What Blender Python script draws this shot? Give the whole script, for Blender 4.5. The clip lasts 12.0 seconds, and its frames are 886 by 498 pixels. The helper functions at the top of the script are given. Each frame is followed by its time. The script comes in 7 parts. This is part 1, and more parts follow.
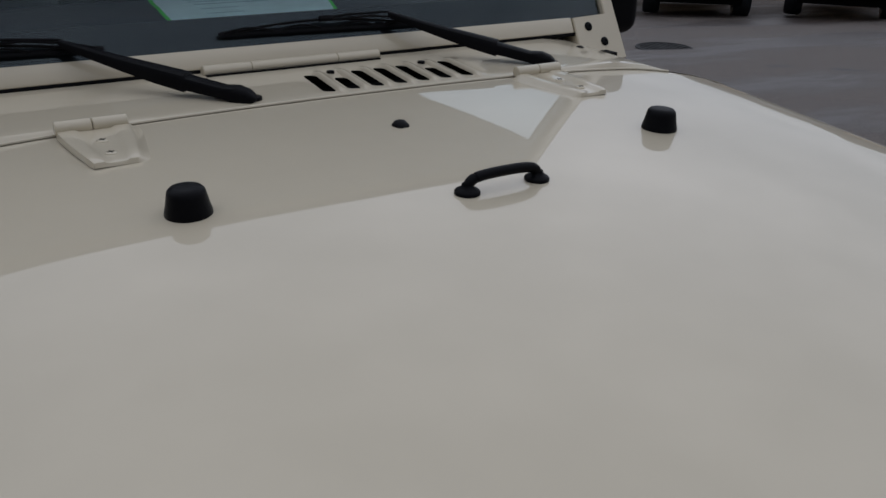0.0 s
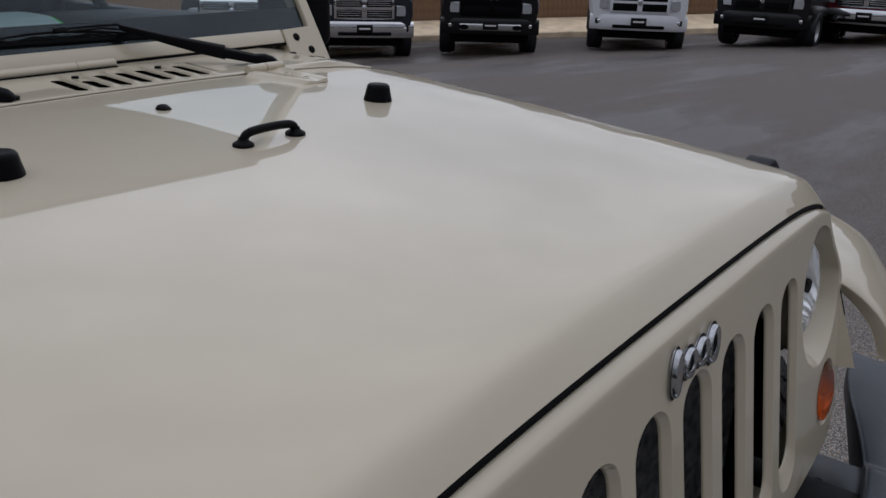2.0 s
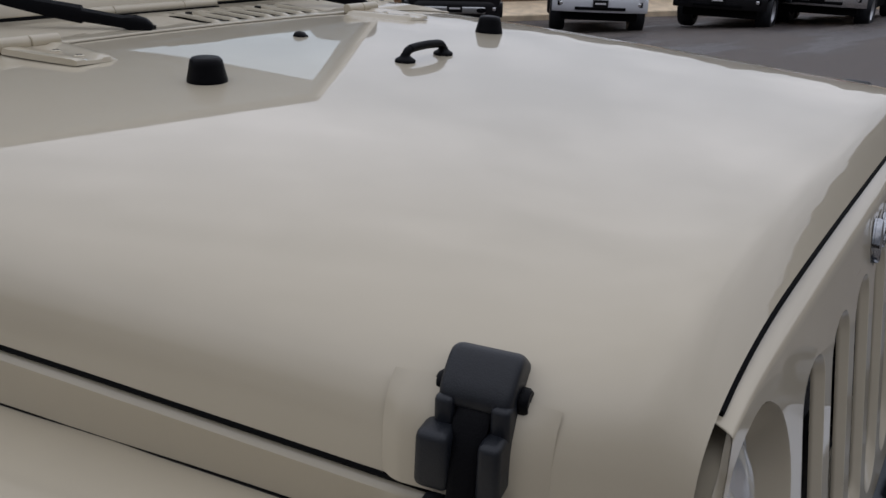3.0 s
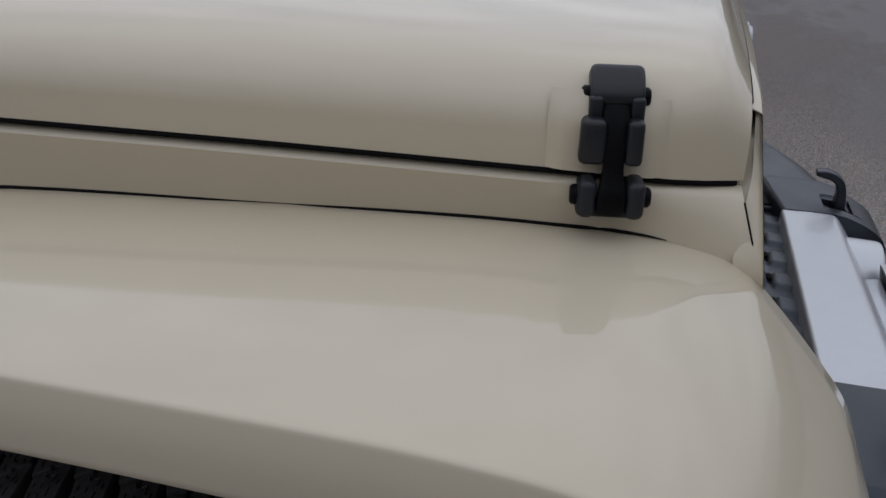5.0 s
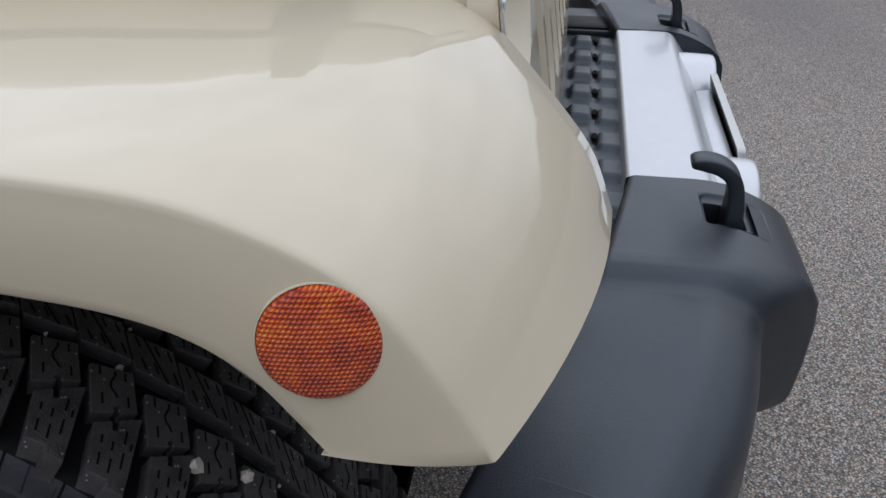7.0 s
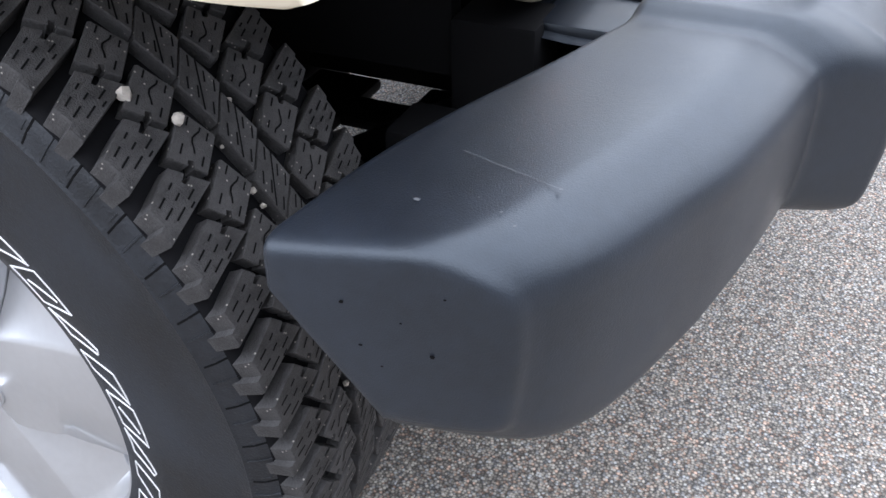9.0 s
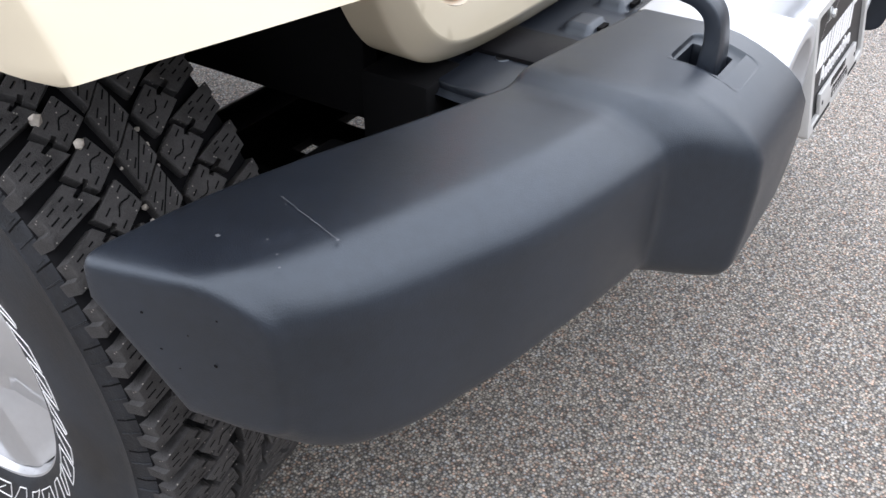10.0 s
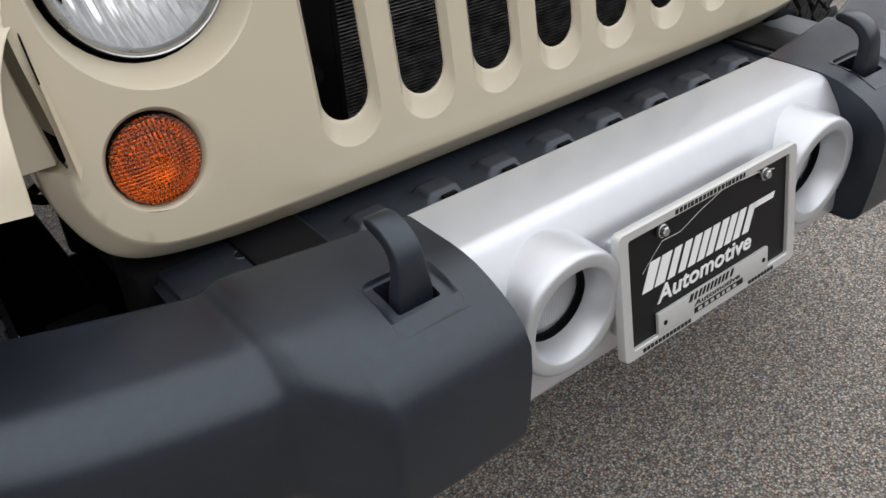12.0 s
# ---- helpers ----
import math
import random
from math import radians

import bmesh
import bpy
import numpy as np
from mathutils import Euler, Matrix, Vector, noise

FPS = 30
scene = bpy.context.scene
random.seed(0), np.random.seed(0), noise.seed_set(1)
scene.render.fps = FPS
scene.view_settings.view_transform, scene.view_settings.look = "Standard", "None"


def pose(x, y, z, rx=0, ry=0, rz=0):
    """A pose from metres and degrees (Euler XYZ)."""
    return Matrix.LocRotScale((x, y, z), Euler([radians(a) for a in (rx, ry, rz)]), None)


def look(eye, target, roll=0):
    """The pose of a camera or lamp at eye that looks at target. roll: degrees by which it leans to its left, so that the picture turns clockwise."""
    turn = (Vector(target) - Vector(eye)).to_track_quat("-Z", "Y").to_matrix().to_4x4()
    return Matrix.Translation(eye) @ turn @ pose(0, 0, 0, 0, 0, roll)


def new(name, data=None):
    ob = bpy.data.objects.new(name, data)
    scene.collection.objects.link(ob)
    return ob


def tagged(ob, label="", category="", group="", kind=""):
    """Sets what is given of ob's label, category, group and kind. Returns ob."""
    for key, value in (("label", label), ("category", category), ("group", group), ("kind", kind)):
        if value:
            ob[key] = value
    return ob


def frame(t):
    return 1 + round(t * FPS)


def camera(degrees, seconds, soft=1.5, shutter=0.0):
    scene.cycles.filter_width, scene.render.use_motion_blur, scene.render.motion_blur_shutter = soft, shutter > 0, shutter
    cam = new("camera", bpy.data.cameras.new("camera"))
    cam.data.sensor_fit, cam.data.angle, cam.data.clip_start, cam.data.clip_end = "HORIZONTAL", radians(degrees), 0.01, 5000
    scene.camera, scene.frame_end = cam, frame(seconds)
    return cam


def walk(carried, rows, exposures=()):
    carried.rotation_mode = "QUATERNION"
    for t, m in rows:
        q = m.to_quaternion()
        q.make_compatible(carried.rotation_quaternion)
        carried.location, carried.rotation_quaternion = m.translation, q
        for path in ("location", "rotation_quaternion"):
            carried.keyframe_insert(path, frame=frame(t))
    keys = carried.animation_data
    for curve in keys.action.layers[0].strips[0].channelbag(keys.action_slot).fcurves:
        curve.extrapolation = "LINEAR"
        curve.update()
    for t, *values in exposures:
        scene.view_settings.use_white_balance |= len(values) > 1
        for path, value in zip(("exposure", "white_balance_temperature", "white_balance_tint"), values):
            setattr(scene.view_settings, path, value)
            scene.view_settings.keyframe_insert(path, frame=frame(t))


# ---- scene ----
cam = camera(54.61, 12.0)
PATH = [
    (0, -0.4978, -0.0493, 1.4450, 66.11, -0.94, -31.64),
    (0.5, -0.4060, -0.0829, 1.4472, 67.37, -0.66, -32.44),
    (1, -0.3794, -0.1716, 1.4347, 68.54, -0.26, -37.76),
    (1.5, -0.5334, -0.1988, 1.4119, 69.65, -1.28, -47.88),
    (2, -0.7312, -0.1885, 1.4011, 69.67, -1.44, -53.01),
    (2.5, -0.8774, -0.1262, 1.3680, 69.61, -1.58, -54.59),
    (2.7, -0.9123, -0.0847, 1.3463, 69.49, -1.45, -55.10),
    (4.3, -1.1579, 0.1034, 1.2825, 66.58, -1.42, -66.52),
    (4.5, -1.2106, 0.1231, 1.2839, 66.93, -0.92, -69.09),
    (5, -1.2926, 0.1340, 1.2318, 66.43, -1.37, -74.37),
    (5.5, -1.3151, 0.1189, 1.1595, 65.81, -0.63, -78.59),
    (6, -1.2959, 0.0910, 1.1129, 63.33, -0.23, -81.57),
    (6.5, -1.2567, 0.0598, 1.0896, 62.46, -0.48, -82.82),
    (6.7, -1.2391, 0.0324, 1.1004, 61.46, -0.51, -82.85),
    (8.3, -1.2045, -0.1606, 0.9797, 55.33, 0.91, -68.66),
    (8.5, -1.2132, -0.1669, 0.9585, 54.90, 0.84, -67.82),
    (9, -1.2176, -0.1853, 0.9324, 54.08, 0.67, -66.42),
    (9.5, -1.1896, -0.2702, 0.9468, 54.01, -0.16, -64.22),
    (10, -1.1719, -0.3934, 1.0084, 54.13, -0.34, -56.97),
    (10.5, -1.0249, -0.5406, 1.0403, 53.27, 0.86, -47.70),
    (11, -0.8442, -0.6596, 1.0897, 53.63, 1.14, -42.73),
    (11.5, -0.7507, -0.6965, 1.1232, 54.24, 1.42, -40.36),
    (12, -0.7292, -0.7077, 1.1400, 56.10, 2.49, -38.42),
]
walk(cam, [(t, pose(*p)) for t, *p in PATH], exposures=[(0,-0.80,6130,13),(2.7,-0.56,6230,15),(4.5,-0.52,6230,14),(5.0,-0.46,6220,14),(5.5,-0.24,6200,14),(6.5,0.06,6200,13),(8.3,1.2,6050,12),(9.0,1.85,6080,13),(9.5,1.85,6180,13),(10.0,1.63,6400,13),(10.5,1.12,6550,12),(11.0,1.0,6750,12),(12.0,0.74,6800,11)])

# ---- world ----
world = bpy.data.worlds.new("overcast_sky")
scene.world = world
world.use_nodes = True
wn = world.node_tree
wn.nodes.clear()
w_out = wn.nodes.new("ShaderNodeOutputWorld")
w_bg = wn.nodes.new("ShaderNodeBackground")
w_sky = wn.nodes.new("ShaderNodeTexSky")
w_sky.sky_type = "NISHITA"
w_sky.sun_disc = False
w_sky.sun_elevation = radians(65)
w_sky.sun_rotation = radians(30)
w_co = wn.nodes.new("ShaderNodeTexCoord")
w_map = wn.nodes.new("ShaderNodeMapping")
w_map.inputs["Scale"].default_value = (0.9, 1.5, 3.4)
w_noise = wn.nodes.new("ShaderNodeTexNoise")
w_noise.inputs["Scale"].default_value = 2.3
w_noise.inputs["Detail"].default_value = 5
w_noise.inputs["Roughness"].default_value = 0.58
w_ramp = wn.nodes.new("ShaderNodeValToRGB")
w_ramp.color_ramp.elements[0].position = 0.36
w_ramp.color_ramp.elements[0].color = (4.9, 5.4, 6.1, 1)
w_ramp.color_ramp.elements[1].position = 0.66
w_ramp.color_ramp.elements[1].color = (9.9, 10.1, 10.5, 1)
w_mix = wn.nodes.new("ShaderNodeMix")
w_mix.data_type = "RGBA"
w_mix.inputs[0].default_value = 0.9
wn.links.new(w_co.outputs["Generated"], w_map.inputs["Vector"])
wn.links.new(w_map.outputs["Vector"], w_noise.inputs["Vector"])
wn.links.new(w_noise.outputs["Fac"], w_ramp.inputs["Fac"])
wn.links.new(w_sky.outputs["Color"], w_mix.inputs[6])
wn.links.new(w_ramp.outputs["Color"], w_mix.inputs[7])
# an overcast sky is brighter overhead than near the horizon
w_dot = wn.nodes.new("ShaderNodeVectorMath")
w_dot.operation = "DOT_PRODUCT"
w_dot.inputs[1].default_value = (0.25, 0.25, 1.0)
w_grad = wn.nodes.new("ShaderNodeMapRange")
w_grad.inputs["From Min"].default_value = 0.0
w_grad.inputs["From Max"].default_value = 0.7
w_grad.inputs["To Min"].default_value = 0.34
w_grad.inputs["To Max"].default_value = 1.48
w_scale = wn.nodes.new("ShaderNodeVectorMath")
w_scale.operation = "SCALE"
wn.links.new(w_co.outputs["Generated"], w_dot.inputs[0])
wn.links.new(w_dot.outputs["Value"], w_grad.inputs["Value"])
wn.links.new(w_mix.outputs[2], w_scale.inputs[0])
wn.links.new(w_grad.outputs[0], w_scale.inputs["Scale"])
wn.links.new(w_scale.outputs[0], w_bg.inputs["Color"])
w_bg.inputs["Strength"].default_value = 0.1
wn.links.new(w_bg.outputs["Background"], w_out.inputs["Surface"])

sun_data = bpy.data.lights.new("sun", "SUN")
sun_data.energy = 0.6
sun_data.angle = radians(170)
sun_data.color = (1.0, 0.97, 0.92)
sun = new("sun", sun_data)
sun.matrix_world = look((2.0, 3.5, 9), (0, 0, 0))

# ---- materials ----


def base_mat(name, color, rough=0.5, metal=0.0, coat=0.0, coat_rough=0.05, ior=1.5, spec=0.5):
    m = bpy.data.materials.new(name)
    m.use_nodes = True
    b = m.node_tree.nodes["Principled BSDF"]
    b.inputs["Base Color"].default_value = (*color, 1)
    b.inputs["Roughness"].default_value = rough
    b.inputs["Metallic"].default_value = metal
    b.inputs["Coat Weight"].default_value = coat
    b.inputs["Coat Roughness"].default_value = coat_rough
    b.inputs["IOR"].default_value = ior
    b.inputs["Specular IOR Level"].default_value = spec
    return m


def node(m, kind, **values):
    n = m.node_tree.nodes.new(kind)
    for key, value in values.items():
        n.inputs[key.replace("_", " ")].default_value = value
    return n


def link(m, a, b):
    m.node_tree.links.new(a, b)


def vary(m, scale, spread, rough_spread=0.0, bump=0.0, bump_scale=None, detail=6.0, distance=0.002):
    """Two scales of noise in the colour and the gloss, and fine relief."""
    t = m.node_tree
    b = t.nodes["Principled BSDF"]
    c = tuple(b.inputs["Base Color"].default_value)
    co = t.nodes.new("ShaderNodeTexCoord")
    n1 = node(m, "ShaderNodeTexNoise", Scale=scale, Detail=detail)
    n2 = node(m, "ShaderNodeTexNoise", Scale=scale * 14, Detail=3.0)
    link(m, co.outputs["Object"], n1.inputs["Vector"])
    link(m, co.outputs["Object"], n2.inputs["Vector"])
    mx = t.nodes.new("ShaderNodeMath")
    mx.operation = "MULTIPLY_ADD"
    mx.inputs[1].default_value = 0.35
    link(m, n2.outputs["Fac"], mx.inputs[0])
    link(m, n1.outputs["Fac"], mx.inputs[2])
    r = t.nodes.new("ShaderNodeMapRange")
    r.inputs["From Min"].default_value = 0.45
    r.inputs["From Max"].default_value = 0.9
    r.inputs["To Min"].default_value = 1 - spread
    r.inputs["To Max"].default_value = 1 + spread
    link(m, mx.outputs[0], r.inputs["Value"])
    mul = t.nodes.new("ShaderNodeMix")
    mul.data_type = "RGBA"
    mul.blend_type = "MULTIPLY"
    mul.inputs[0].default_value = 1.0
    mul.inputs[6].default_value = c
    link(m, r.outputs[0], mul.inputs[7])
    link(m, mul.outputs[2], b.inputs["Base Color"])
    if rough_spread:
        r2 = t.nodes.new("ShaderNodeMapRange")
        base = b.inputs["Roughness"].default_value
        r2.inputs["From Min"].default_value = 0.3
        r2.inputs["From Max"].default_value = 0.7
        r2.inputs["To Min"].default_value = base - rough_spread
        r2.inputs["To Max"].default_value = base + rough_spread
        link(m, n1.outputs["Fac"], r2.inputs["Value"])
        link(m, r2.outputs[0], b.inputs["Roughness"])
    if bump:
        nb = node(m, "ShaderNodeTexNoise", Scale=bump_scale or scale * 40, Detail=3.0)
        link(m, co.outputs["Object"], nb.inputs["Vector"])
        bp = node(m, "ShaderNodeBump", Strength=bump, Distance=distance)
        link(m, nb.outputs["Fac"], bp.inputs["Height"])
        link(m, bp.outputs["Normal"], b.inputs["Normal"])
    return m


PAINT = vary(base_mat("beige_paint", (0.575, 0.509, 0.384), 0.42, coat=0.9, coat_rough=0.02, spec=0.15), 1.6, 0.03, 0.03)
TRIM = vary(base_mat("black_textured_plastic", (0.0112, 0.0141, 0.0206), 0.38, spec=0.64), 7, 0.45, 0.08, 0.15, 900)
TRIM.node_tree.nodes["Principled BSDF"].inputs["Specular Tint"].default_value = (0.83, 0.92, 1.0, 1)
LATCH = vary(base_mat("black_latch_rubber", (0.0095, 0.0115, 0.016), 0.45, spec=0.45), 14, 0.3, 0.06, 0.15, 900)
SATIN = vary(base_mat("black_satin_plastic", (0.0035, 0.0035, 0.0045), 0.42, spec=0.09), 12, 0.2, 0.05, 0.2, 700)
RUBBER = vary(base_mat("tyre_rubber", (0.0118, 0.0140, 0.0182), 0.54, spec=0.42), 14, 0.6, 0.10, 0.35, 500)
# tyre rubber darkened for the grooves: their shade is put into the colour
GROOVE = base_mat("shaded_groove_rubber", (0.006, 0.006, 0.007), 0.85, spec=0.15)
# near-black for insides, joints and specks; the insides' shade is in the colour
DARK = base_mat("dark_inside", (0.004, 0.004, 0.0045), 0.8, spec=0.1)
SILVER = vary(base_mat("silver_paint", (0.56, 0.575, 0.60), 0.36, metal=0.55, coat=0.35, coat_rough=0.08), 3, 0.05, 0.04, 0.12, 1400)
CHROME = base_mat("chrome", (0.85, 0.86, 0.88), 0.06, metal=1.0)
STEEL = vary(base_mat("zinc_steel", (0.55, 0.56, 0.56), 0.3, metal=1.0), 60, 0.12, 0.05)
ALLOY = vary(base_mat("alloy_silver", (0.55, 0.56, 0.58), 0.33, metal=0.7, coat=0.5), 9, 0.06, 0.04)
WHITE = base_mat("white_print", (0.8, 0.8, 0.8), 0.45)
BLACKP = base_mat("black_print", (0.007, 0.007, 0.008), 0.4, spec=0.2)


def asphalt():
    m = base_mat("chipped_asphalt", (0.2, 0.19, 0.18), 0.85)
    t = m.node_tree
    b = t.nodes["Principled BSDF"]
    co = t.nodes.new("ShaderNodeTexCoord")
    vor = node(m, "ShaderNodeTexVoronoi", Scale=240.0, Randomness=1.0)
    link(m, co.outputs["Object"], vor.inputs["Vector"])
    sep = t.nodes.new("ShaderNodeSeparateColor")
    link(m, vor.outputs["Color"], sep.inputs["Color"])
    ramp = t.nodes.new("ShaderNodeValToRGB")
    e = ramp.color_ramp.elements
    e[0].position, e[0].color = 0.0, (0.104, 0.097, 0.088, 1)
    e[1].position, e[1].color = 1.0, (0.54, 0.500, 0.442, 1)
    for p, c in ((0.22, (0.192, 0.176, 0.156, 1)), (0.5, (0.280, 0.256, 0.224, 1)), (0.78, (0.375, 0.342, 0.298, 1))):
        q = e.new(p)
        q.color = c
    link(m, sep.outputs[0], ramp.inputs["Fac"])
    # some chips are reddish, some bluish grey
    hue = t.nodes.new("ShaderNodeValToRGB")
    e = hue.color_ramp.elements
    e[0].position, e[0].color = 0.12, (0.90, 0.98, 1.10, 1)
    e[1].position, e[1].color = 0.92, (1.24, 0.95, 0.83, 1)
    for p, c in ((0.3, (1, 1, 1, 1)), (0.78, (1.02, 1.0, 0.97, 1))):
        q = e.new(p)
        q.color = c
    link(m, sep.outputs[1], hue.inputs["Fac"])
    stone = t.nodes.new("ShaderNodeMix")
    stone.data_type, stone.blend_type = "RGBA", "MULTIPLY"
    stone.inputs[0].default_value = 1.0
    link(m, ramp.outputs["Color"], stone.inputs[6])
    link(m, hue.outputs["Color"], stone.inputs[7])
    edge = t.nodes.new("ShaderNodeMapRange")
    edge.inputs["From Min"].default_value = 0.36
    edge.inputs["From Max"].default_value = 0.66
    edge.inputs["To Min"].default_value = 1.0
    edge.inputs["To Max"].default_value = 0.33
    link(m, vor.outputs["Distance"], edge.inputs["Value"])
    big = node(m, "ShaderNodeTexNoise", Scale=0.33, Detail=7.0, Roughness=0.62)
    stretch = t.nodes.new("ShaderNodeMapping")
    stretch.inputs["Rotation"].default_value = (0, 0, radians(33))
    stretch.inputs["Scale"].default_value = (0.45, 1.5, 1.0)
    link(m, co.outputs["Object"], stretch.inputs["Vector"])
    link(m, stretch.outputs["Vector"], big.inputs["Vector"])
    wet = t.nodes.new("ShaderNodeMapRange")
    wet.inputs["From Min"].default_value = 0.46
    wet.inputs["From Max"].default_value = 0.56
    link(m, big.outputs["Fac"], wet.inputs["Value"])
    away = t.nodes.new("ShaderNodeVectorMath")
    away.operation = "DOT_PRODUCT"
    away.inputs[1].default_value = (0.8, 0.6, 0)
    link(m, co.outputs["Object"], away.inputs[0])
    edge_noise = t.nodes.new("ShaderNodeMath")
    edge_noise.operation = "MULTIPLY_ADD"
    edge_noise.inputs[1].default_value = 1.6
    link(m, big.outputs["Fac"], edge_noise.inputs[0])
    link(m, away.outputs["Value"], edge_noise.inputs[2])
    lot = t.nodes.new("ShaderNodeMapRange")
    lot.inputs["From Min"].default_value = 1.6
    lot.inputs["From Max"].default_value = 4.2
    link(m, edge_noise.outputs[0], lot.inputs["Value"])
    old = t.nodes.new("ShaderNodeMix")
    old.data_type, old.blend_type = "RGBA", "MULTIPLY"
    old.inputs[7].default_value = (0.60, 0.575, 0.58, 1)
    link(m, lot.outputs[0], old.inputs[0])
    wl = t.nodes.new("ShaderNodeMath")
    wl.operation = "MULTIPLY"
    link(m, wet.outputs[0], wl.inputs[0])
    link(m, lot.outputs[0], wl.inputs[1])
    mul = t.nodes.new("ShaderNodeMix")
    mul.data_type, mul.blend_type = "RGBA", "MULTIPLY"
    mul.inputs[0].default_value = 1.0
    link(m, stone.outputs[2], mul.inputs[6])
    link(m, edge.outputs[0], mul.inputs[7])
    damp = t.nodes.new("ShaderNodeMix")
    damp.data_type, damp.blend_type = "RGBA", "MULTIPLY"
    damp.inputs[7].default_value = (0.45, 0.42, 0.42, 1)
    link(m, wl.outputs[0], damp.inputs[0])
    link(m, mul.outputs[2], damp.inputs[6])
    link(m, damp.outputs[2], old.inputs[6])
    link(m, old.outputs[2], b.inputs["Base Color"])
    rr = t.nodes.new("ShaderNodeMapRange")
    rr.inputs["To Min"].default_value = 0.85
    rr.inputs["To Max"].default_value = 0.42
    link(m, wl.outputs[0], rr.inputs["Value"])
    link(m, rr.outputs[0], b.inputs["Roughness"])
    bp = node(m, "ShaderNodeBump", Strength=0.6, Distance=0.002)
    bp.invert = True
    link(m, vor.outputs["Distance"], bp.inputs["Height"])
    link(m, bp.outputs["Normal"], b.inputs["Normal"])
    return m


ASPHALT = asphalt()

# ---- helpers for shapes ----


def finish(me, mats, smooth=True, angle=38):
    for m in mats if isinstance(mats, (list, tuple)) else (mats,):
        me.materials.append(m)
    if smooth:
        me.polygons.foreach_set("use_smooth", [True] * len(me.polygons))
        me.set_sharp_from_angle(angle=radians(angle))
    me.update()


def part(name, bm, material, parent=None, label="", smooth=True, angle=38):
    """One bmesh as one mesh object, under a thing or a part."""
    me = bpy.data.meshes.new(name)
    bmesh.ops.recalc_face_normals(bm, faces=bm.faces)
    bm.to_mesh(me)
    bm.free()
    finish(me, material, smooth, angle)
    ob = new(name, me)
    if parent is not None:
        ob.parent = parent
    if label:
        ob["label"] = label
    return ob


def add_grid(bm, rows, close_u=False, close_v=False, flip=False):
    vs = [[bm.verts.new(p) for p in r] for r in rows]
    nu, nv = len(vs), len(vs[0])
    for i in range(nu if close_u else nu - 1):
        for j in range(nv if close_v else nv - 1):
            q = (vs[i][j], vs[(i + 1) % nu][j], vs[(i + 1) % nu][(j + 1) % nv], vs[i][(j + 1) % nv])
            bm.faces.new(q[::-1] if flip else q)
    return vs


def catmull(pts, n, closed=False):
    """n points along a smooth curve through pts."""
    p = [Vector(a) for a in pts]
    m = len(p)
    out = []
    spans = m if closed else m - 1
    for k in range(n):
        s = k * spans / (n if closed else n - 1)
        i = min(int(s), spans - 1)
        f = s - i
        if closed:
            a, b, c, d = p[(i - 1) % m], p[i % m], p[(i + 1) % m], p[(i + 2) % m]
        else:
            b, c = p[i], p[i + 1]
            a = p[i - 1] if i > 0 else b * 2 - c
            d = p[i + 2] if i + 2 < m else c * 2 - b
        out.append(0.5 * ((2 * b) + (c - a) * f + (2 * a - 5 * b + 4 * c - d) * f * f + (3 * b - a - 3 * c + d) * f ** 3))
    return out


def bspline(pts, n):
    """n points along a curve that rounds the corners of pts and meets both ends."""
    p = [Vector(a) for a in pts]
    p = [p[0] * 2 - p[1]] + p + [p[-1] * 2 - p[-2]]
    spans = len(p) - 3
    out = []
    for k in range(n):
        s = k * spans / (n - 1)
        i = min(int(s), spans - 1)
        f = s - i
        a, b, c, d = p[i:i + 4]
        out.append((a * (1 - f) ** 3 + b * (3 * f ** 3 - 6 * f * f + 4) + c * (-3 * f ** 3 + 3 * f * f + 3 * f + 1) + d * f ** 3) / 6)
    return out


def lerp(table, v):
    """Value at v of a table of (v, value) pairs."""
    if v <= table[0][0]:
        return table[0][1]
    for (a, x), (b, y) in zip(table, table[1:]):
        if v <= b:
            return x + (y - x) * (v - a) / (b - a)
    return table[-1][1]


def add_box(bm, lo, hi, bevel=0.0, seg=2, m=None):
    res = bmesh.ops.create_cube(bm, size=1.0)
    vs = res["verts"]
    for v in vs:
        v.co = Vector([lo[k] + (v.co[k] + 0.5) * (hi[k] - lo[k]) for k in range(3)])
    if bevel:
        es = list({e for v in vs for e in v.link_edges})
        out = bmesh.ops.bevel(bm, geom=es, offset=bevel, segments=seg, affect="EDGES", profile=0.5)
        vs = [v for v in {v for f in out["faces"] for v in f.verts} | {v for v in vs if v.is_valid}]
    if m is not None:
        bmesh.ops.transform(bm, matrix=m, verts=[v for v in vs if v.is_valid])
    return vs


def add_lathe(bm, profile, m=None, seg=40, closed=False):
    """profile: (radius, height) pairs turned about z."""
    rows = []
    for r, h in profile:
        rows.append([Vector((r * math.cos(2 * math.pi * k / seg), r * math.sin(2 * math.pi * k / seg), h)) for k in range(seg)])
    if m is not None:
        rows = [[m @ v for v in r] for r in rows]
    add_grid(bm, rows, close_u=closed, close_v=True)


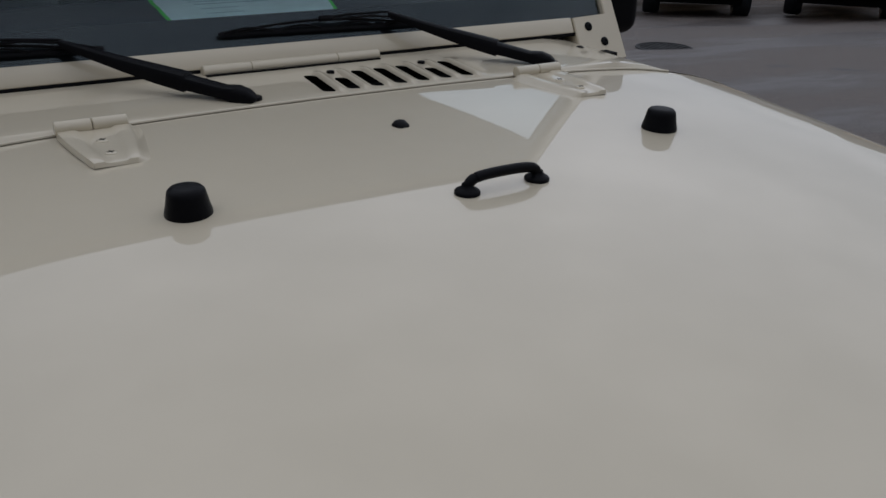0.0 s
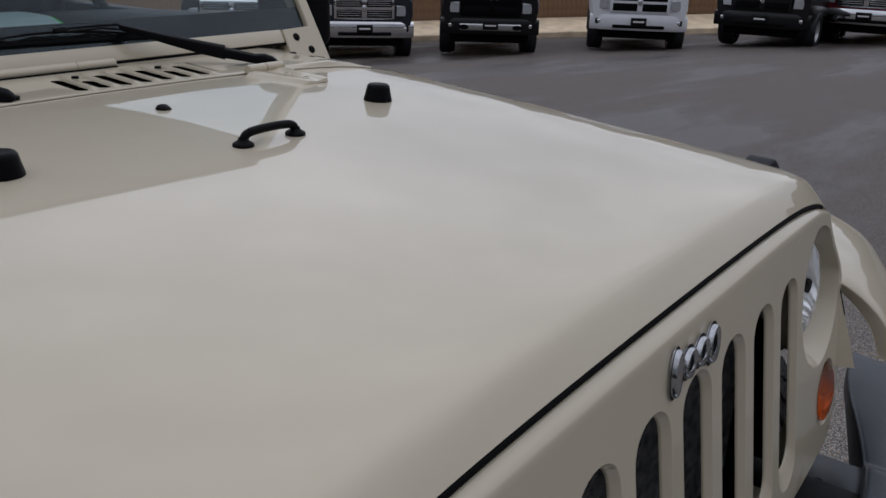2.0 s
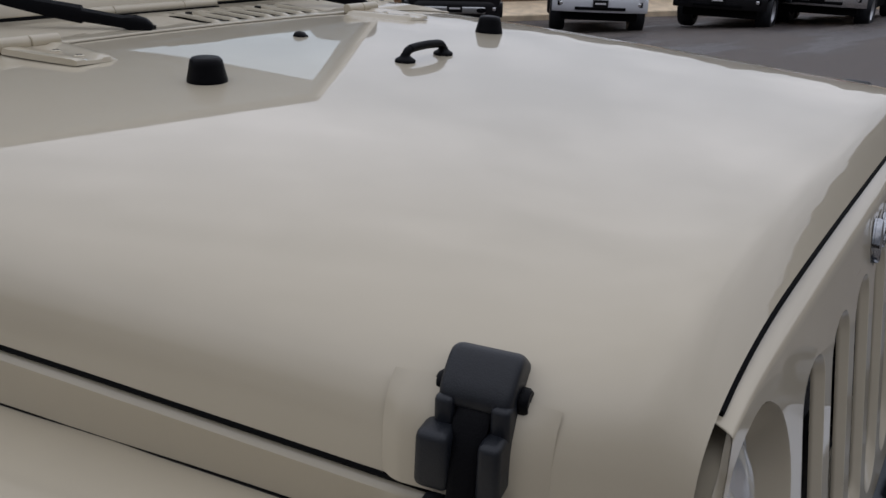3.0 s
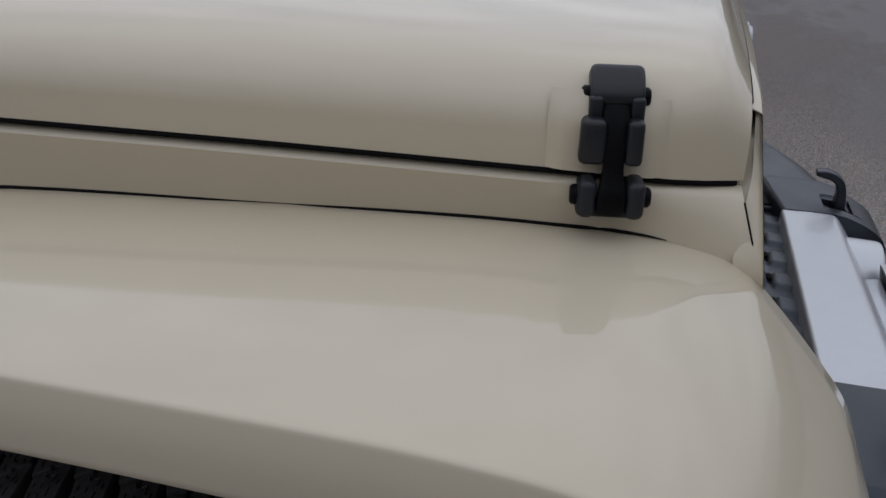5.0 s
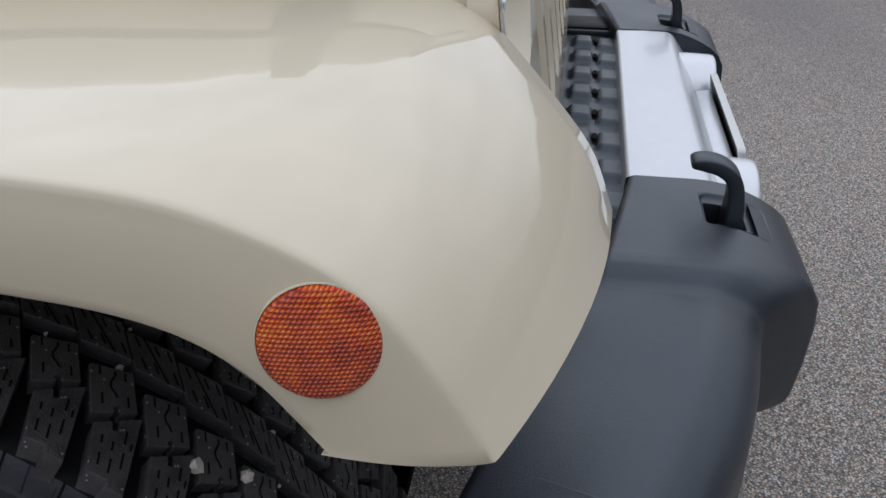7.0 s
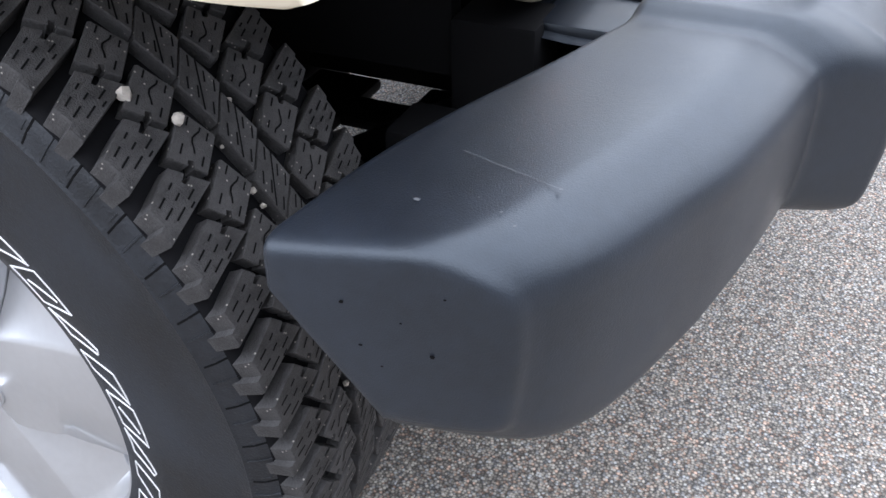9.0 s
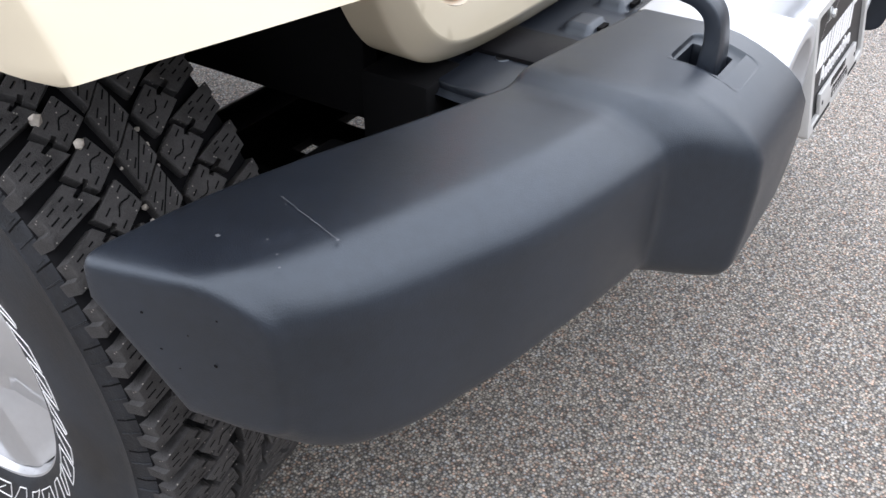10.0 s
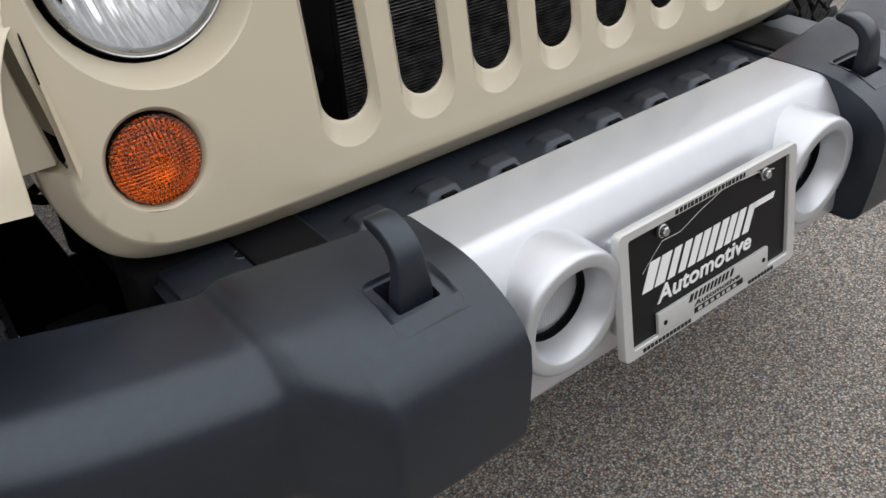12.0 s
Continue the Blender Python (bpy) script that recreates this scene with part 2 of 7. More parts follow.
def add_tube(bm, path, radius, seg=12, cap=True, flat=1.0):
    """A tube along path; radius may be a list."""
    path = [Vector(p) for p in path]
    rows = []
    ref = Vector((0, 0, 1))
    for i, p in enumerate(path):
        d = (path[min(i + 1, len(path) - 1)] - path[max(i - 1, 0)]).normalized()
        if abs(d.dot(ref)) > 0.95:
            ref = Vector((1, 0, 0)) if abs(d.x) < 0.9 else Vector((0, 1, 0))
        s = d.cross(ref).normalized()
        u = s.cross(d)
        r = radius[i] if isinstance(radius, (list, tuple)) else radius
        rows.append([p + s * math.cos(2 * math.pi * k / seg) * r + u * math.sin(2 * math.pi * k / seg) * r * flat for k in range(seg)])
    vs = add_grid(bm, rows, close_v=True)
    if cap:
        bm.faces.new(vs[0][::-1])
        bm.faces.new(vs[-1])


def thing(name, at, label, category, group="", kind=""):
    return tagged(new(name), label, category, group, kind) if at is None else place(tagged(new(name), label, category, group, kind), at)


def place(ob, m):
    ob.matrix_world = m
    return ob


# ---- ground ----


def fall(x, y):
    """The lot falls gently away towards the drain and the parked trucks."""
    d = x * 0.356 + y * 0.935 - 2.9
    d = math.log1p(math.exp(min(d / 0.8, 40))) * 0.8
    return -0.0843 * (d if d < 19 else 19 + 3 * math.tanh((d - 19) / 3))


def build_ground():
    bm = bmesh.new()
    radii = [0.0, 0.5, 1, 1.5, 2, 2.5, 3, 4, 5, 6, 7, 8, 9, 10, 11, 12, 13, 14, 15, 16, 17, 18, 19, 20, 22, 24, 27, 30, 36, 45, 60, 90, 150, 300, 700, 1500]
    n = 72
    c = bm.verts.new((0, 0, fall(0, 0)))
    last = None
    for r in radii[1:]:
        ring = [bm.verts.new((r * math.cos(2 * math.pi * k / n), r * math.sin(2 * math.pi * k / n), fall(r * math.cos(2 * math.pi * k / n), r * math.sin(2 * math.pi * k / n)))) for k in range(n)]
        for k in range(n):
            if last is None:
                bm.faces.new((c, ring[k], ring[(k + 1) % n]))
            else:
                bm.faces.new((last[k], ring[k], ring[(k + 1) % n], last[(k + 1) % n]))
        last = ring
    return tagged(part("ground", bm, ASPHALT), "grey-brown chipped asphalt of a car lot with damp patches", "asphalt", kind="structure")


build_ground()

# ---- the beige car ----
car = tagged(new("off_road_car"), "beige off-road car with black plastic bumper ends parked on asphalt", "car")

HOOD_HALF = [(0.05, 0.529), (0.07, 0.540), (0.10, 0.562), (0.13, 0.580), (0.2, 0.606), (0.3, 0.624), (0.47, 0.655), (0.735, 0.704), (1.0, 0.750), (1.4, 0.80)]
HOOD_TOP = [(0.05, 1.058), (0.070, 1.084), (0.079, 1.096), (0.088, 1.1068), (0.094, 1.1125), (0.100, 1.1158), (0.108, 1.1178), (0.12, 1.1194), (0.14, 1.1212), (0.3, 1.130), (0.63, 1.1455), (0.86, 1.153), (1.05, 1.156)]
HOOD_LOW = [(0.05, 0.992), (0.2, 1.0095), (0.47, 1.022), (0.7, 1.031), (1.05, 1.040)]


def hood_z(x, y):
    u = min(abs(x) / lerp(HOOD_HALF, y), 1.0)
    top, low = lerp(HOOD_TOP, y), lerp(HOOD_LOW, y)
    n = lerp([(0.06, 4.3), (0.10, 4.1), (0.22, 3.6), (0.7, 3.5)], y)
    return low + (top - low) * (1 - u ** n) ** (1 / n) - 0.012 * u * u * (1 - u)


def hood_rear(x):
    return 1.014 - 0.035 * x * x - 1.6 * max(0.0, abs(x) - 0.5) ** 2


def hood_front(x):
    return 0.071 - 0.10 * max(0.0, abs(x) - 0.35) ** 2


def build_hood():
    bm = bmesh.new()
    rows = []
    vals = [0, 0.004, 0.009, 0.014, 0.019, 0.0245, 0.030, 0.036, 0.044, 0.052, 0.065, 0.08, 0.09, 0.14, 0.2, 0.28, 0.36, 0.45, 0.55, 0.65, 0.75, 0.85, 0.93, 0.97, 0.99, 1.0]
    angles = [k / 44 * math.pi for k in range(45)]
    for v in vals:
        row = []
        for a in angles:
            # points spaced evenly round the section
            c = -math.cos(a)
            s = math.copysign(abs(c) ** 0.62, c) if c else 0.0
            u0 = max(-1, min(1, s))
            yy = 0.5
            for _ in range(3):
                x = u0 * lerp(HOOD_HALF, yy)
                yy = hood_front(x) + v * (hood_rear(x) - hood_front(x))
            x = u0 * lerp(HOOD_HALF, yy)
            row.append(Vector((x, yy, hood_z(x, yy))))
        rows.append(row)
    # folded edges at front and rear
    first = [p + Vector((0, 0.003, -0.005)) for p in rows[0]]
    last = [p + Vector((0, -0.004, -0.012)) for p in rows[-1]]
    add_grid(bm, [first] + rows + [last])
    ob = part("hood", bm, PAINT, car, "beige painted hood with sky reflections", angle=60)
    return ob


hood = build_hood()


def wing_front(z):
    """Front edge of the wing panel beside the grille: half width and y at a height."""
    return lerp([(0.80, 0.585), (0.9, 0.590), (0.925, 0.588), (0.96, 0.572), (0.997, 0.548)], z), 0.045 + (min(z, 0.998) - 0.925) * 0.36


def wing_x(y, z):
    xf, yf = wing_front(z)
    f = min(1.0, max(0.0, (y - yf) / (0.19 - yf)))
    tuck = 0.014 * f * min(1.0, max(0.0, (lerp(HOOD_LOW, y) - 0.012 - z) / 0.05))
    return lerp(HOOD_HALF, y) + 0.001 - tuck + (xf - lerp(HOOD_HALF, yf) - 0.001) * (1 - f) ** 1.2


def side_panel(s):
    bm = bmesh.new()
    rows = []
    for f in (0.0, 0.008, 0.02, 0.04, 0.06, 0.08, 0.10, 0.12, 0.15, 0.19, 0.28, 0.4, 0.55, 0.7, 0.85, 1.0):
        row = []
        for dx, dz in ((0.016, 0.005), (0.004, 0.008), (0.0, 0.013), (0.0, 0.03), (0.0, 0.05), (0.0, 0.075), (0.001, 0.12), (0.0, 0.20)):
            yf = wing_front(0.994 - dz)[1]
            y = yf + (1.25 - yf) * f
            z = lerp(HOOD_LOW, y) - dz
            row.append(Vector((s * (wing_x(y, z) - dx), y, z)))
        rows.append(row)
    add_grid(bm, rows)
    joint = bmesh.new()
    add_tube(joint, rows[0][2:7], 0.0009, 6)
    part("wing_joint", joint, DARK, car)
    # the forward-facing strip beside the grille, folded along its inner edge
    rows = []
    for z, inner, outer in ((0.7965, 0.5905, 0.662), (0.800, 0.5895, 0.662), (0.83, 0.5940, 0.660), (0.853, 0.5975, 0.655), (0.88, 0.6015, 0.645), (0.905, 0.6030, 0.630), (0.92, 0.6000, 0.612)):
        y = 0.020 + 0.02 * inner ** 2 + (z - 0.75) * 0.145
        rows.append([Vector((s * (inner + f * (outer - inner)), y + d, z)) for f, d in ((0.0, 0.03), (0.0, 0.004), (0.05, 0.0), (0.5, 0.001), (1.0, 0.006))])
    rows.insert(0, [p + Vector((0, 0.02, 0.002)) for p in rows[0]])
    add_grid(bm, rows)
    return part("front_wing", bm, PAINT, car, angle=50)


side_panel(-1)
side_panel(1)

INNER = [(1.10, 0.70), (1.02, 0.86), (0.92, 0.935), (0.75, 0.959), (0.5, 0.960), (0.3, 0.958), (0.2, 0.9535), (0.125, 0.949), (0.065, 0.932), (0.02, 0.902), (-0.028, 0.851), (-0.05, 0.801)]
CREASE = [(1.08, 0.70), (1.0, 0.85), (0.9, 0.918), (0.75, 0.934), (0.5, 0.938), (0.3, 0.940), (0.22, 0.938), (0.155, 0.931), (0.10, 0.912), (0.065, 0.888), (0.036, 0.850), (0.009, 0.805)]
LIP = [(0.98, 0.66), (0.93, 0.78), (0.85, 0.85), (0.7, 0.877), (0.5, 0.883), (0.3, 0.883), (0.22, 0.879), (0.175, 0.872), (0.145, 0.861), (0.122, 0.845), (0.106, 0.826), (0.089, 0.804)]


def build_flare(s):
    bm = bmesh.new()
    n = 56
    ci = catmull([(0, *p) for p in INNER], n)
    co = catmull([(0, *p) for p in CREASE], n)
    cl = catmull([(0, *p) for p in LIP], n)
    rows = []
    for k in range(n):
        f = k / (n - 1)
        yk = ci[k].y
        wall = wing_x(yk, ci[k].z)
        xi = -wall if yk > 0.045 else -lerp([(-0.05, 0.637), (-0.03, 0.632), (-0.01, 0.627), (0.01, 0.617), (0.03, 0.603), (0.045, 0.590)], yk)
        a = Vector((xi, ci[k].y, ci[k].z))
        b = Vector((-0.921, co[k].y, co[k].z))
        c = Vector((-0.926, cl[k].y, cl[k].z))
        out = Vector((0, -0.3, 1)).normalized() * lerp([(-0.05, 0.007), (0.04, 0.012), (0.12, 0.010), (0.25, 0.006)], yk)
        bow = Vector((0, -0.014, 0)) * max(0.0, (f - 0.75) / 0.25)
        pts = [a, a.lerp(b, 0.33) + out + bow, a.lerp(b, 0.66) + out + bow, a.lerp(b, 0.88) + out * 0.6 + bow * 0.5, b, b, b.lerp(c, 0.35) + Vector((-0.004, 0, 0)), b.lerp(c, 0.7) + Vector((-0.003, 0, 0)), c]
        row = bspline(pts, 26)
        tuck = max(0.0, 1 - abs(f - 0.8) / 0.16)
        low = -0.004 * min(1.0, (1 - f) / 0.08)
        back = c + Vector((0.028, 0.012 * tuck, 0.004))
        turn = min(1.0, max(0.0, (0.06 - yk) / 0.03))
        row = [a + Vector((0.0005, 0.026 * turn, -0.002)), a + Vector((0.0022, 0.0035 * turn, -0.0004)), a + Vector((0.0012, 0.0010 * turn, 0.0))] + row
        row += [c + Vector((0.004, 0.003 * tuck, low)), back, back + Vector((0.02, 0, 0.03))]
        rows.append([Vector((s * -p.x, p.y, p.z)) if s > 0 else p for p in row])
    # the lower end closes inwards
    end = [p + Vector((0, 0.012, -0.004)) * (1 - k / (len(rows[-1]) - 1)) ** 0.5 for k, p in enumerate(rows[-1])]
    add_grid(bm, rows + [end])
    seal = bmesh.new()
    line = [r[3] + Vector((0, 0, 0.0015)) for r in rows if r[3].y > 0.12]
    add_tube(seal, line, [min(0.0021, 0.0004 + 0.0006 * (len(line) - 1 - k)) for k in range(len(line))], 8)
    part("arch_seal", seal, SATIN, car)
    return part("fender_flare", bm, PAINT, car, "beige painted wheel arch flare", angle=60)


build_flare(-1)
build_flare(1)

# ---- grille ----


def grille_y(x, z):
    return 0.010 + 0.02 * x * x + (z - 0.75) * 0.145


G_SIDE = [(0.640, 0.44), (0.645, 0.462), (0.652, 0.495), (0.66, 0.519), (0.68, 0.549), (0.70, 0.567), (0.72, 0.580), (0.74, 0.588), (0.76, 0.593), (0.785, 0.597), (0.795, 0.584), (0.81, 0.585), (0.835, 0.588), (0.86, 0.591), (0.885, 0.5945), (0.91, 0.597), (0.928, 0.596), (0.945, 0.589), (0.962, 0.576), (0.98, 0.558), (0.992, 0.546), (1.0, 0.538), (1.012, 0.529), (1.03, 0.519), (1.092, 0.505)]


def ring_cell(bm, lo, hi, hole, project):
    """A rectangle with a hole, in even quads between the two outlines."""
    (x0, z0), (x1, z1) = lo, hi
    cx = sum(p[0] for p in hole) / len(hole)
    cz = sum(p[1] for p in hole) / len(hole)
    outer = []
    for hx, hz in hole:
        dx, dz = hx - cx, hz - cz
        ks = []
        if abs(dx) > 1e-9:
            ks.append(((x1 if dx > 0 else x0) - cx) / dx)
        if abs(dz) > 1e-9:
            ks.append(((z1 if dz > 0 else z0) - cz) / dz)
        k = min(ks)
        outer.append([cx + dx * k, cz + dz * k])
    for corner in ((x0, z0), (x1, z0), (x1, z1), (x0, z1)):
        i = min(range(len(outer)), key=lambda k: (outer[k][0] - corner[0]) ** 2 + (outer[k][1] - corner[1]) ** 2)
        outer[i] = list(corner)
    rows = []
    for f in (0, 0.06, 0.2, 0.35, 0.44, 0.5, 0.56, 0.66, 0.8, 1.0):
        rows.append([project(h[0] + (o[0] - h[0]) * f, h[1] + (o[1] - h[1]) * f) for h, o in zip(hole, outer)])
    add_facing(bm, rows, Vector((0, -1, 0)), True)


def add_facing(bm, rows, way=None, close_v=False, inwards=None):
    """A grid whose faces look along way, or towards the axis point inwards."""
    before = len(bm.faces)
    add_grid(bm, rows, close_v=close_v)
    bm.faces.ensure_lookup_table()
    for f in list(bm.faces)[before:]:
        f.normal_update()
        want = way if inwards is None else Vector((inwards[0], f.calc_center_median().y - 0.002, inwards[1])) - f.calc_center_median()
        if f.normal.dot(want) < 0:
            f.normal_flip()


def stadium(cx, z0, z1, half, n=14):
    pts = []
    for k in range(n + 1):
        a = math.pi * k / n
        pts.append((cx + half * math.cos(a), z1 - half + half * math.sin(a)))
    for f in (0.25, 0.5, 0.75):
        pts.append((cx - half, (z1 - half) + (z0 + half - z1 + half) * f))
    for k in range(n + 1):
        a = math.pi + math.pi * k / n
        pts.append((cx + half * math.cos(a), z0 + half + half * math.sin(a)))
    for f in (0.25, 0.5, 0.75):
        pts.append((cx + half, (z0 + half) + (z1 - half - z0 - half) * f))
    return pts


def circle(cx, cz, r, n=40):
    return [(cx + r * math.cos(2 * math.pi * (k + 0.5) / n), cz + r * math.sin(2 * math.pi * (k + 0.5) / n)) for k in range(n)]


PITCH = 0.1020
SLOT_X = 0.005
HEAD = (0.474, 0.940)
BOWL = 0.103
SIGNAL = (0.511, 0.777)
EDGE = 3.5 * PITCH


def side(x, z, depth=0.0):
    """From the even plan of the grille to its outline with round corners."""
    a = abs(x)
    xx = a
    if a > EDGE:
        rim = lerp(G_SIDE, z)
        if z > 0.83:
            # the lamp's bowl keeps inside the rim
            ha = max(0.53, HEAD[0] + math.sqrt(max(0.0, BOWL ** 2 - (z - HEAD[1]) ** 2)))
            ht = min(ha, rim - 0.011)
            if a > ha:
                xx = ht + (a - ha) * (rim - ht) / (0.60 - ha)
            elif a > 0.50:
                xx = 0.50 + (a - 0.50) * (ht - 0.50) / (ha - 0.50)
        else:
            xx = a + (rim - 0.60) * max(0.0, (a - 0.5625) / 0.0375)
        w = EDGE + (a - EDGE) * (rim - EDGE) / (0.60 - EDGE)
        if z < 0.735:
            k = min(1, (0.735 - z) / 0.03)
            xx = xx * (1 - k) + w * k
        if z > 1.03:
            k = min(1, (z - 1.03) / 0.03)
            xx = xx * (1 - k) + w * k
    zz = z
    if z > 1.0:
        # the top follows the hood's front edge
        xc = min(xx, 0.522)
        fall_off = hood_z(0, 0.071) - hood_z(xc, 0.071)
        power = 1.0 - 0.4 * min(1.0, max(0.0, (xx - EDGE) / 0.10))
        zz = 1.0 + ((z - 1.0) / 0.092) ** power * (0.0775 - fall_off)
    return Vector((math.copysign(xx, x), grille_y(xx, zz) + depth, zz))


FACE_RIM = [(p.x, p.y) for p in catmull([(0.5855, 0.787, 0), (0.5855, 0.769, 0), (0.580, 0.748, 0), (0.567, 0.727, 0), (0.548, 0.709, 0), (0.515, 0.696, 0), (0.45, 0.691, 0), (0.357, 0.690, 0)], 44)]
OUTER_RIM = [(p.x, p.y) for p in catmull([(0.609, 0.788, 0), (0.6065, 0.757, 0), (0.599, 0.734, 0), (0.587, 0.710, 0), (0.567, 0.688, 0), (0.530, 0.673, 0), (0.455, 0.664, 0), (0.357, 0.661, 0)], 44)]


def corner_face(bm, s, hole):
    """The flat of the grille round the turn signal, out to the rounded lower corner."""
    tx, tz = s * SIGNAL[0], SIGNAL[1]
    rim = [(0.357, 0.832), (0.45, 0.832), (0.5875, 0.832), (0.5865, 0.81)] + FACE_RIM
    rim = [(s * x, z) for x, z in rim]
    outer = []
    for hx, hz in hole:
        d = Vector((hx - tx, hz - tz))
        best = None
        for (ax, az), (bx, bz) in zip(rim, rim[1:] + rim[:1]):
            e = Vector((bx - ax, bz - az))
            den = d.x * e.y - d.y * e.x
            if abs(den) < 1e-12:
                continue
            w = Vector((ax - tx, az - tz))
            k, u = (w.x * e.y - w.y * e.x) / den, (w.x * d.y - w.y * d.x) / den
            if k > 0 and -1e-6 <= u <= 1 + 1e-6 and (best is None or k < best):
                best = k
        outer.append((tx + d.x * best, tz + d.y * best))
    for x, z in ((0.357, 0.832), (0.5875, 0.832), (0.357, 0.690)):
        i = min(range(len(outer)), key=lambda k: (outer[k][0] - s * x) ** 2 + (outer[k][1] - z) ** 2)
        outer[i] = (s * x, z)
    rows = []
    for f in (0, 0.08, 0.3, 0.6, 1.0):
        rows.append([Vector((h[0] + (o[0] - h[0]) * f, grille_y(h[0] + (o[0] - h[0]) * f, h[1] + (o[1] - h[1]) * f), h[1] + (o[1] - h[1]) * f)) for h, o in zip(hole, outer)])
    add_facing(bm, rows, Vector((0, -1, 0)), True)


def border(bm, inner, outer, way, s):
    """The chamfered lip that runs round the face of the grille and turns back at its edge."""
    rows = []
    for (ax, az), (bx, bz) in zip(inner, outer):
        row = []
        for f, d in ((0.0, 0.0), (0.05, 0.0003), (0.12, 0.0014), (0.22, 0.0036), (0.6, 0.0130), (0.90, 0.0200), (0.97, 0.0228), (1.0, 0.0265), (1.0, 0.034), (0.96, 0.07)):
            x, z = ax + (bx - ax) * f, az + (bz - az) * f
            row.append(Vector((x, grille_y(x, z) + d, z)))
        rows.append(row)
    if s:
        # the top end turns back as a rounded ledge
        first = rows[0]
        rows = [[p + Vector((0, 0.05, 0.003)) for p in first], [p + Vector((0, 0.008, 0.003)) for p in first], [p + Vector((0, 0.002, 0.0022)) for p in first]] + rows
    add_facing(bm, rows, way)


def build_grille():
    bm = bmesh.new()
    z0, z1 = 0.705, 1.028
    for k in range(-3, 4):
        lo, hi = (k - 0.5) * PITCH, (k + 0.5) * PITCH
        cx = k * PITCH + SLOT_X
        ring_cell(bm, (lo, z0), (hi, z1), stadium(cx, 0.723, 1.013, 0.0378), side)
        # sloping walls of the slot
        steps = [(0.0378, 0.723, 1.013, 0.0), (0.0372, 0.7238, 1.0125, 0.0004), (0.0365, 0.7255, 1.012, 0.0014), (0.0312, 0.7435, 1.007, 0.0062), (0.0302, 0.7480, 1.0055, 0.0076), (0.0300, 0.749, 1.005, 0.0086), (0.0300, 0.749, 1.005, 0.0100)]
        rows = [[side(px, pz, d) for px, pz in stadium(cx, a, b, h)] for h, a, b, d in steps]
        add_facing(bm, rows, close_v=True, inwards=(cx, 0.872))
    zs_top = [1.028, 1.045, 1.060, 1.070, 1.077, 1.081, 1.085, 1.0885, 1.092]

    def band(zs, xs):
        rows = []
        for z in zs:
            roll = 0.016 * max(0, (z - 1.077) / 0.015) ** 2
            rows.append([side(x, z, roll) for x in xs])
        add_facing(bm, rows, Vector((0, -1, 0)))

    xs = [-EDGE + k * (2 * EDGE) / 14 for k in range(15)]
    band([0.690, 0.697, 0.705], xs)
    band(zs_top, xs)
    border(bm, [(x, 0.690) for x in xs], [(x, 0.661) for x in xs], Vector((0, -0.7, -0.7)), 0)
    for s in (-1, 1):
        hx, hz = HEAD
        x0, x1 = sorted((s * EDGE, s * 0.60))
        ring_cell(bm, (x0, 0.832), (x1, 1.058), circle(s * hx, hz, BOWL), side)
        steps = [(BOWL, 0.0), (0.1015, 0.002), (0.0985, 0.010), (0.0935, 0.022), (0.091, 0.028), (0.089, 0.036)]
        add_facing(bm, [[side(px, pz) + Vector((0, d, 0)) for px, pz in circle(s * hx, hz, r)] for r, d in steps], close_v=True, inwards=(s * hx, hz))
        tx, tz = SIGNAL
        corner_face(bm, s, circle(s * tx, tz, 0.0495, 64))
        steps = [(0.0495, 0.0), (0.0480, 0.0012), (0.0450, 0.0045), (0.0438, 0.0065), (0.0436, 0.03)]
        add_facing(bm, [[side(px, pz) + Vector((0, d, 0)) for px, pz in circle(s * tx, tz, r, 64)] for r, d in steps], close_v=True, inwards=(s * tx, tz))
        xs = [s * (EDGE + (0.60 - EDGE) * k / 10) for k in range(11)]
        band([1.058, 1.070, 1.077, 1.081, 1.085, 1.0885, 1.092], xs)
        border(bm, [(s * x, z) for x, z in FACE_RIM], [(s * x, z) for x, z in OUTER_RIM], Vector((s, -0.6, -0.5)), s)
        # folded outer flange
        rows = []
        for k in range(33):
            z = 0.789 + k * (1.090 - 0.789) / 32
            roll = 0.016 * max(0, (z - 1.077) / 0.015) ** 2
            p = side(s * 0.60, z, roll)
            o, d = -0.7, lerp([(0.80, 0.5), (0.94, 0.5), (1.0, 0.16), (1.09, 0.1)], z)
            rows.append([side(s * 0.584, z, roll + 0.0016), p + Vector((0, 0.0006, 0)), p + Vector((s * 0.0055 * o, 0.003 * d, 0)), p + Vector((s * 0.0095 * o, 0.009 * d, 0)), p + Vector((s * 0.0115 * o, 0.018 * d, 0)), p + Vector((s * 0.0115 * o, 0.05 * d, 0))])
        add_facing(bm, rows, Vector((s, -0.4, 0)))
        # inner skin behind the seam under the lamp
        rows = [[side(s * x, z, 0.002) for x in (0.36, 0.42, 0.48, 0.53, 0.565, 0.585)] for z in (0.8252, 0.8336)]
        add_facing(bm, rows, Vector((0, -1, 0)))
    bmesh.ops.remove_doubles(bm, verts=bm.verts, dist=0.0004)
    me = bpy.data.meshes.new("grille")
    bm.to_mesh(me)
    bm.free()
    finish(me, PAINT, True, 40)
    ob = new("grille", me)
    ob.parent = car
    ob["label"] = "beige painted grille panel with seven upright slots"
    return ob


grille = build_grille()


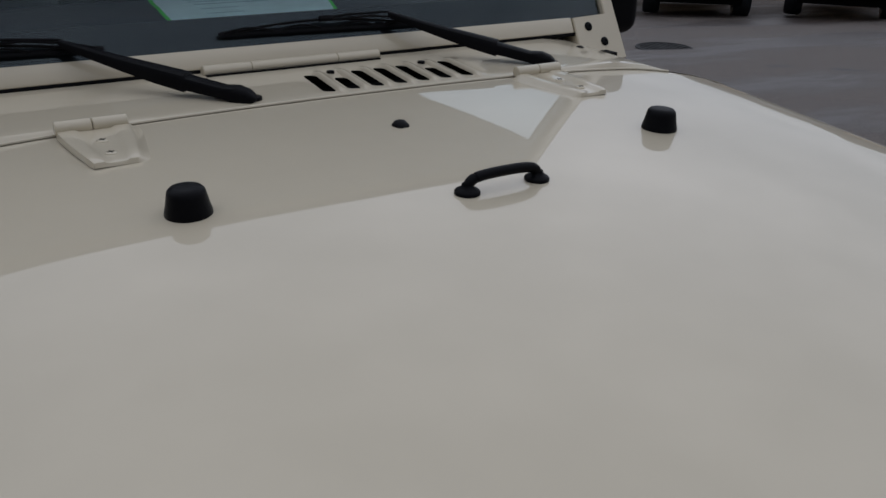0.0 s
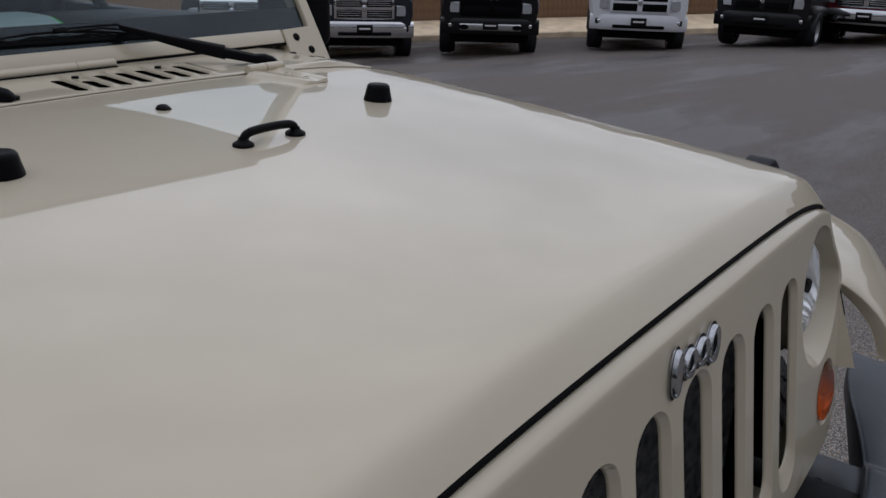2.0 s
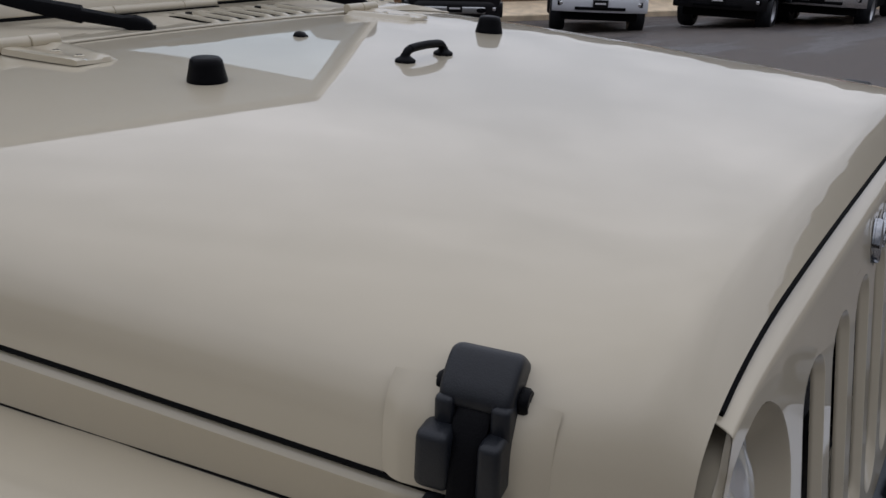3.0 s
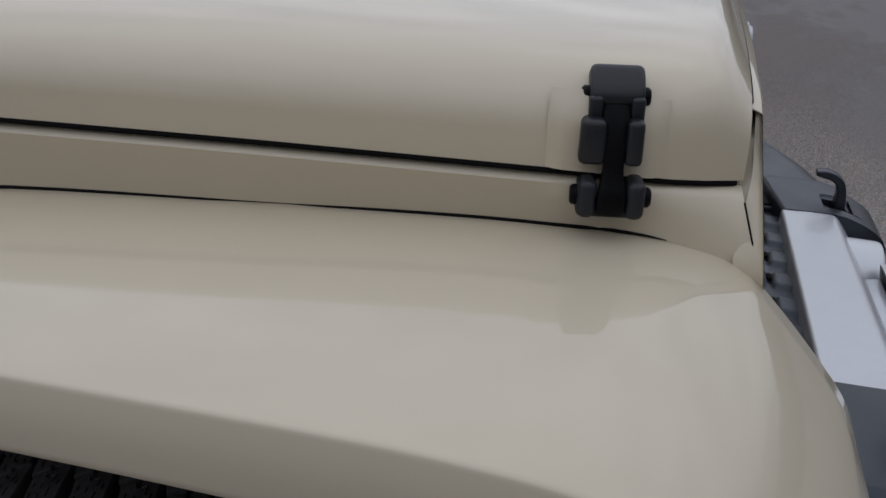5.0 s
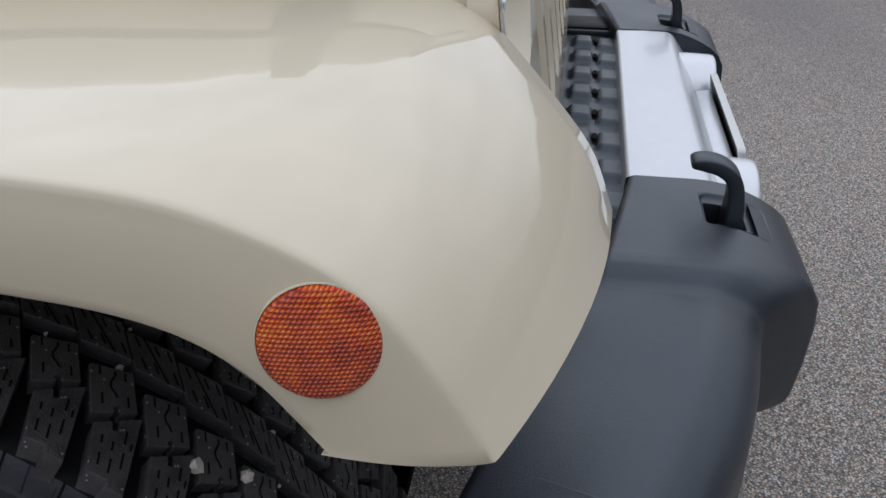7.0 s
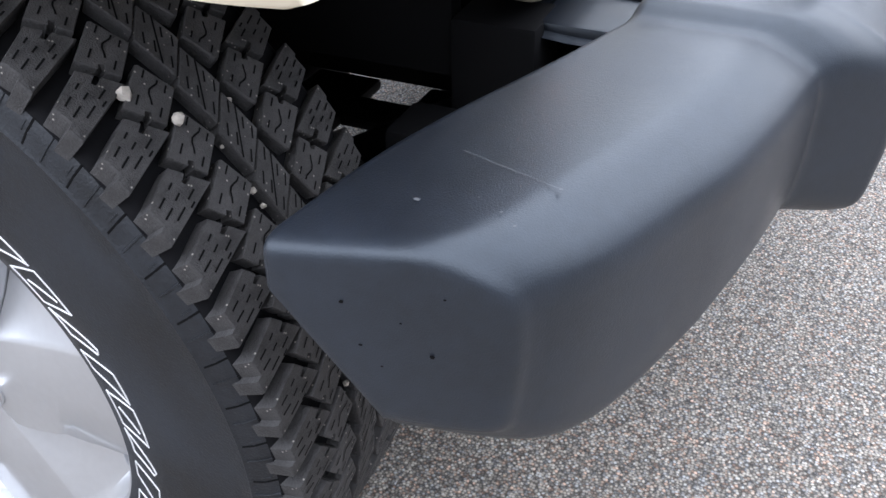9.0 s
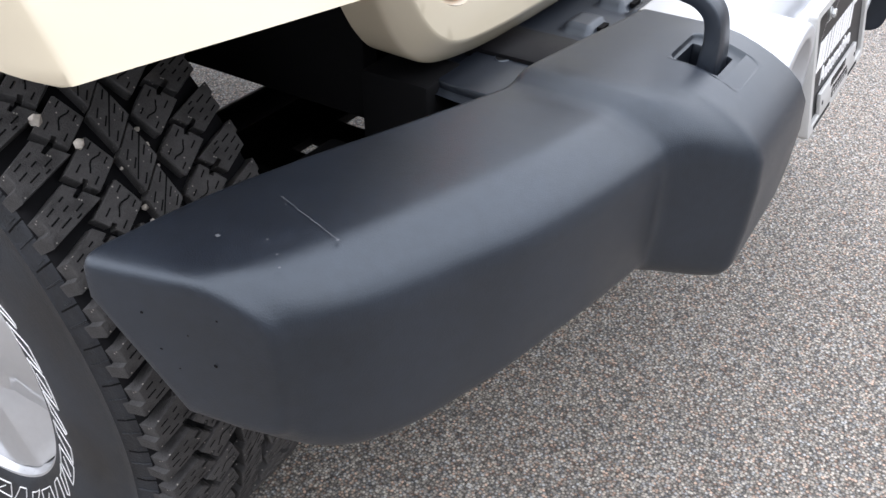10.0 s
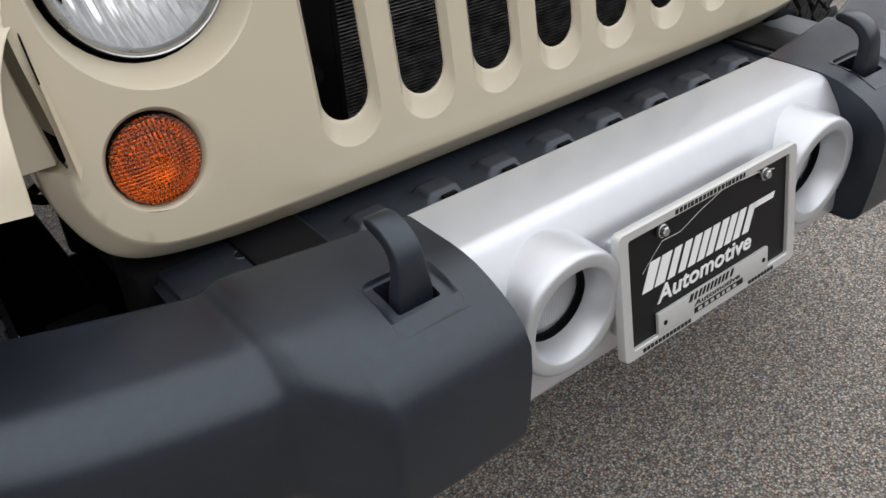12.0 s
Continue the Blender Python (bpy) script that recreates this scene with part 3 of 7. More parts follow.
def build_radiator():
    bm = bmesh.new()
    add_box(bm, (-0.40, 0.12, 0.66), (0.40, 0.15, 1.05))
    core = part("radiator_core", bm, DARK, car, "black finned radiator behind the grille", smooth=False)
    bm = bmesh.new()
    for k in range(86):
        z = 0.672 + k * 0.0044
        add_box(bm, (-0.39, 0.113, z), (0.39, 0.1195, z + 0.0011))
    tagged(part("radiator_fin", bm, FIN, core, smooth=False), kind="stuff")
    bm = bmesh.new()
    add_box(bm, (-0.345, 0.085, 0.66), (-0.262, 0.112, 1.05), 0.004)
    add_tube(bm, [(-0.325, 0.09, 1.03), (-0.322, 0.088, 0.90), (-0.318, 0.086, 0.80), (-0.305, 0.084, 0.775)], 0.016, 14)
    add_tube(bm, [(-0.27, 0.088, 1.03), (-0.27, 0.088, 0.70)], 0.004, 8)
    part("cooling_line", bm, SATIN, car, "black pipe behind the slots")


FIN = vary(base_mat("fin_metal", (0.20, 0.20, 0.205), 0.38, metal=0.7), 60, 0.8)
build_radiator()

LENS = base_mat("clear_lens", (0.97, 0.98, 0.99), 0.02)
LENS.node_tree.nodes["Principled BSDF"].inputs["Transmission Weight"].default_value = 1.0
LENS.node_tree.nodes["Principled BSDF"].inputs["IOR"].default_value = 1.15
REFLECT = base_mat("lamp_reflector", (0.88, 0.89, 0.90), 0.10, metal=1.0)


def ribbed(m, scale, strength, angle=0.0):
    """Fine upright ribs as on a lamp glass."""
    t = m.node_tree
    co = t.nodes.new("ShaderNodeTexCoord")
    mp = t.nodes.new("ShaderNodeMapping")
    mp.inputs["Rotation"].default_value = (0, angle, 0)
    wv = node(m, "ShaderNodeTexWave", Scale=scale, Distortion=0.6)
    link(m, co.outputs["Object"], mp.inputs["Vector"])
    link(m, mp.outputs["Vector"], wv.inputs["Vector"])
    bp = node(m, "ShaderNodeBump", Strength=strength, Distance=0.004)
    link(m, wv.outputs["Fac"], bp.inputs["Height"])
    link(m, bp.outputs["Normal"], t.nodes["Principled BSDF"].inputs["Normal"])
    return m


RIBS = ribbed(base_mat("ribbed_reflector", (0.93, 0.94, 0.95), 0.25, metal=0.75), 19, 0.9, 0.12)


def amber():
    """Amber lens with a fine prism pattern, for a lens that faces sideways; the prisms' sparkle is put into the colour.
    """
    m = base_mat("amber_prism_lens", (0.8, 0.12, 0.0), 0.16, coat=0.3, coat_rough=0.03, spec=0.6)
    t = m.node_tree
    b = t.nodes["Principled BSDF"]
    co = t.nodes.new("ShaderNodeTexCoord")
    axes = t.nodes.new("ShaderNodeSeparateXYZ")
    link(m, co.outputs["Object"], axes.inputs[0])
    skew = t.nodes.new("ShaderNodeMath")
    skew.operation = "MULTIPLY_ADD"
    skew.inputs[1].default_value = 0.5
    link(m, axes.outputs[2], skew.inputs[0])
    link(m, axes.outputs[1], skew.inputs[2])
    flat = t.nodes.new("ShaderNodeCombineXYZ")
    link(m, skew.outputs[0], flat.inputs[0])
    link(m, axes.outputs[2], flat.inputs[1])
    v = node(m, "ShaderNodeTexVoronoi", Scale=430.0, Randomness=0.06)
    v.voronoi_dimensions = "2D"
    link(m, flat.outputs[0], v.inputs["Vector"])
    n = node(m, "ShaderNodeTexNoise", Scale=55.0, Detail=3.0, Roughness=0.65)
    link(m, co.outputs["Object"], n.inputs["Vector"])
    add = t.nodes.new("ShaderNodeMath")
    add.operation = "MULTIPLY_ADD"
    add.inputs[1].default_value = -0.6
    link(m, v.outputs["Distance"], add.inputs[0])
    soft = t.nodes.new("ShaderNodeMath")
    soft.operation = "MULTIPLY_ADD"
    soft.inputs[1].default_value = 0.8
    soft.inputs[2].default_value = 0.20
    link(m, n.outputs["Fac"], soft.inputs[0])
    link(m, soft.outputs[0], add.inputs[2])
    r = t.nodes.new("ShaderNodeValToRGB")
    e = r.color_ramp.elements
    e[0].position, e[0].color = 0.10, (0.10, 0.005, 0.0, 1)
    e[1].position, e[1].color = 0.68, (1.0, 0.45, 0.015, 1)
    q = e.new(0.30)
    q.color = (0.55, 0.038, 0.0, 1)
    q = e.new(0.50)
    q.color = (0.90, 0.125, 0.0, 1)
    link(m, add.outputs[0], r.inputs["Fac"])
    link(m, r.outputs["Color"], b.inputs["Base Color"])
    bp = node(m, "ShaderNodeBump", Strength=1.0, Distance=0.0035)
    link(m, v.outputs["Distance"], bp.inputs["Height"])
    link(m, bp.outputs["Normal"], b.inputs["Normal"])
    return m


FOGGLASS = ribbed(base_mat("ribbed_fog_glass", (0.40, 0.41, 0.43), 0.22, coat=1.0), 130, 0.5, 0.12)
AMBER = amber()
SIGNAL_AMBER = base_mat("clear_amber_lens", (0.94, 0.145, 0.002), 0.03)


def dotted(m, size, strength):
    """Rows of small lens dots pressed into a lamp glass."""
    t = m.node_tree
    co = t.nodes.new("ShaderNodeTexCoord")
    mp = t.nodes.new("ShaderNodeMapping")
    mp.inputs["Rotation"].default_value = (0, 0.12, 0)
    mp.inputs["Scale"].default_value = (1.0 / size, 0.0, 1.15 / size)
    v = node(m, "ShaderNodeTexVoronoi", Scale=1.0, Randomness=0.12)
    link(m, co.outputs["Object"], mp.inputs["Vector"])
    link(m, mp.outputs["Vector"], v.inputs["Vector"])
    bp = node(m, "ShaderNodeBump", Strength=strength, Distance=0.003)
    bp.invert = True
    link(m, v.outputs["Distance"], bp.inputs["Height"])
    link(m, bp.outputs["Normal"], t.nodes["Principled BSDF"].inputs["Normal"])


SIGNAL_AMBER.node_tree.nodes["Principled BSDF"].inputs["Transmission Weight"].default_value = 1.0
SIGNAL_AMBER.node_tree.nodes["Principled BSDF"].inputs["IOR"].default_value = 1.45
dotted(SIGNAL_AMBER, 0.0042, 1.0)
SIGNAL_BOWL = base_mat("signal_reflector", (0.90, 0.84, 0.74), 0.10, metal=1.0)


def head_lamp(s):
    hx, hz = HEAD
    y = grille_y(hx, hz) + 0.032
    m = Matrix.Translation((s * (hx - 0.004), y, hz)) @ Matrix.Rotation(radians(2 * s), 4, "Z") @ Matrix.Rotation(radians(85), 4, "X") @ Matrix.Scale(0.96, 4)
    bm = bmesh.new()
    add_lathe(bm, [(0.0895, -0.012), (0.0905, -0.004), (0.0897, 0.001), (0.0882, 0.0025), (0.0868, 0.0015), (0.0860, 0.0022), (0.084, 0.003), (0.082, 0.001), (0.0808, -0.004), (0.0803, -0.01)], m, 64)
    ob = part("headlight", bm, STEEL, car, "round clear headlight with a metal rim")
    bm = bmesh.new()
    add_lathe(bm, [(0.0945, -0.010), (0.0905, -0.006), (0.0890, -0.014)], m, 64)
    part("seal", bm, SATIN, ob)
    bm = bmesh.new()
    add_lathe(bm, [(0.0812, -0.004), (0.079, 0.002), (0.072, 0.010), (0.06, 0.017), (0.04, 0.022), (0.02, 0.0245), (0.0005, 0.025)], m, 64)
    lens = part("lens", bm, LENS, ob, "clear domed glass")
    lens.visible_shadow = False
    bm = bmesh.new()
    add_lathe(bm, [(0.0808, -0.006), (0.077, -0.016), (0.063, -0.036), (0.045, -0.052), (0.02, -0.06), (0.0005, -0.062)], m, 64)
    part("reflector", bm, RIBS, ob, "bright ribbed reflector")
    bm = bmesh.new()
    add_lathe(bm, [(0.0005, -0.012), (0.010, -0.014), (0.014, -0.022), (0.013, -0.05)], m, 24)
    part("bulb_shield", bm, STEEL, ob)


def turn_signal(s):
    tx, tz = SIGNAL
    m = Matrix.Translation((s * tx, grille_y(tx, tz) + 0.0005, tz)) @ Matrix.Rotation(radians(2 * s), 4, "Z") @ Matrix.Rotation(radians(82), 4, "X") @ Matrix.Scale(0.950, 4)
    bm = bmesh.new()
    prof = [(0.0458, -0.016), (0.0457, -0.002), (0.0450, 0.0014), (0.0435, 0.0030), (0.041, 0.0036)]
    # turned rings towards the middle
    for k in range(9):
        r = 0.038 - k * 0.0042
        h = 0.0042 + 0.0055 * (1 - (r / 0.04) ** 2)
        prof += [(r, h), (max(r - 0.0022, 0.0006), h + 0.0012)]
    prof.append((0.0004, 0.0102))
    add_lathe(bm, prof, m, 48)
    ob = part("turn_signal", bm, SIGNAL_AMBER, car, "round amber turn signal lens", angle=55)
    ob.visible_shadow = False
    bm = bmesh.new()
    add_lathe(bm, [(0.0440, -0.001), (0.0425, -0.006), (0.036, -0.016), (0.026, -0.024), (0.013, -0.028), (0.0005, -0.029)], m, 48)
    part("reflector", bm, SIGNAL_BOWL, ob)
    bm = bmesh.new()
    add_lathe(bm, [(0.0085, -0.026), (0.0085, -0.016), (0.0095, -0.011), (0.0080, -0.005), (0.0045, -0.002), (0.0004, -0.0012)], m, 24)
    part("bulb", bm, SIGNAL_BOWL, ob)
    bm = bmesh.new()
    add_lathe(bm, [(0.0463, -0.014), (0.0462, -0.0035), (0.0459, -0.003), (0.0457, -0.008)], m, 48)
    part("gasket", bm, SATIN, ob)


def side_marker(s):
    m = Matrix.Translation((s * 0.9262, 0.088, 0.8700)) @ Vector((s * 0.97, -0.20, 0.12)).to_track_quat("Z", "Y").to_matrix().to_4x4()
    bm = bmesh.new()
    prof = [(0.0285, -0.006), (0.0283, 0.0012), (0.0272, 0.0026)]
    prof += [(0.0272 * (1 - k / 6) + 0.0003, 0.0026 + 0.0030 * (1 - (1 - k / 6) ** 2)) for k in range(1, 7)]
    add_lathe(bm, prof, m, 44)
    ob = part("side_marker", bm, AMBER, car, "round amber side marker lens", angle=55)
    bm = bmesh.new()
    add_lathe(bm, [(0.0296, -0.006), (0.0294, 0.0004), (0.0289, 0.0006), (0.0285, -0.003)], m, 44)
    part("marker_rim", bm, PAINT, ob)


for s in (-1, 1):
    head_lamp(s)
    turn_signal(s)
    side_marker(s)


BADGE = base_mat("dark_chrome", (0.42, 0.43, 0.45), 0.09, metal=1.0)


def emblem():
    y0 = grille_y(0, 1.033) - 0.001
    base = Matrix.Translation((-0.008, y0, 1.036)) @ Matrix.Rotation(radians(-7), 4, "X") @ Matrix(((1, 0, 0.22, 0), (0, 1, 0, 0), (0, 0, 1, 0), (0, 0, 0, 1)))
    ob = None
    for cx, cz, rx, rz, solid in ((-0.046, -0.002, 0.0095, 0.022, True), (-0.016, -0.003, 0.0135, 0.014, False), (0.014, -0.003, 0.0135, 0.014, False), (0.044, -0.006, 0.0135, 0.019, False)):
        bm = bmesh.new()
        n = 28
        rows = []
        prof = [(1.0, 0.001), (0.98, -0.0045), (0.90, -0.0062), (0.80, -0.0055)]
        prof += [(0.5, -0.0068), (0.02, -0.0070)] if solid else [(0.60, -0.0055), (0.50, -0.0045), (0.47, 0.001)]
        for k, h in prof:
            rows.append([base @ Vector((cx + rx * k * math.cos(2 * math.pi * j / n), h, cz + rz * k * math.sin(2 * math.pi * j / n))) for j in range(n)])
        add_grid(bm, rows, close_v=True)
        o = part("emblem" if ob is None else "emblem_piece", bm, BADGE, car if ob is None else ob, "raised chrome badge in four pieces" if ob is None else "")
        ob = ob or o
    bm = bmesh.new()
    for cx, cz, rx, rz in ((-0.046, -0.002, 0.0118, 0.0245), (-0.016, -0.003, 0.016, 0.0165), (0.014, -0.003, 0.016, 0.0165), (0.044, -0.006, 0.016, 0.0215)):
        vs = [bm.verts.new(base @ Vector((cx + rx * math.cos(2 * math.pi * j / 24), -0.0012 - 0.0002 * cx, cz + rz * math.sin(2 * math.pi * j / 24)))) for j in range(24)]
        bm.faces.new(vs)
    part("badge_backing", bm, SATIN, ob)


emblem()

# ---- bumper ----


def rounded(pts, seg=5):
    """Corner points (y, z, radius) to an outline with filleted corners."""
    out = []
    for i, (y, z, r) in enumerate(pts):
        p = Vector((y, z))
        if r <= 0 or i in (0, len(pts) - 1):
            out.append((y, z))
            continue
        a, b = Vector(pts[i - 1][:2]) - p, Vector(pts[i + 1][:2]) - p
        d = min(r, a.length * 0.48, b.length * 0.48)
        s, e = p + a.normalized() * d, p + b.normalized() * d
        for k in range(seg + 1):
            f = k / seg
            q = s * (1 - f) ** 2 + p * 2 * f * (1 - f) + e * f * f
            out.append((q.x, q.y))
    return out


def ease(table, v):
    """Value at v of a table of (v, value) pairs, along a curve with no corners and no overshoot."""
    if v <= table[0][0]:
        return table[0][1]
    if v >= table[-1][0]:
        return table[-1][1]
    d = [(q[1] - p[1]) / (q[0] - p[0]) for p, q in zip(table, table[1:])]
    t = [d[0]] + [0.0 if a * b <= 0 else 2 * a * b / (a + b) for a, b in zip(d, d[1:])] + [d[-1]]
    for i, ((a, x), (b, y)) in enumerate(zip(table, table[1:])):
        if v <= b:
            h = b - a
            f = (v - a) / h
            return x * (2 * f ** 3 - 3 * f * f + 1) + y * (3 * f * f - 2 * f ** 3) + h * (t[i] * (f ** 3 - 2 * f * f + f) + t[i + 1] * (f ** 3 - f * f))


REAR_EDGE = [(0.30, -0.085), (0.40, -0.070), (0.50, -0.054), (0.544, -0.044), (0.605, -0.026), (0.645, -0.013), (0.745, 0.021), (0.831, 0.044), (0.915, 0.057)]
FACE = [(0.30, -0.2705), (0.40, -0.2715), (0.455, -0.2714), (0.461, -0.2704), (0.4655, -0.2676), (0.469, -0.2638), (0.515, -0.2160), (0.5195, -0.2115), (0.524, -0.2082), (0.530, -0.2062), (0.55, -0.2030), (0.62, -0.190), (0.70, -0.169), (0.76, -0.152), (0.82, -0.134), (0.86, -0.120), (0.885, -0.109), (0.90, -0.100), (0.915, -0.086)]
LOWER = [(0.30, 0.490), (0.45, 0.489), (0.47, 0.492), (0.51, 0.506), (0.54, 0.513), (0.65, 0.511), (0.75, 0.500), (0.83, 0.4955), (0.87, 0.501), (0.90, 0.516), (0.915, 0.535)]
UPPER = [(0.30, 0.682), (0.49, 0.683), (0.505, 0.682), (0.516, 0.678), (0.526, 0.6725), (0.540, 0.6705), (0.56, 0.6715), (0.915, 0.674)]
POCKET = (0.3435, 0.4195, -0.2290, -0.1580)


BLOCK_ARC = [(-0.158, 0.0), (-0.176, -0.0012), (-0.194, -0.0043), (-0.212, -0.0102), (-0.230, -0.0180), (-0.248, -0.0282), (-0.2625, -0.0408), (-0.2718, -0.0580), (-0.2738, -0.088)]


def crown(y):
    """Height of the hook block's rounded top."""
    return 0.683 + ease([(-p, d) for p, d in BLOCK_ARC], -y)


def bumper_row(x):
    r, f, lo, top = ease(REAR_EDGE, x), ease(FACE, x), ease(LOWER, x), ease(UPPER, x)
    w = min(1.0, max(0.0, (x - 0.466) / 0.066))
    w = w * w * (3 - 2 * w)
    rb = r - 0.01 - 0.05 * max(0.0, (x - 0.60) / 0.315)
    ff = f + 0.045
    arm = [(r + (ff - r) * 0.35, 0.0), (r + (ff - r) * 0.6, 0.0), (ff + 0.018, 0.0), (ff + 0.006, -0.0012), (ff - 0.006, -0.0055), (f + 0.020, -0.0155), (f + 0.009, -0.0235), (f + 0.0025, -0.033), (f + 0.0005, -0.046)]
    block = [(p + (f + 0.2705) * k / 8, d) for k, (p, d) in enumerate(BLOCK_ARC)]
    over = [(a[0] * w + b[0] * (1 - w), top + a[1] * w + b[1] * (1 - w)) for a, b in zip(arm, block)]
    rear = rounded([(rb, lo + 0.006, 0), (r + 0.001, top - 0.03, 0), (r, top, 0.010), (over[0][0], top, 0)], 7)[:-1]
    under = rounded([over[-1] + (0,), (f - 0.001 * (1 - w), lo + 0.06, 0), (f + 0.006, lo, 0.024), ((f + rb) / 2, lo, 0), (rb, lo + 0.006, 0)], 7)[1:]
    return rear + over + under


def pocket_ring(grow, sink, n=5):
    """Rounded rectangle round the hook opening, from the opening (0) out to the pocket's edge (1), sunk below the crown."""
    x0, x1, y0, y1 = [a + (b - a) * grow for a, b in zip((0.3585, 0.4045, -0.202, -0.162), POCKET)]
    c = 0.002 + 0.010 * grow
    pts = []
    for cx, cy, a0 in ((x1 - c, y1 - c, 0), (x0 + c, y1 - c, 90), (x0 + c, y0 + c, 180), (x1 - c, y0 + c, 270)):
        for k in range(n + 1):
            a = radians(a0 + 90 * k / n)
            pts.append((cx + c * math.cos(a), cy + c * math.sin(a)))
        if a0 in (90, 270):
            far = y0 + c if a0 == 90 else y1 - c
            pts += [(pts[-1][0], cy + (far - cy) * k / 4) for k in (1, 2, 3)]
    return [(x, y, crown(y) - sink) for x, y in pts]


def build_bumper_end(s):
    bm = bmesh.new()
    px0, px1, py0, py1 = POCKET
    xs = [0.3085, 0.310, 0.314, 0.325, px0, 0.362, 0.381, 0.40, px1] + [0.430, 0.440] + [0.449 + 0.0025 * k for k in range(39)] + [0.57, 0.59, 0.62, 0.65, 0.68, 0.71, 0.74, 0.765, 0.79, 0.81, 0.825, 0.84, 0.85, 0.86, 0.868, 0.876, 0.883, 0.89, 0.896, 0.902]
    rows = []
    for x in xs:
        rows.append([Vector((s * x, y, z)) for y, z in bumper_row(x)])
    for x, sh in ((0.908, 0.006), (0.913, 0.018), (0.9172, 0.038), (0.9202, 0.065), (0.9222, 0.10), (0.9233, 0.15), (0.9237, 0.22), (0.9237, 0.5), (0.9237, 0.999)):
        pts = bumper_row(min(x, 0.915))
        cy = sum(p[0] for p in pts) / len(pts)
        cz = sum(p[1] for p in pts) / len(pts)
        rows.append([Vector((s * x, cy + (y - cy) * (1 - sh), cz + (z - cz) * (1 - sh))) for y, z in pts])
    # the outer end is cut at a slant, shorter towards the front
    for row in rows:
        for p in row:
            w = min(1.0, max(0.0, (abs(p.x) - 0.70) / 0.20))
            p.x -= s * 0.30 * w * max(0.0, 0.05 - p.y)
    # inner end folds in
    first = [[Vector((p.x, -0.165 + (p.y + 0.165) * k, 0.585 + (p.z - 0.585) * k)) for p in rows[0]] for k in (0.002, 0.5, 0.95)]
    first.append([Vector((p.x, -0.165 + (p.y + 0.165) * 0.988, 0.585 + (p.z - 0.585) * 0.988)) for p in rows[0]])
    add_grid(bm, first + rows)
    bmesh.ops.remove_doubles(bm, verts=bm.verts, dist=0.0002)
    doomed = []
    for f in bm.faces:
        c = f.calc_center_median()
        if px0 < abs(c.x) < px1 and py0 - 0.0001 < c.y < py1 + 0.0001 and c.z > 0.67:
            doomed.append(f)
    bmesh.ops.delete(bm, geom=doomed, context="FACES")
    return part("bumper_end", bm, TRIM, car, "black textured plastic bumper end, lightly scratched", angle=32)


bumper_ends = {s: build_bumper_end(s) for s in (-1, 1)}


def hook_pocket(s):
    """Sunken pocket with round corners that leads down to the hook opening."""
    bm = bmesh.new()
    px0, px1, py0, py1 = POCKET
    flat = pocket_ring(1.0, 0.0)
    rows = [flat, pocket_ring(0.93, 0.0005), pocket_ring(0.82, 0.0024), pocket_ring(0.68, 0.0044), pocket_ring(0.5, 0.0052), pocket_ring(0.06, 0.0060), pocket_ring(0.0, 0.0080)]
    rows.append([(x, y, 0.648) for x, y, z in rows[-1]])
    add_grid(bm, [[Vector((s * x, y, z)) for x, y, z in r] for r in rows], close_v=True)
    # the corners between the round pocket and its square cut
    for cx, cy, first in ((px1, py1, 0), (px0, py1, 6), (px0, py0, 15), (px1, py0, 21)):
        arc = [bm.verts.new((s * x, y, z)) for x, y, z in flat[first:first + 6]]
        tip = bm.verts.new((s * cx, cy, crown(cy)))
        for a, b in zip(arc, arc[1:]):
            bm.faces.new((tip, a, b))
    bmesh.ops.remove_doubles(bm, verts=bm.verts, dist=0.0002)
    part("hook_surround", bm, TRIM, bumper_ends[s], angle=50)
    bm = bmesh.new()
    add_box(bm, (s * 0.3815 - 0.023, -0.202, 0.643), (s * 0.3815 + 0.023, -0.162, 0.649))
    part("hook_well", bm, DARK, bumper_ends[s], smooth=False)


def tow_hook(s):
    n = 30
    path = catmull([(0, -0.190, 0.640), (0, -0.190, 0.672), (0, -0.1895, 0.700), (0, -0.184, 0.720), (0, -0.170, 0.7315), (0, -0.152, 0.7355), (0, -0.140, 0.7345)], n)
    bm = bmesh.new()
    rows = []
    for i, p in enumerate(path):
        d = (path[min(i + 1, n - 1)] - path[max(i - 1, 0)]).normalized()
        nrm = Vector((0, -d.z, d.y))
        f = i / (n - 1)
        half_w = lerp([(0.0, 0.0195), (0.22, 0.0190), (0.32, 0.0160), (0.42, 0.0148), (0.8, 0.0140), (0.96, 0.0132), (1.0, 0.0110)], f)
        half_t = lerp([(0.0, 0.0100), (0.16, 0.0094), (0.30, 0.0080), (0.8, 0.0070), (0.95, 0.0050), (1.0, 0.0030)], f)
        c = min(0.0020, half_t * 0.5)
        ring = [(-half_w, -half_t + c), (-half_w + c * 0.35, -half_t + c * 0.35), (-half_w + c, -half_t), (half_w - c, -half_t), (half_w - c * 0.35, -half_t + c * 0.35), (half_w, -half_t + c), (half_w, half_t - c), (half_w - c * 0.35, half_t - c * 0.35), (half_w - c, half_t), (-half_w + c, half_t), (-half_w + c * 0.35, half_t - c * 0.35), (-half_w, half_t - c)]
        rows.append([Vector((s * 0.3815 + a, p.y + nrm.y * b, p.z + nrm.z * b)) for a, b in ring])
    vs = add_grid(bm, rows, close_v=True)
    bm.faces.new(vs[-1])
    part("tow_hook", bm, TRIM, car, "black bent steel tow hook", angle=60)


for s in (-1, 1):
    hook_pocket(s)
    tow_hook(s)


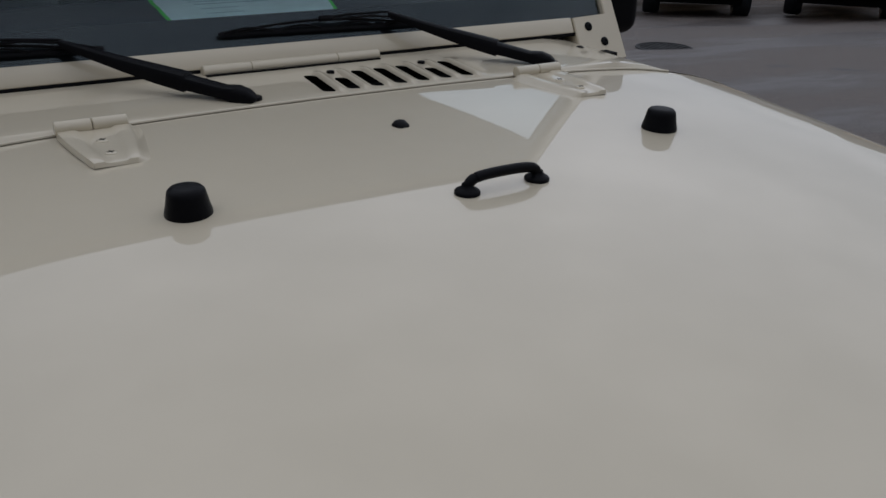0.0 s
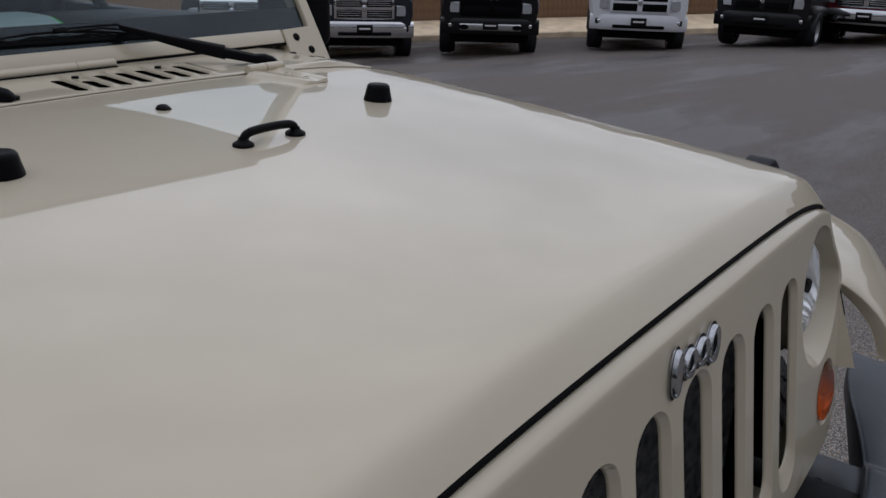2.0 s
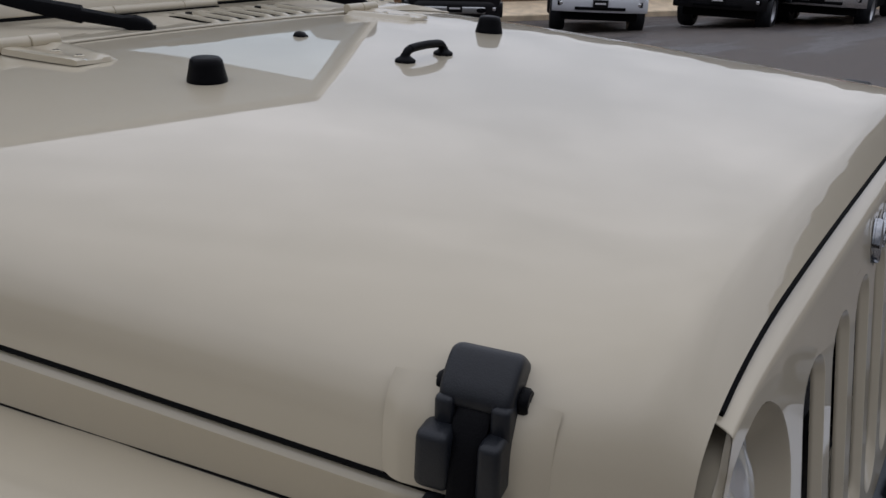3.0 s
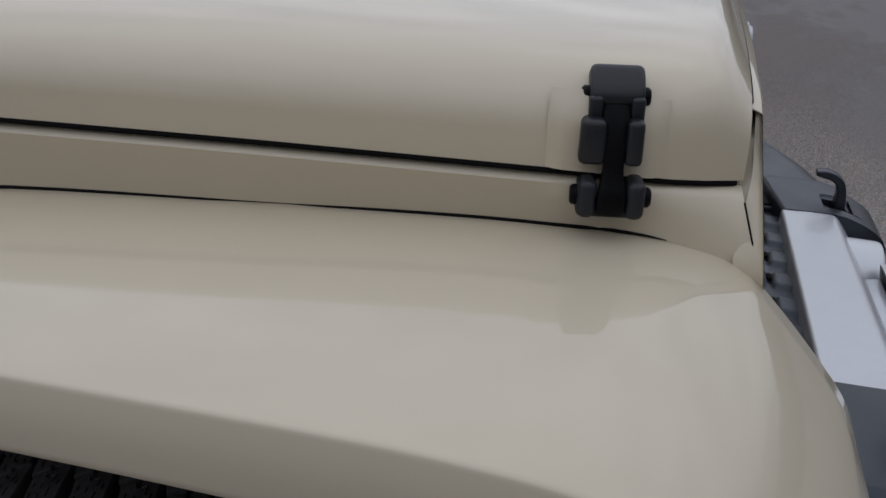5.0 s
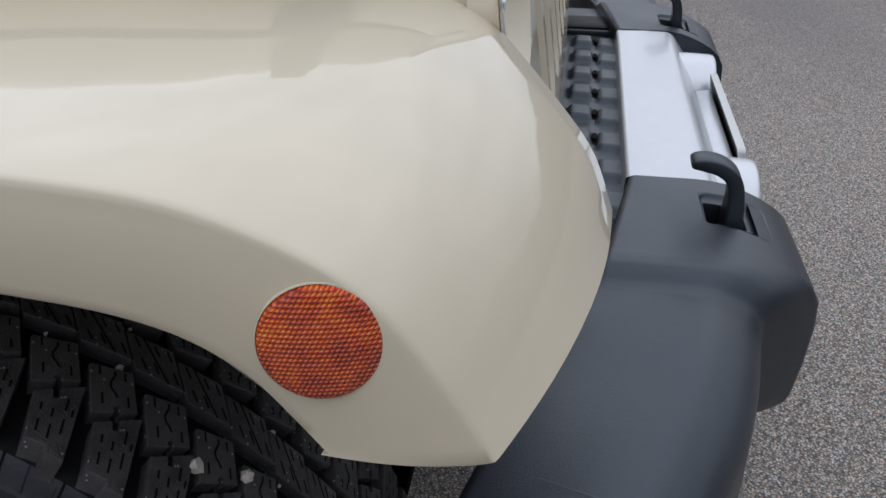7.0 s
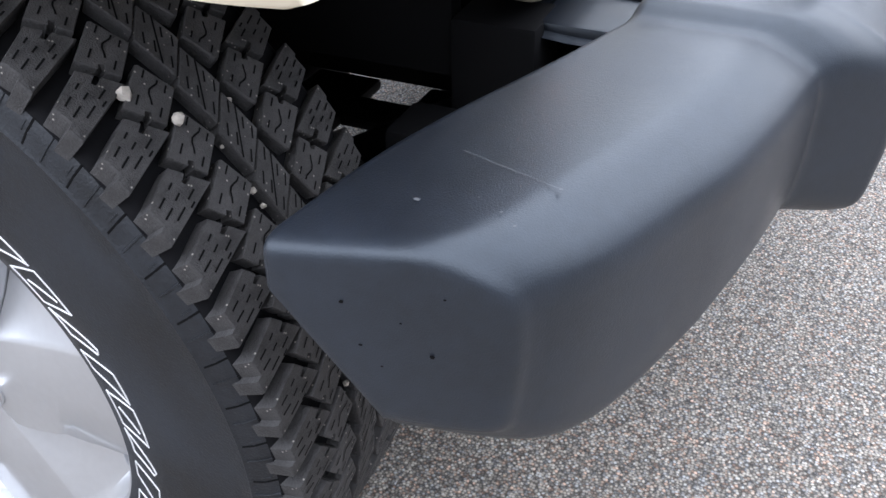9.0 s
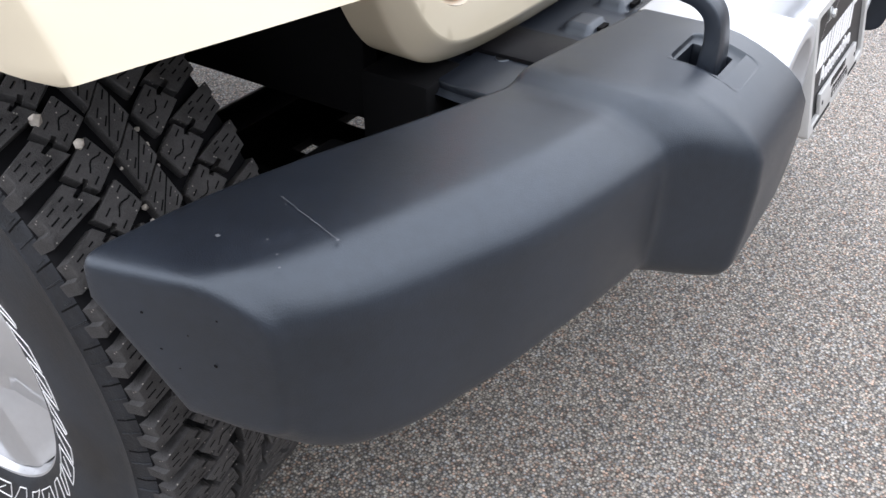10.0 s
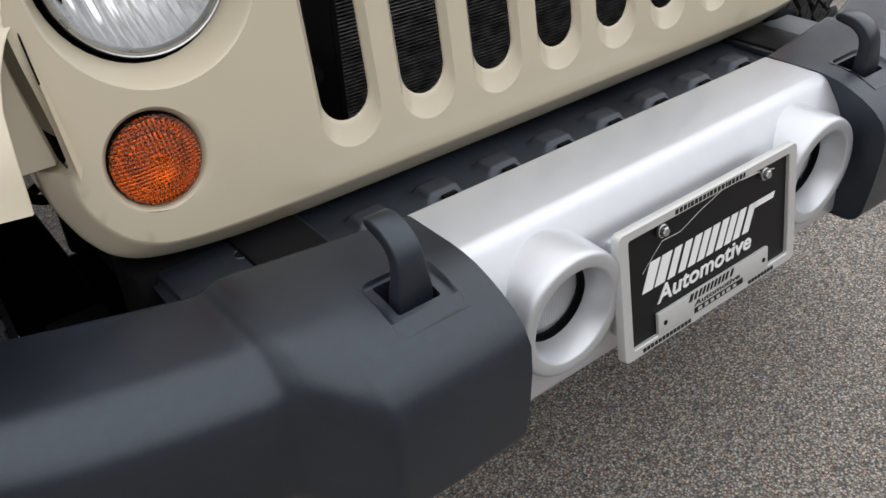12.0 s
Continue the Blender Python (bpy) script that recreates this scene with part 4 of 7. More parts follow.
def scuffs():
    """Pale scratches and nicks on the passenger-side bumper end."""
    a, b = Vector((-0.814, -0.079, 0.6745)), Vector((-0.794, -0.011, 0.6745))
    bm = bmesh.new()
    d = (b - a).normalized()
    n = Vector((-d.y, d.x, 0)) * 0.0004
    pts = [a.lerp(b, k / 9) + Vector((random.uniform(-0.0006, 0.0006), random.uniform(-0.0006, 0.0006), 0)) for k in range(10)]
    add_grid(bm, [[p - n * random.uniform(0.3, 1), p + n * random.uniform(0.3, 1)] for p in pts])
    part("scratch", bm, SCUFF, bumper_ends[-1])
    for x, y, z, r in ((-0.855, -0.008, 0.6748, 0.0022), (-0.814, -0.079, 0.6748, 0.0016), (-0.849, -0.056, 0.6748, 0.0010), (-0.859, -0.067, 0.6748, 0.0010), (-0.619, -0.116, 0.6728, 0.0010), (-0.84, -0.039, 0.6748, 0.0009), (-0.80, -0.02, 0.6748, 0.0008)):
        bm = bmesh.new()
        vs = [bm.verts.new((x + r * random.uniform(0.5, 1.2) * math.cos(k), y + r * random.uniform(0.5, 1.2) * math.sin(k), z)) for k in [j * math.pi / 4 for j in range(8)]]
        bm.faces.new(vs)
        part("nick", bm, SCUFF, bumper_ends[-1])
    # dried mud specks on the slanted end
    out = Vector((-1.0, -0.30, 0.0)).normalized()
    along = Vector((0.30, -1.0, 0.0)).normalized()
    for x, y, z, r in ((-0.9122, 0.0116, 0.6387, 0.0024), (-0.8960, -0.0424, 0.6446, 0.0015), (-0.9097, 0.0033, 0.6084, 0.0020), (-0.8981, -0.0353, 0.6029, 0.0026), (-0.9030, -0.0190, 0.6260, 0.0012), (-0.9065, -0.0075, 0.5930, 0.0014)):
        bm = bmesh.new()
        vs = [bm.verts.new(Vector((x, y, z)) + out * 0.0008 + along * (r * random.uniform(0.4, 0.8) * math.cos(k)) + Vector((0, 0, r * random.uniform(0.3, 0.7) * math.sin(k)))) for k in [j * math.pi / 4 for j in range(8)]]
        bm.faces.new(vs)
        part("mud_speck", bm, DARK, bumper_ends[-1])


SCUFF = base_mat("scuffed_plastic", (0.085, 0.09, 0.10), 0.8)
scuffs()


def build_bumper_centre():
    bm = bmesh.new()
    prof = rounded([(-0.078, 0.50, 0), (-0.080, 0.64, 0), (-0.082, 0.680, 0.006), (-0.13, 0.681, 0), (-0.176, 0.680, 0.012), (-0.212, 0.632, 0.03), (-0.224, 0.56, 0), (-0.228, 0.490, 0.012), (-0.10, 0.488, 0)], 6)
    fine = []
    for (ay, az), (by, bz) in zip(prof, prof[1:]):
        n = max(1, int(math.hypot(by - ay, bz - az) / 0.007)) if ay < -0.17 and az > 0.50 else 1
        fine += [(ay + (by - ay) * k / n, az + (bz - az) * k / n) for k in range(n)]
    fine.append(prof[-1])
    rows = []
    for k in range(89):
        x = -0.308 + 0.616 * k / 88
        rows.append([Vector((x, y, z)) for y, z in fine])
    add_grid(bm, rows)
    # round holes for the fog lamps, hidden behind their surrounds
    doomed = [f for f in bm.faces if f.calc_center_median().y < -0.17 and math.hypot(abs(f.calc_center_median().x) - 0.2195, f.calc_center_median().z - 0.5945) < 0.060]
    bmesh.ops.delete(bm, geom=doomed, context="FACES")
    return part("bumper_centre", bm, SILVER, car, "silver painted centre section of the front bumper", angle=35)


build_bumper_centre()


def fog_lamp(s):
    m = Matrix.Translation((s * 0.2195, -0.226, 0.5945)) @ Matrix.Rotation(radians(90), 4, "X")
    bm = bmesh.new()
    # flared housing whose mouth stands proud of the bumper
    add_lathe(bm, [(0.0745, -0.055), (0.0735, -0.012), (0.0727, 0.008), (0.0719, 0.0130), (0.0704, 0.0158), (0.0682, 0.0171), (0.0655, 0.0175), (0.0572, 0.0172), (0.0556, 0.0166), (0.0545, 0.0150), (0.0472, -0.010), (0.0462, -0.014), (0.0458, -0.020)], m, 64)
    ob = part("fog_lamp", bm, SILVER, car, "silver round fog lamp surround", angle=50)
    bm = bmesh.new()
    add_lathe(bm, [(0.0470, -0.0145), (0.0450, -0.0150), (0.0446, -0.0215), (0.0420, -0.0228), (0.0415, -0.030)], m, 48)
    part("gasket", bm, SATIN, ob)
    bm = bmesh.new()
    add_lathe(bm, [(0.0424, -0.0235), (0.037, -0.0200), (0.027, -0.0168), (0.013, -0.0150), (0.0005, -0.0144)], m, 48)
    part("lens", bm, FOGGLASS, ob, "ribbed fog lamp glass")
    return ob


for s in (-1, 1):
    fog_lamp(s)

# licence plate in its frame, leaning a little
PL = Matrix.Translation((-0.003, -0.2455, 0.5825)) @ Matrix.Rotation(radians(-9.5), 4, "X")


def plate_box(name, x0, x1, z0, z1, y0, y1, mat, parent, label="", bevel=0.0, slant=0.0):
    bm = bmesh.new()
    add_box(bm, (x0, y0, z0), (x1, y1, z1), bevel, 2)
    for v in bm.verts:
        v.co.x += slant * (v.co.z - z0)
    bmesh.ops.transform(bm, matrix=PL, verts=bm.verts)
    return part(name, bm, mat, parent, label)


plate = plate_box("licence_plate", -0.150, 0.150, -0.071, 0.072, -0.0015, 0.0015, BLACKP, car, "black dealer plate with white lettering in a silver frame")


def plate_word(text, x, z, size, front, thick, mat, slant, width):
    """A word in the built-in font, standing on the plate and stretched to its width."""
    data = bpy.data.curves.new("word", "FONT")
    data.body = text
    data.size = size
    data.extrude = thick
    data.offset = size * 0.012
    carrier = bpy.data.objects.new("word", data)
    me = bpy.data.meshes.new_from_object(carrier)
    bpy.data.objects.remove(carrier)
    bpy.data.curves.remove(data)
    xs = [v.co.x for v in me.vertices]
    k = width / (max(xs) - min(xs))
    for v in me.vertices:
        v.co = PL @ Vector((x + (v.co.x - min(xs)) * k + slant * v.co.y, front - v.co.z, z + v.co.y))
    finish(me, mat, False)
    ob = new("word", me)
    ob.parent = plate
    ob["label"] = "word Automotive in " + ("white" if mat == WHITE else "black") + " slanted letters"
    return ob


def plate_frame():
    bm = bmesh.new()
    # outer and inner outlines of the frame, four corner arcs each

    def outline(x, z0, z1, r, n=6):
        pts = []
        for cx, cz, a0 in ((x - r, z1 - r, 0), (-x + r, z1 - r, 90), (-x + r, z0 + r, 180), (x - r, z0 + r, 270)):
            for k in range(n + 1):
                a = radians(a0 + 90 * k / n)
                pts.append((cx + r * math.cos(a), cz + r * math.sin(a)))
        return pts

    rows = []
    for x, z0, z1, r, y in ((0.1565, -0.0775, 0.0785, 0.008, 0.004), (0.1565, -0.0775, 0.0785, 0.008, -0.005), (0.1555, -0.0765, 0.0775, 0.007, -0.0065), (0.1425, -0.066, 0.0685, 0.004, -0.0065), (0.1415, -0.065, 0.0675, 0.003, -0.0055), (0.1415, -0.065, 0.0675, 0.003, 0.0005)):
        rows.append([PL @ Vector((px, y, pz)) for px, pz in outline(x, z0, z1, r)])
    add_grid(bm, rows, close_v=True)
    part("plate_frame", bm, FRAME, plate, "silver plastic plate frame", angle=40)
    plate_box("frame_tab", -0.101, 0.101, -0.068, -0.0385, -0.0068, -0.002, FRAME, plate, "", 0.0008)
    # the name stands as plain slanted bars, in its size and colour
    caption = -0.068
    for k in range(19):
        w = 0.0042 if k % 5 == 3 else 0.0062
        plate_box("caption_bar", caption, caption + w * 0.72, 0.0700, 0.0752, -0.0070, -0.006, BLACKP, plate, slant=0.15)
        caption += w + 0.0007
    x = -0.120
    for w, gap in ((0.0165, 0.0035), (0.0165, 0.0050), (0.0120, 0.0058), (0.0120, 0.0050), (0.0120, 0.0040), (0.0120, 0.0040), (0.0120, 0.0050), (0.0120, 0.0040), (0.0120, 0.0040), (0.0120, 0.0058), (0.0120, 0.0)):
        plate_box("white_bar", x, x + w, -0.006, 0.027, -0.0022, -0.0016, WHITE, plate, slant=0.45)
        x += w + gap
    plate_box("white_bar", 0.074, 0.116, 0.0195, 0.027, -0.0022, -0.0016, WHITE, plate, slant=0.45)
    plate_word("Automotive", -0.097, -0.0285, 0.0285, -0.0018, 0.0009, WHITE, 0.22, 0.168)
    x = -0.050
    for w, gap in ((0.006, 0.003), (0.004, 0.004), (0.004, 0.003), (0.004, 0.003), (0.004, 0.003), (0.004, 0.003), (0.004, 0.003), (0.004, 0.003), (0.004, 0.003), (0.004, 0.005), (0.0045, 0.0)):
        plate_box("dark_bar", x, x + w, -0.0475, -0.0385, -0.0073, -0.0066, BLACKP, plate, slant=0.45)
        x += w + gap
    plate_word("Automotive", -0.040, -0.0565, 0.0090, -0.0070, 0.0003, BLACKP, 0.22, 0.084)
    plate_box("dark_bar", -0.040, 0.050, -0.0660, -0.0590, -0.0073, -0.0066, BLACKP, plate)
    x = -0.034
    for w in (0.010, 0.0085, 0.0085, 0.0085, 0.006, 0.010, 0.0085):
        plate_box("pale_bar", x, x + w * 0.72, -0.0645, -0.0605, -0.0076, -0.0072, FRAME, plate)
        x += w + 0.0022
    for x0, count in ((-0.128, 13), (0.062, 8)):
        for k in range(count):
            plate_box("dark_bar", x0 + k * 0.0064, x0 + k * 0.0064 + 0.0046, -0.0740, -0.0695, -0.0072, -0.0062, BLACKP, plate)
    # ridge line drawn on the plate
    bm = bmesh.new()
    line = [(-0.118, 0.018), (-0.085, 0.044), (-0.055, 0.043), (-0.02, 0.055), (0.03, 0.068), (0.055, 0.064), (0.085, 0.062), (0.118, 0.056)]
    add_grid(bm, [[PL @ Vector((px, -0.0018, pz)), PL @ Vector((px, -0.0018, pz + (0.0022 if 0.03 < px < 0.1 else 0.0008)))] for px, pz in line])
    part("ridge_line", bm, WHITE, plate, smooth=False)
    for sx in (-0.0889, 0.0919):
        bm = bmesh.new()
        m = PL @ Matrix.Translation((sx, -0.0065, 0.0595)) @ Matrix.Rotation(radians(90), 4, "X")
        add_lathe(bm, [(0.0078, -0.002), (0.0078, 0.0008), (0.0062, 0.0016)], m, 24)
        hexa = [(0.0056, 0.001), (0.0056, 0.0052), (0.0046, 0.0062), (0.0004, 0.0062)]
        add_lathe(bm, hexa, m, 6)
        part("plate_screw", bm, STEEL, plate, "zinc hex screw", angle=25)
    for sx in (-0.09, 0.092):
        bm = bmesh.new()
        add_lathe(bm, [(0.003, -0.001), (0.003, 0.0006), (0.0004, 0.0008)], PL @ Matrix.Translation((sx, -0.0068, -0.0535)) @ Matrix.Rotation(radians(90), 4, "X"), 12)
        part("stud", bm, SATIN, plate)


FRAME = vary(base_mat("silver_plastic", (0.52, 0.52, 0.51), 0.35, metal=0.25), 8, 0.06, 0.04)
plate_frame()
bm = bmesh.new()
add_box(bm, (-0.140, 0.0055, -0.06), (0.140, 0.030, 0.058), 0.004)
bmesh.ops.transform(bm, matrix=PL, verts=bm.verts)
part("plate_bracket", bm, SILVER, car)


def valance():
    """Black moulded cover between the bumper and the grille: a low sheet with a row of shallow steps."""
    def swell(v, a, b, soft):
        k = min(1.0, max(0.0, (v - a) / soft + 0.5)) * min(1.0, max(0.0, (b - v) / soft + 0.5))
        return k * k * (3 - 2 * k)

    def top(x, y):
        z = lerp([(-0.10, 0.648), (0.0, 0.6505), (0.06, 0.656)], y) - 0.004 * (abs(x) > 0.54)
        if abs(x) < 0.37:
            u = (x + 0.362) % 0.0905 - 0.04525
            z += 0.0080 * swell(u, -0.030, 0.021, 0.010) * swell(y, -0.12, -0.052, 0.010)
            z += 0.0105 * swell(u, -0.021, 0.024, 0.010) * swell(y, -0.043, -0.010, 0.008)
        return z

    bm = bmesh.new()
    ys = [-0.10 + 0.004 * k for k in range(28)] + [0.02, 0.06]
    xs = [-0.546, -0.542, -0.538, -0.46, -0.375] + [-0.362 + 0.0905 * k / 22 for k in range(177)] + [0.375, 0.46, 0.538, 0.542, 0.546]
    add_grid(bm, [[Vector((x, y, top(x, y))) for y in ys] for x in xs])
    ob = part("bumper_cover", bm, TRIM, car, "black moulded plastic cover behind the bumper", angle=60)
    for k in range(-4, 4):
        x = (k + 0.5) * 0.0905
        bm = bmesh.new()
        add_box(bm, (x - 0.006, -0.0505, 0.648), (x + 0.013, -0.0445, 0.6562), 0.0)
        part("slot", bm, DARK, ob, smooth=False)
    for sx in (-1, 1):
        bm = bmesh.new()
        add_box(bm, (min(sx * 0.375, sx * 0.538), -0.098, 0.646), (max(sx * 0.375, sx * 0.538), 0.03, 0.6590), 0.004, 2)
        part("cover_end", bm, TRIM, ob, angle=40)
        bm = bmesh.new()
        add_lathe(bm, [(0.0165, 0.6588), (0.015, 0.6600), (0.0135, 0.6592)], Matrix.Translation((sx * 0.452, -0.003, 0)) @ Matrix.Diagonal((1.0, 0.6, 1, 1)), 24)
        part("hole_rim", bm, TRIM, ob)
        bm = bmesh.new()
        add_lathe(bm, [(0.014, 0.6594), (0.0005, 0.6595)], Matrix.Translation((sx * 0.452, -0.003, 0)) @ Matrix.Diagonal((1.0, 0.6, 1, 1)), 24)
        part("hole", bm, DARK, ob)
    bm = bmesh.new()
    add_box(bm, (-0.56, -0.10, 0.60), (0.56, -0.085, 0.645), 0.002)
    part("bumper_beam", bm, SATIN, car)


valance()

# dark seal in the gap under the hood's front edge
bm = bmesh.new()
rows = []
for k in range(33):
    x = -0.515 + 1.03 * k / 32
    z = hood_z(x, 0.072)
    rows.append([Vector((x, hood_front(x) + d, z + h)) for d, h in ((0.012, -0.060), (0.010, -0.005), (0.030, 0.004))])
add_grid(bm, rows)
part("hood_seal", bm, DARK, car)

# black rubber beads along the hood's front and side edges
bm = bmesh.new()
add_tube(bm, [(x, hood_front(x) + 0.0012, hood_z(x, hood_front(x)) - 0.0045) for x in [-0.50 + k / 40 for k in range(41)]], 0.0034, 8)
part("hood_bead", bm, DARK, car)
for s in (-1, 1):
    bm = bmesh.new()
    add_tube(bm, [(s * (lerp(HOOD_HALF, y) - 0.0012), y, lerp(HOOD_LOW, y) - 0.0025) for y in [0.074 + 0.926 * k / 30 for k in range(31)]], 0.0026, 8)
    part("hood_bead", bm, DARK, car)

# ---- fittings on the hood ----


def hood_tilt(x, y):
    e = 0.01
    n = Vector((-(hood_z(x + e, y) - hood_z(x - e, y)) / (2 * e), -(hood_z(x, y + e) - hood_z(x, y - e)) / (2 * e), 1)).normalized()
    return Matrix.Translation((x, y, hood_z(x, y))) @ n.to_track_quat("Z", "Y").to_matrix().to_4x4()


for s in (-1, 1):
    bm = bmesh.new()
    add_lathe(bm, [(0.0225, -0.004), (0.0225, 0.002), (0.0218, 0.005), (0.0203, 0.011), (0.0186, 0.0195), (0.0176, 0.0235), (0.0152, 0.0260), (0.010, 0.0270), (0.0004, 0.0272)], hood_tilt(s * 0.303, 0.713), 40)
    part("hood_bumper", bm, SATIN, hood, "black rubber windshield rest", angle=50)

bm = bmesh.new()
m = hood_tilt(0, 0.631)
arch = catmull([(-0.044, 0, 0.000), (-0.0435, 0, 0.006), (-0.041, 0, 0.0115), (-0.034, 0, 0.0150), (-0.02, 0, 0.0165), (0, 0, 0.0170), (0.02, 0, 0.0165), (0.034, 0, 0.0150), (0.041, 0, 0.0115), (0.0435, 0, 0.006), (0.044, 0, 0.000)], 44)
add_tube(bm, [m @ p for p in arch], 0.0056, 14)
grab = part("grab_handle", bm, SATIN, hood, "black round tie-down loop")
for s in (-1, 1):
    bm = bmesh.new()
    add_lathe(bm, [(0.0135, -0.002), (0.0135, 0.002), (0.0125, 0.0035), (0.009, 0.0055), (0.0066, 0.0075), (0.006, 0.010)], m @ Matrix.Translation((s * 0.044, 0, 0)), 28)
    part("foot", bm, SATIN, grab)

bm = bmesh.new()
m = hood_tilt(0.005, 0.857)
rows = []
for f, w, h in ((-1, 0.004, 0.001), (-0.8, 0.010, 0.004), (-0.3, 0.013, 0.0075), (0.2, 0.014, 0.009), (0.6, 0.013, 0.0085), (0.9, 0.009, 0.006), (1.0, 0.003, 0.001)):
    rows.append([m @ Vector((a * w * 0.76, f * 0.010, b * h * 0.8)) for a, b in ((-1, -0.4), (-1, 0.25), (-0.6, 0.85), (0, 1), (0.6, 0.85), (1, 0.25), (1, -0.4))])
add_grid(bm, rows)
part("washer_nozzle", bm, SATIN, hood, "small black washer nozzle", angle=60)


def hinge(s):
    bm = bmesh.new()
    z = 1.1575
    # leaf: narrowing plate with a sunken middle
    plan = [(1.000, 0.2875, 0.3710), (0.985, 0.2880, 0.3705), (0.962, 0.2905, 0.3685), (0.935, 0.2950, 0.3655), (0.905, 0.3005, 0.3610), (0.880, 0.3045, 0.3570), (0.874, 0.3070, 0.3550), (0.8725, 0.3075, 0.3545)]
    rows = []
    for y, a, b in plan:
        w = b - a
        k = 0.0 if y < 0.873 else 0.75 if y < 0.876 else 1.0
        # the inner side runs out in a sloping skirt
        row = [Vector((s * (a - 0.012 * k), y, hood_z(a, y) - 0.0005)), Vector((s * (a - 0.003 * k), y, hood_z(a, y) + 0.003 * k))]
        rows.append(row + [Vector((s * (a + w * f), y, hood_z(a, y) + h * k)) for f, h in ((0, 0.0062), (0.05, 0.0074), (0.22, 0.0074), (0.28, 0.0052), (0.5, 0.0048), (0.70, 0.0052), (0.76, 0.0074), (0.93, 0.0074), (0.985, 0.0066), (1.0, -0.0006))])
    add_grid(bm, rows)
    ob = part("hinge", bm, PAINT, hood, "beige painted hood hinge with two screws", angle=50)
    for a, b in ((0.289, 0.3295), (0.3305, 0.3715)):
        bm = bmesh.new()
        mm = Matrix.Translation((s * a, 1.006, z + 0.0045)) @ Matrix.Rotation(radians(90 * s), 4, "Y")
        add_lathe(bm, [(0.0004, 0.0), (0.0075, 0.0), (0.0088, 0.0012), (0.0088, b - a - 0.0012), (0.0075, b - a), (0.0004, b - a)], mm, 24)
        part("knuckle", bm, PAINT, ob, angle=40)
    for y, xo in ((0.950, 0.330), (0.902, 0.331)):
        bm = bmesh.new()
        mm = Matrix.Translation((s * xo, y, hood_z(xo, y) + 0.0050))
        add_lathe(bm, [(0.0068, 0.0), (0.0066, 0.0014), (0.0052, 0.0024), (0.0030, 0.0027), (0.0004, 0.0027)], mm, 18)
        part("screw", bm, PAINT, ob, angle=35)
        bm = bmesh.new()
        for turn in (20, 110):
            add_box(bm, (-0.0040, -0.0011, 0.0008), (0.0040, 0.0011, 0.0028), 0.0, 1, mm @ Matrix.Rotation(radians(turn), 4, "Z"))
        part("screw_socket", bm, SATIN, ob, angle=35)


for s in (-1, 1):
    hinge(s)


def hood_side_x(y, z):
    """Half width of the hood's side at a height."""
    half, top, low = lerp(HOOD_HALF, y), lerp(HOOD_TOP, y), lerp(HOOD_LOW, y)
    n = 4.3 - 0.4 * min(1.0, max(0.0, (y - 0.05) / 0.35))
    f = min(1.0, max(0.0, (z - low) / (top - low)))
    return half * (1 - f ** n) ** (1 / n)


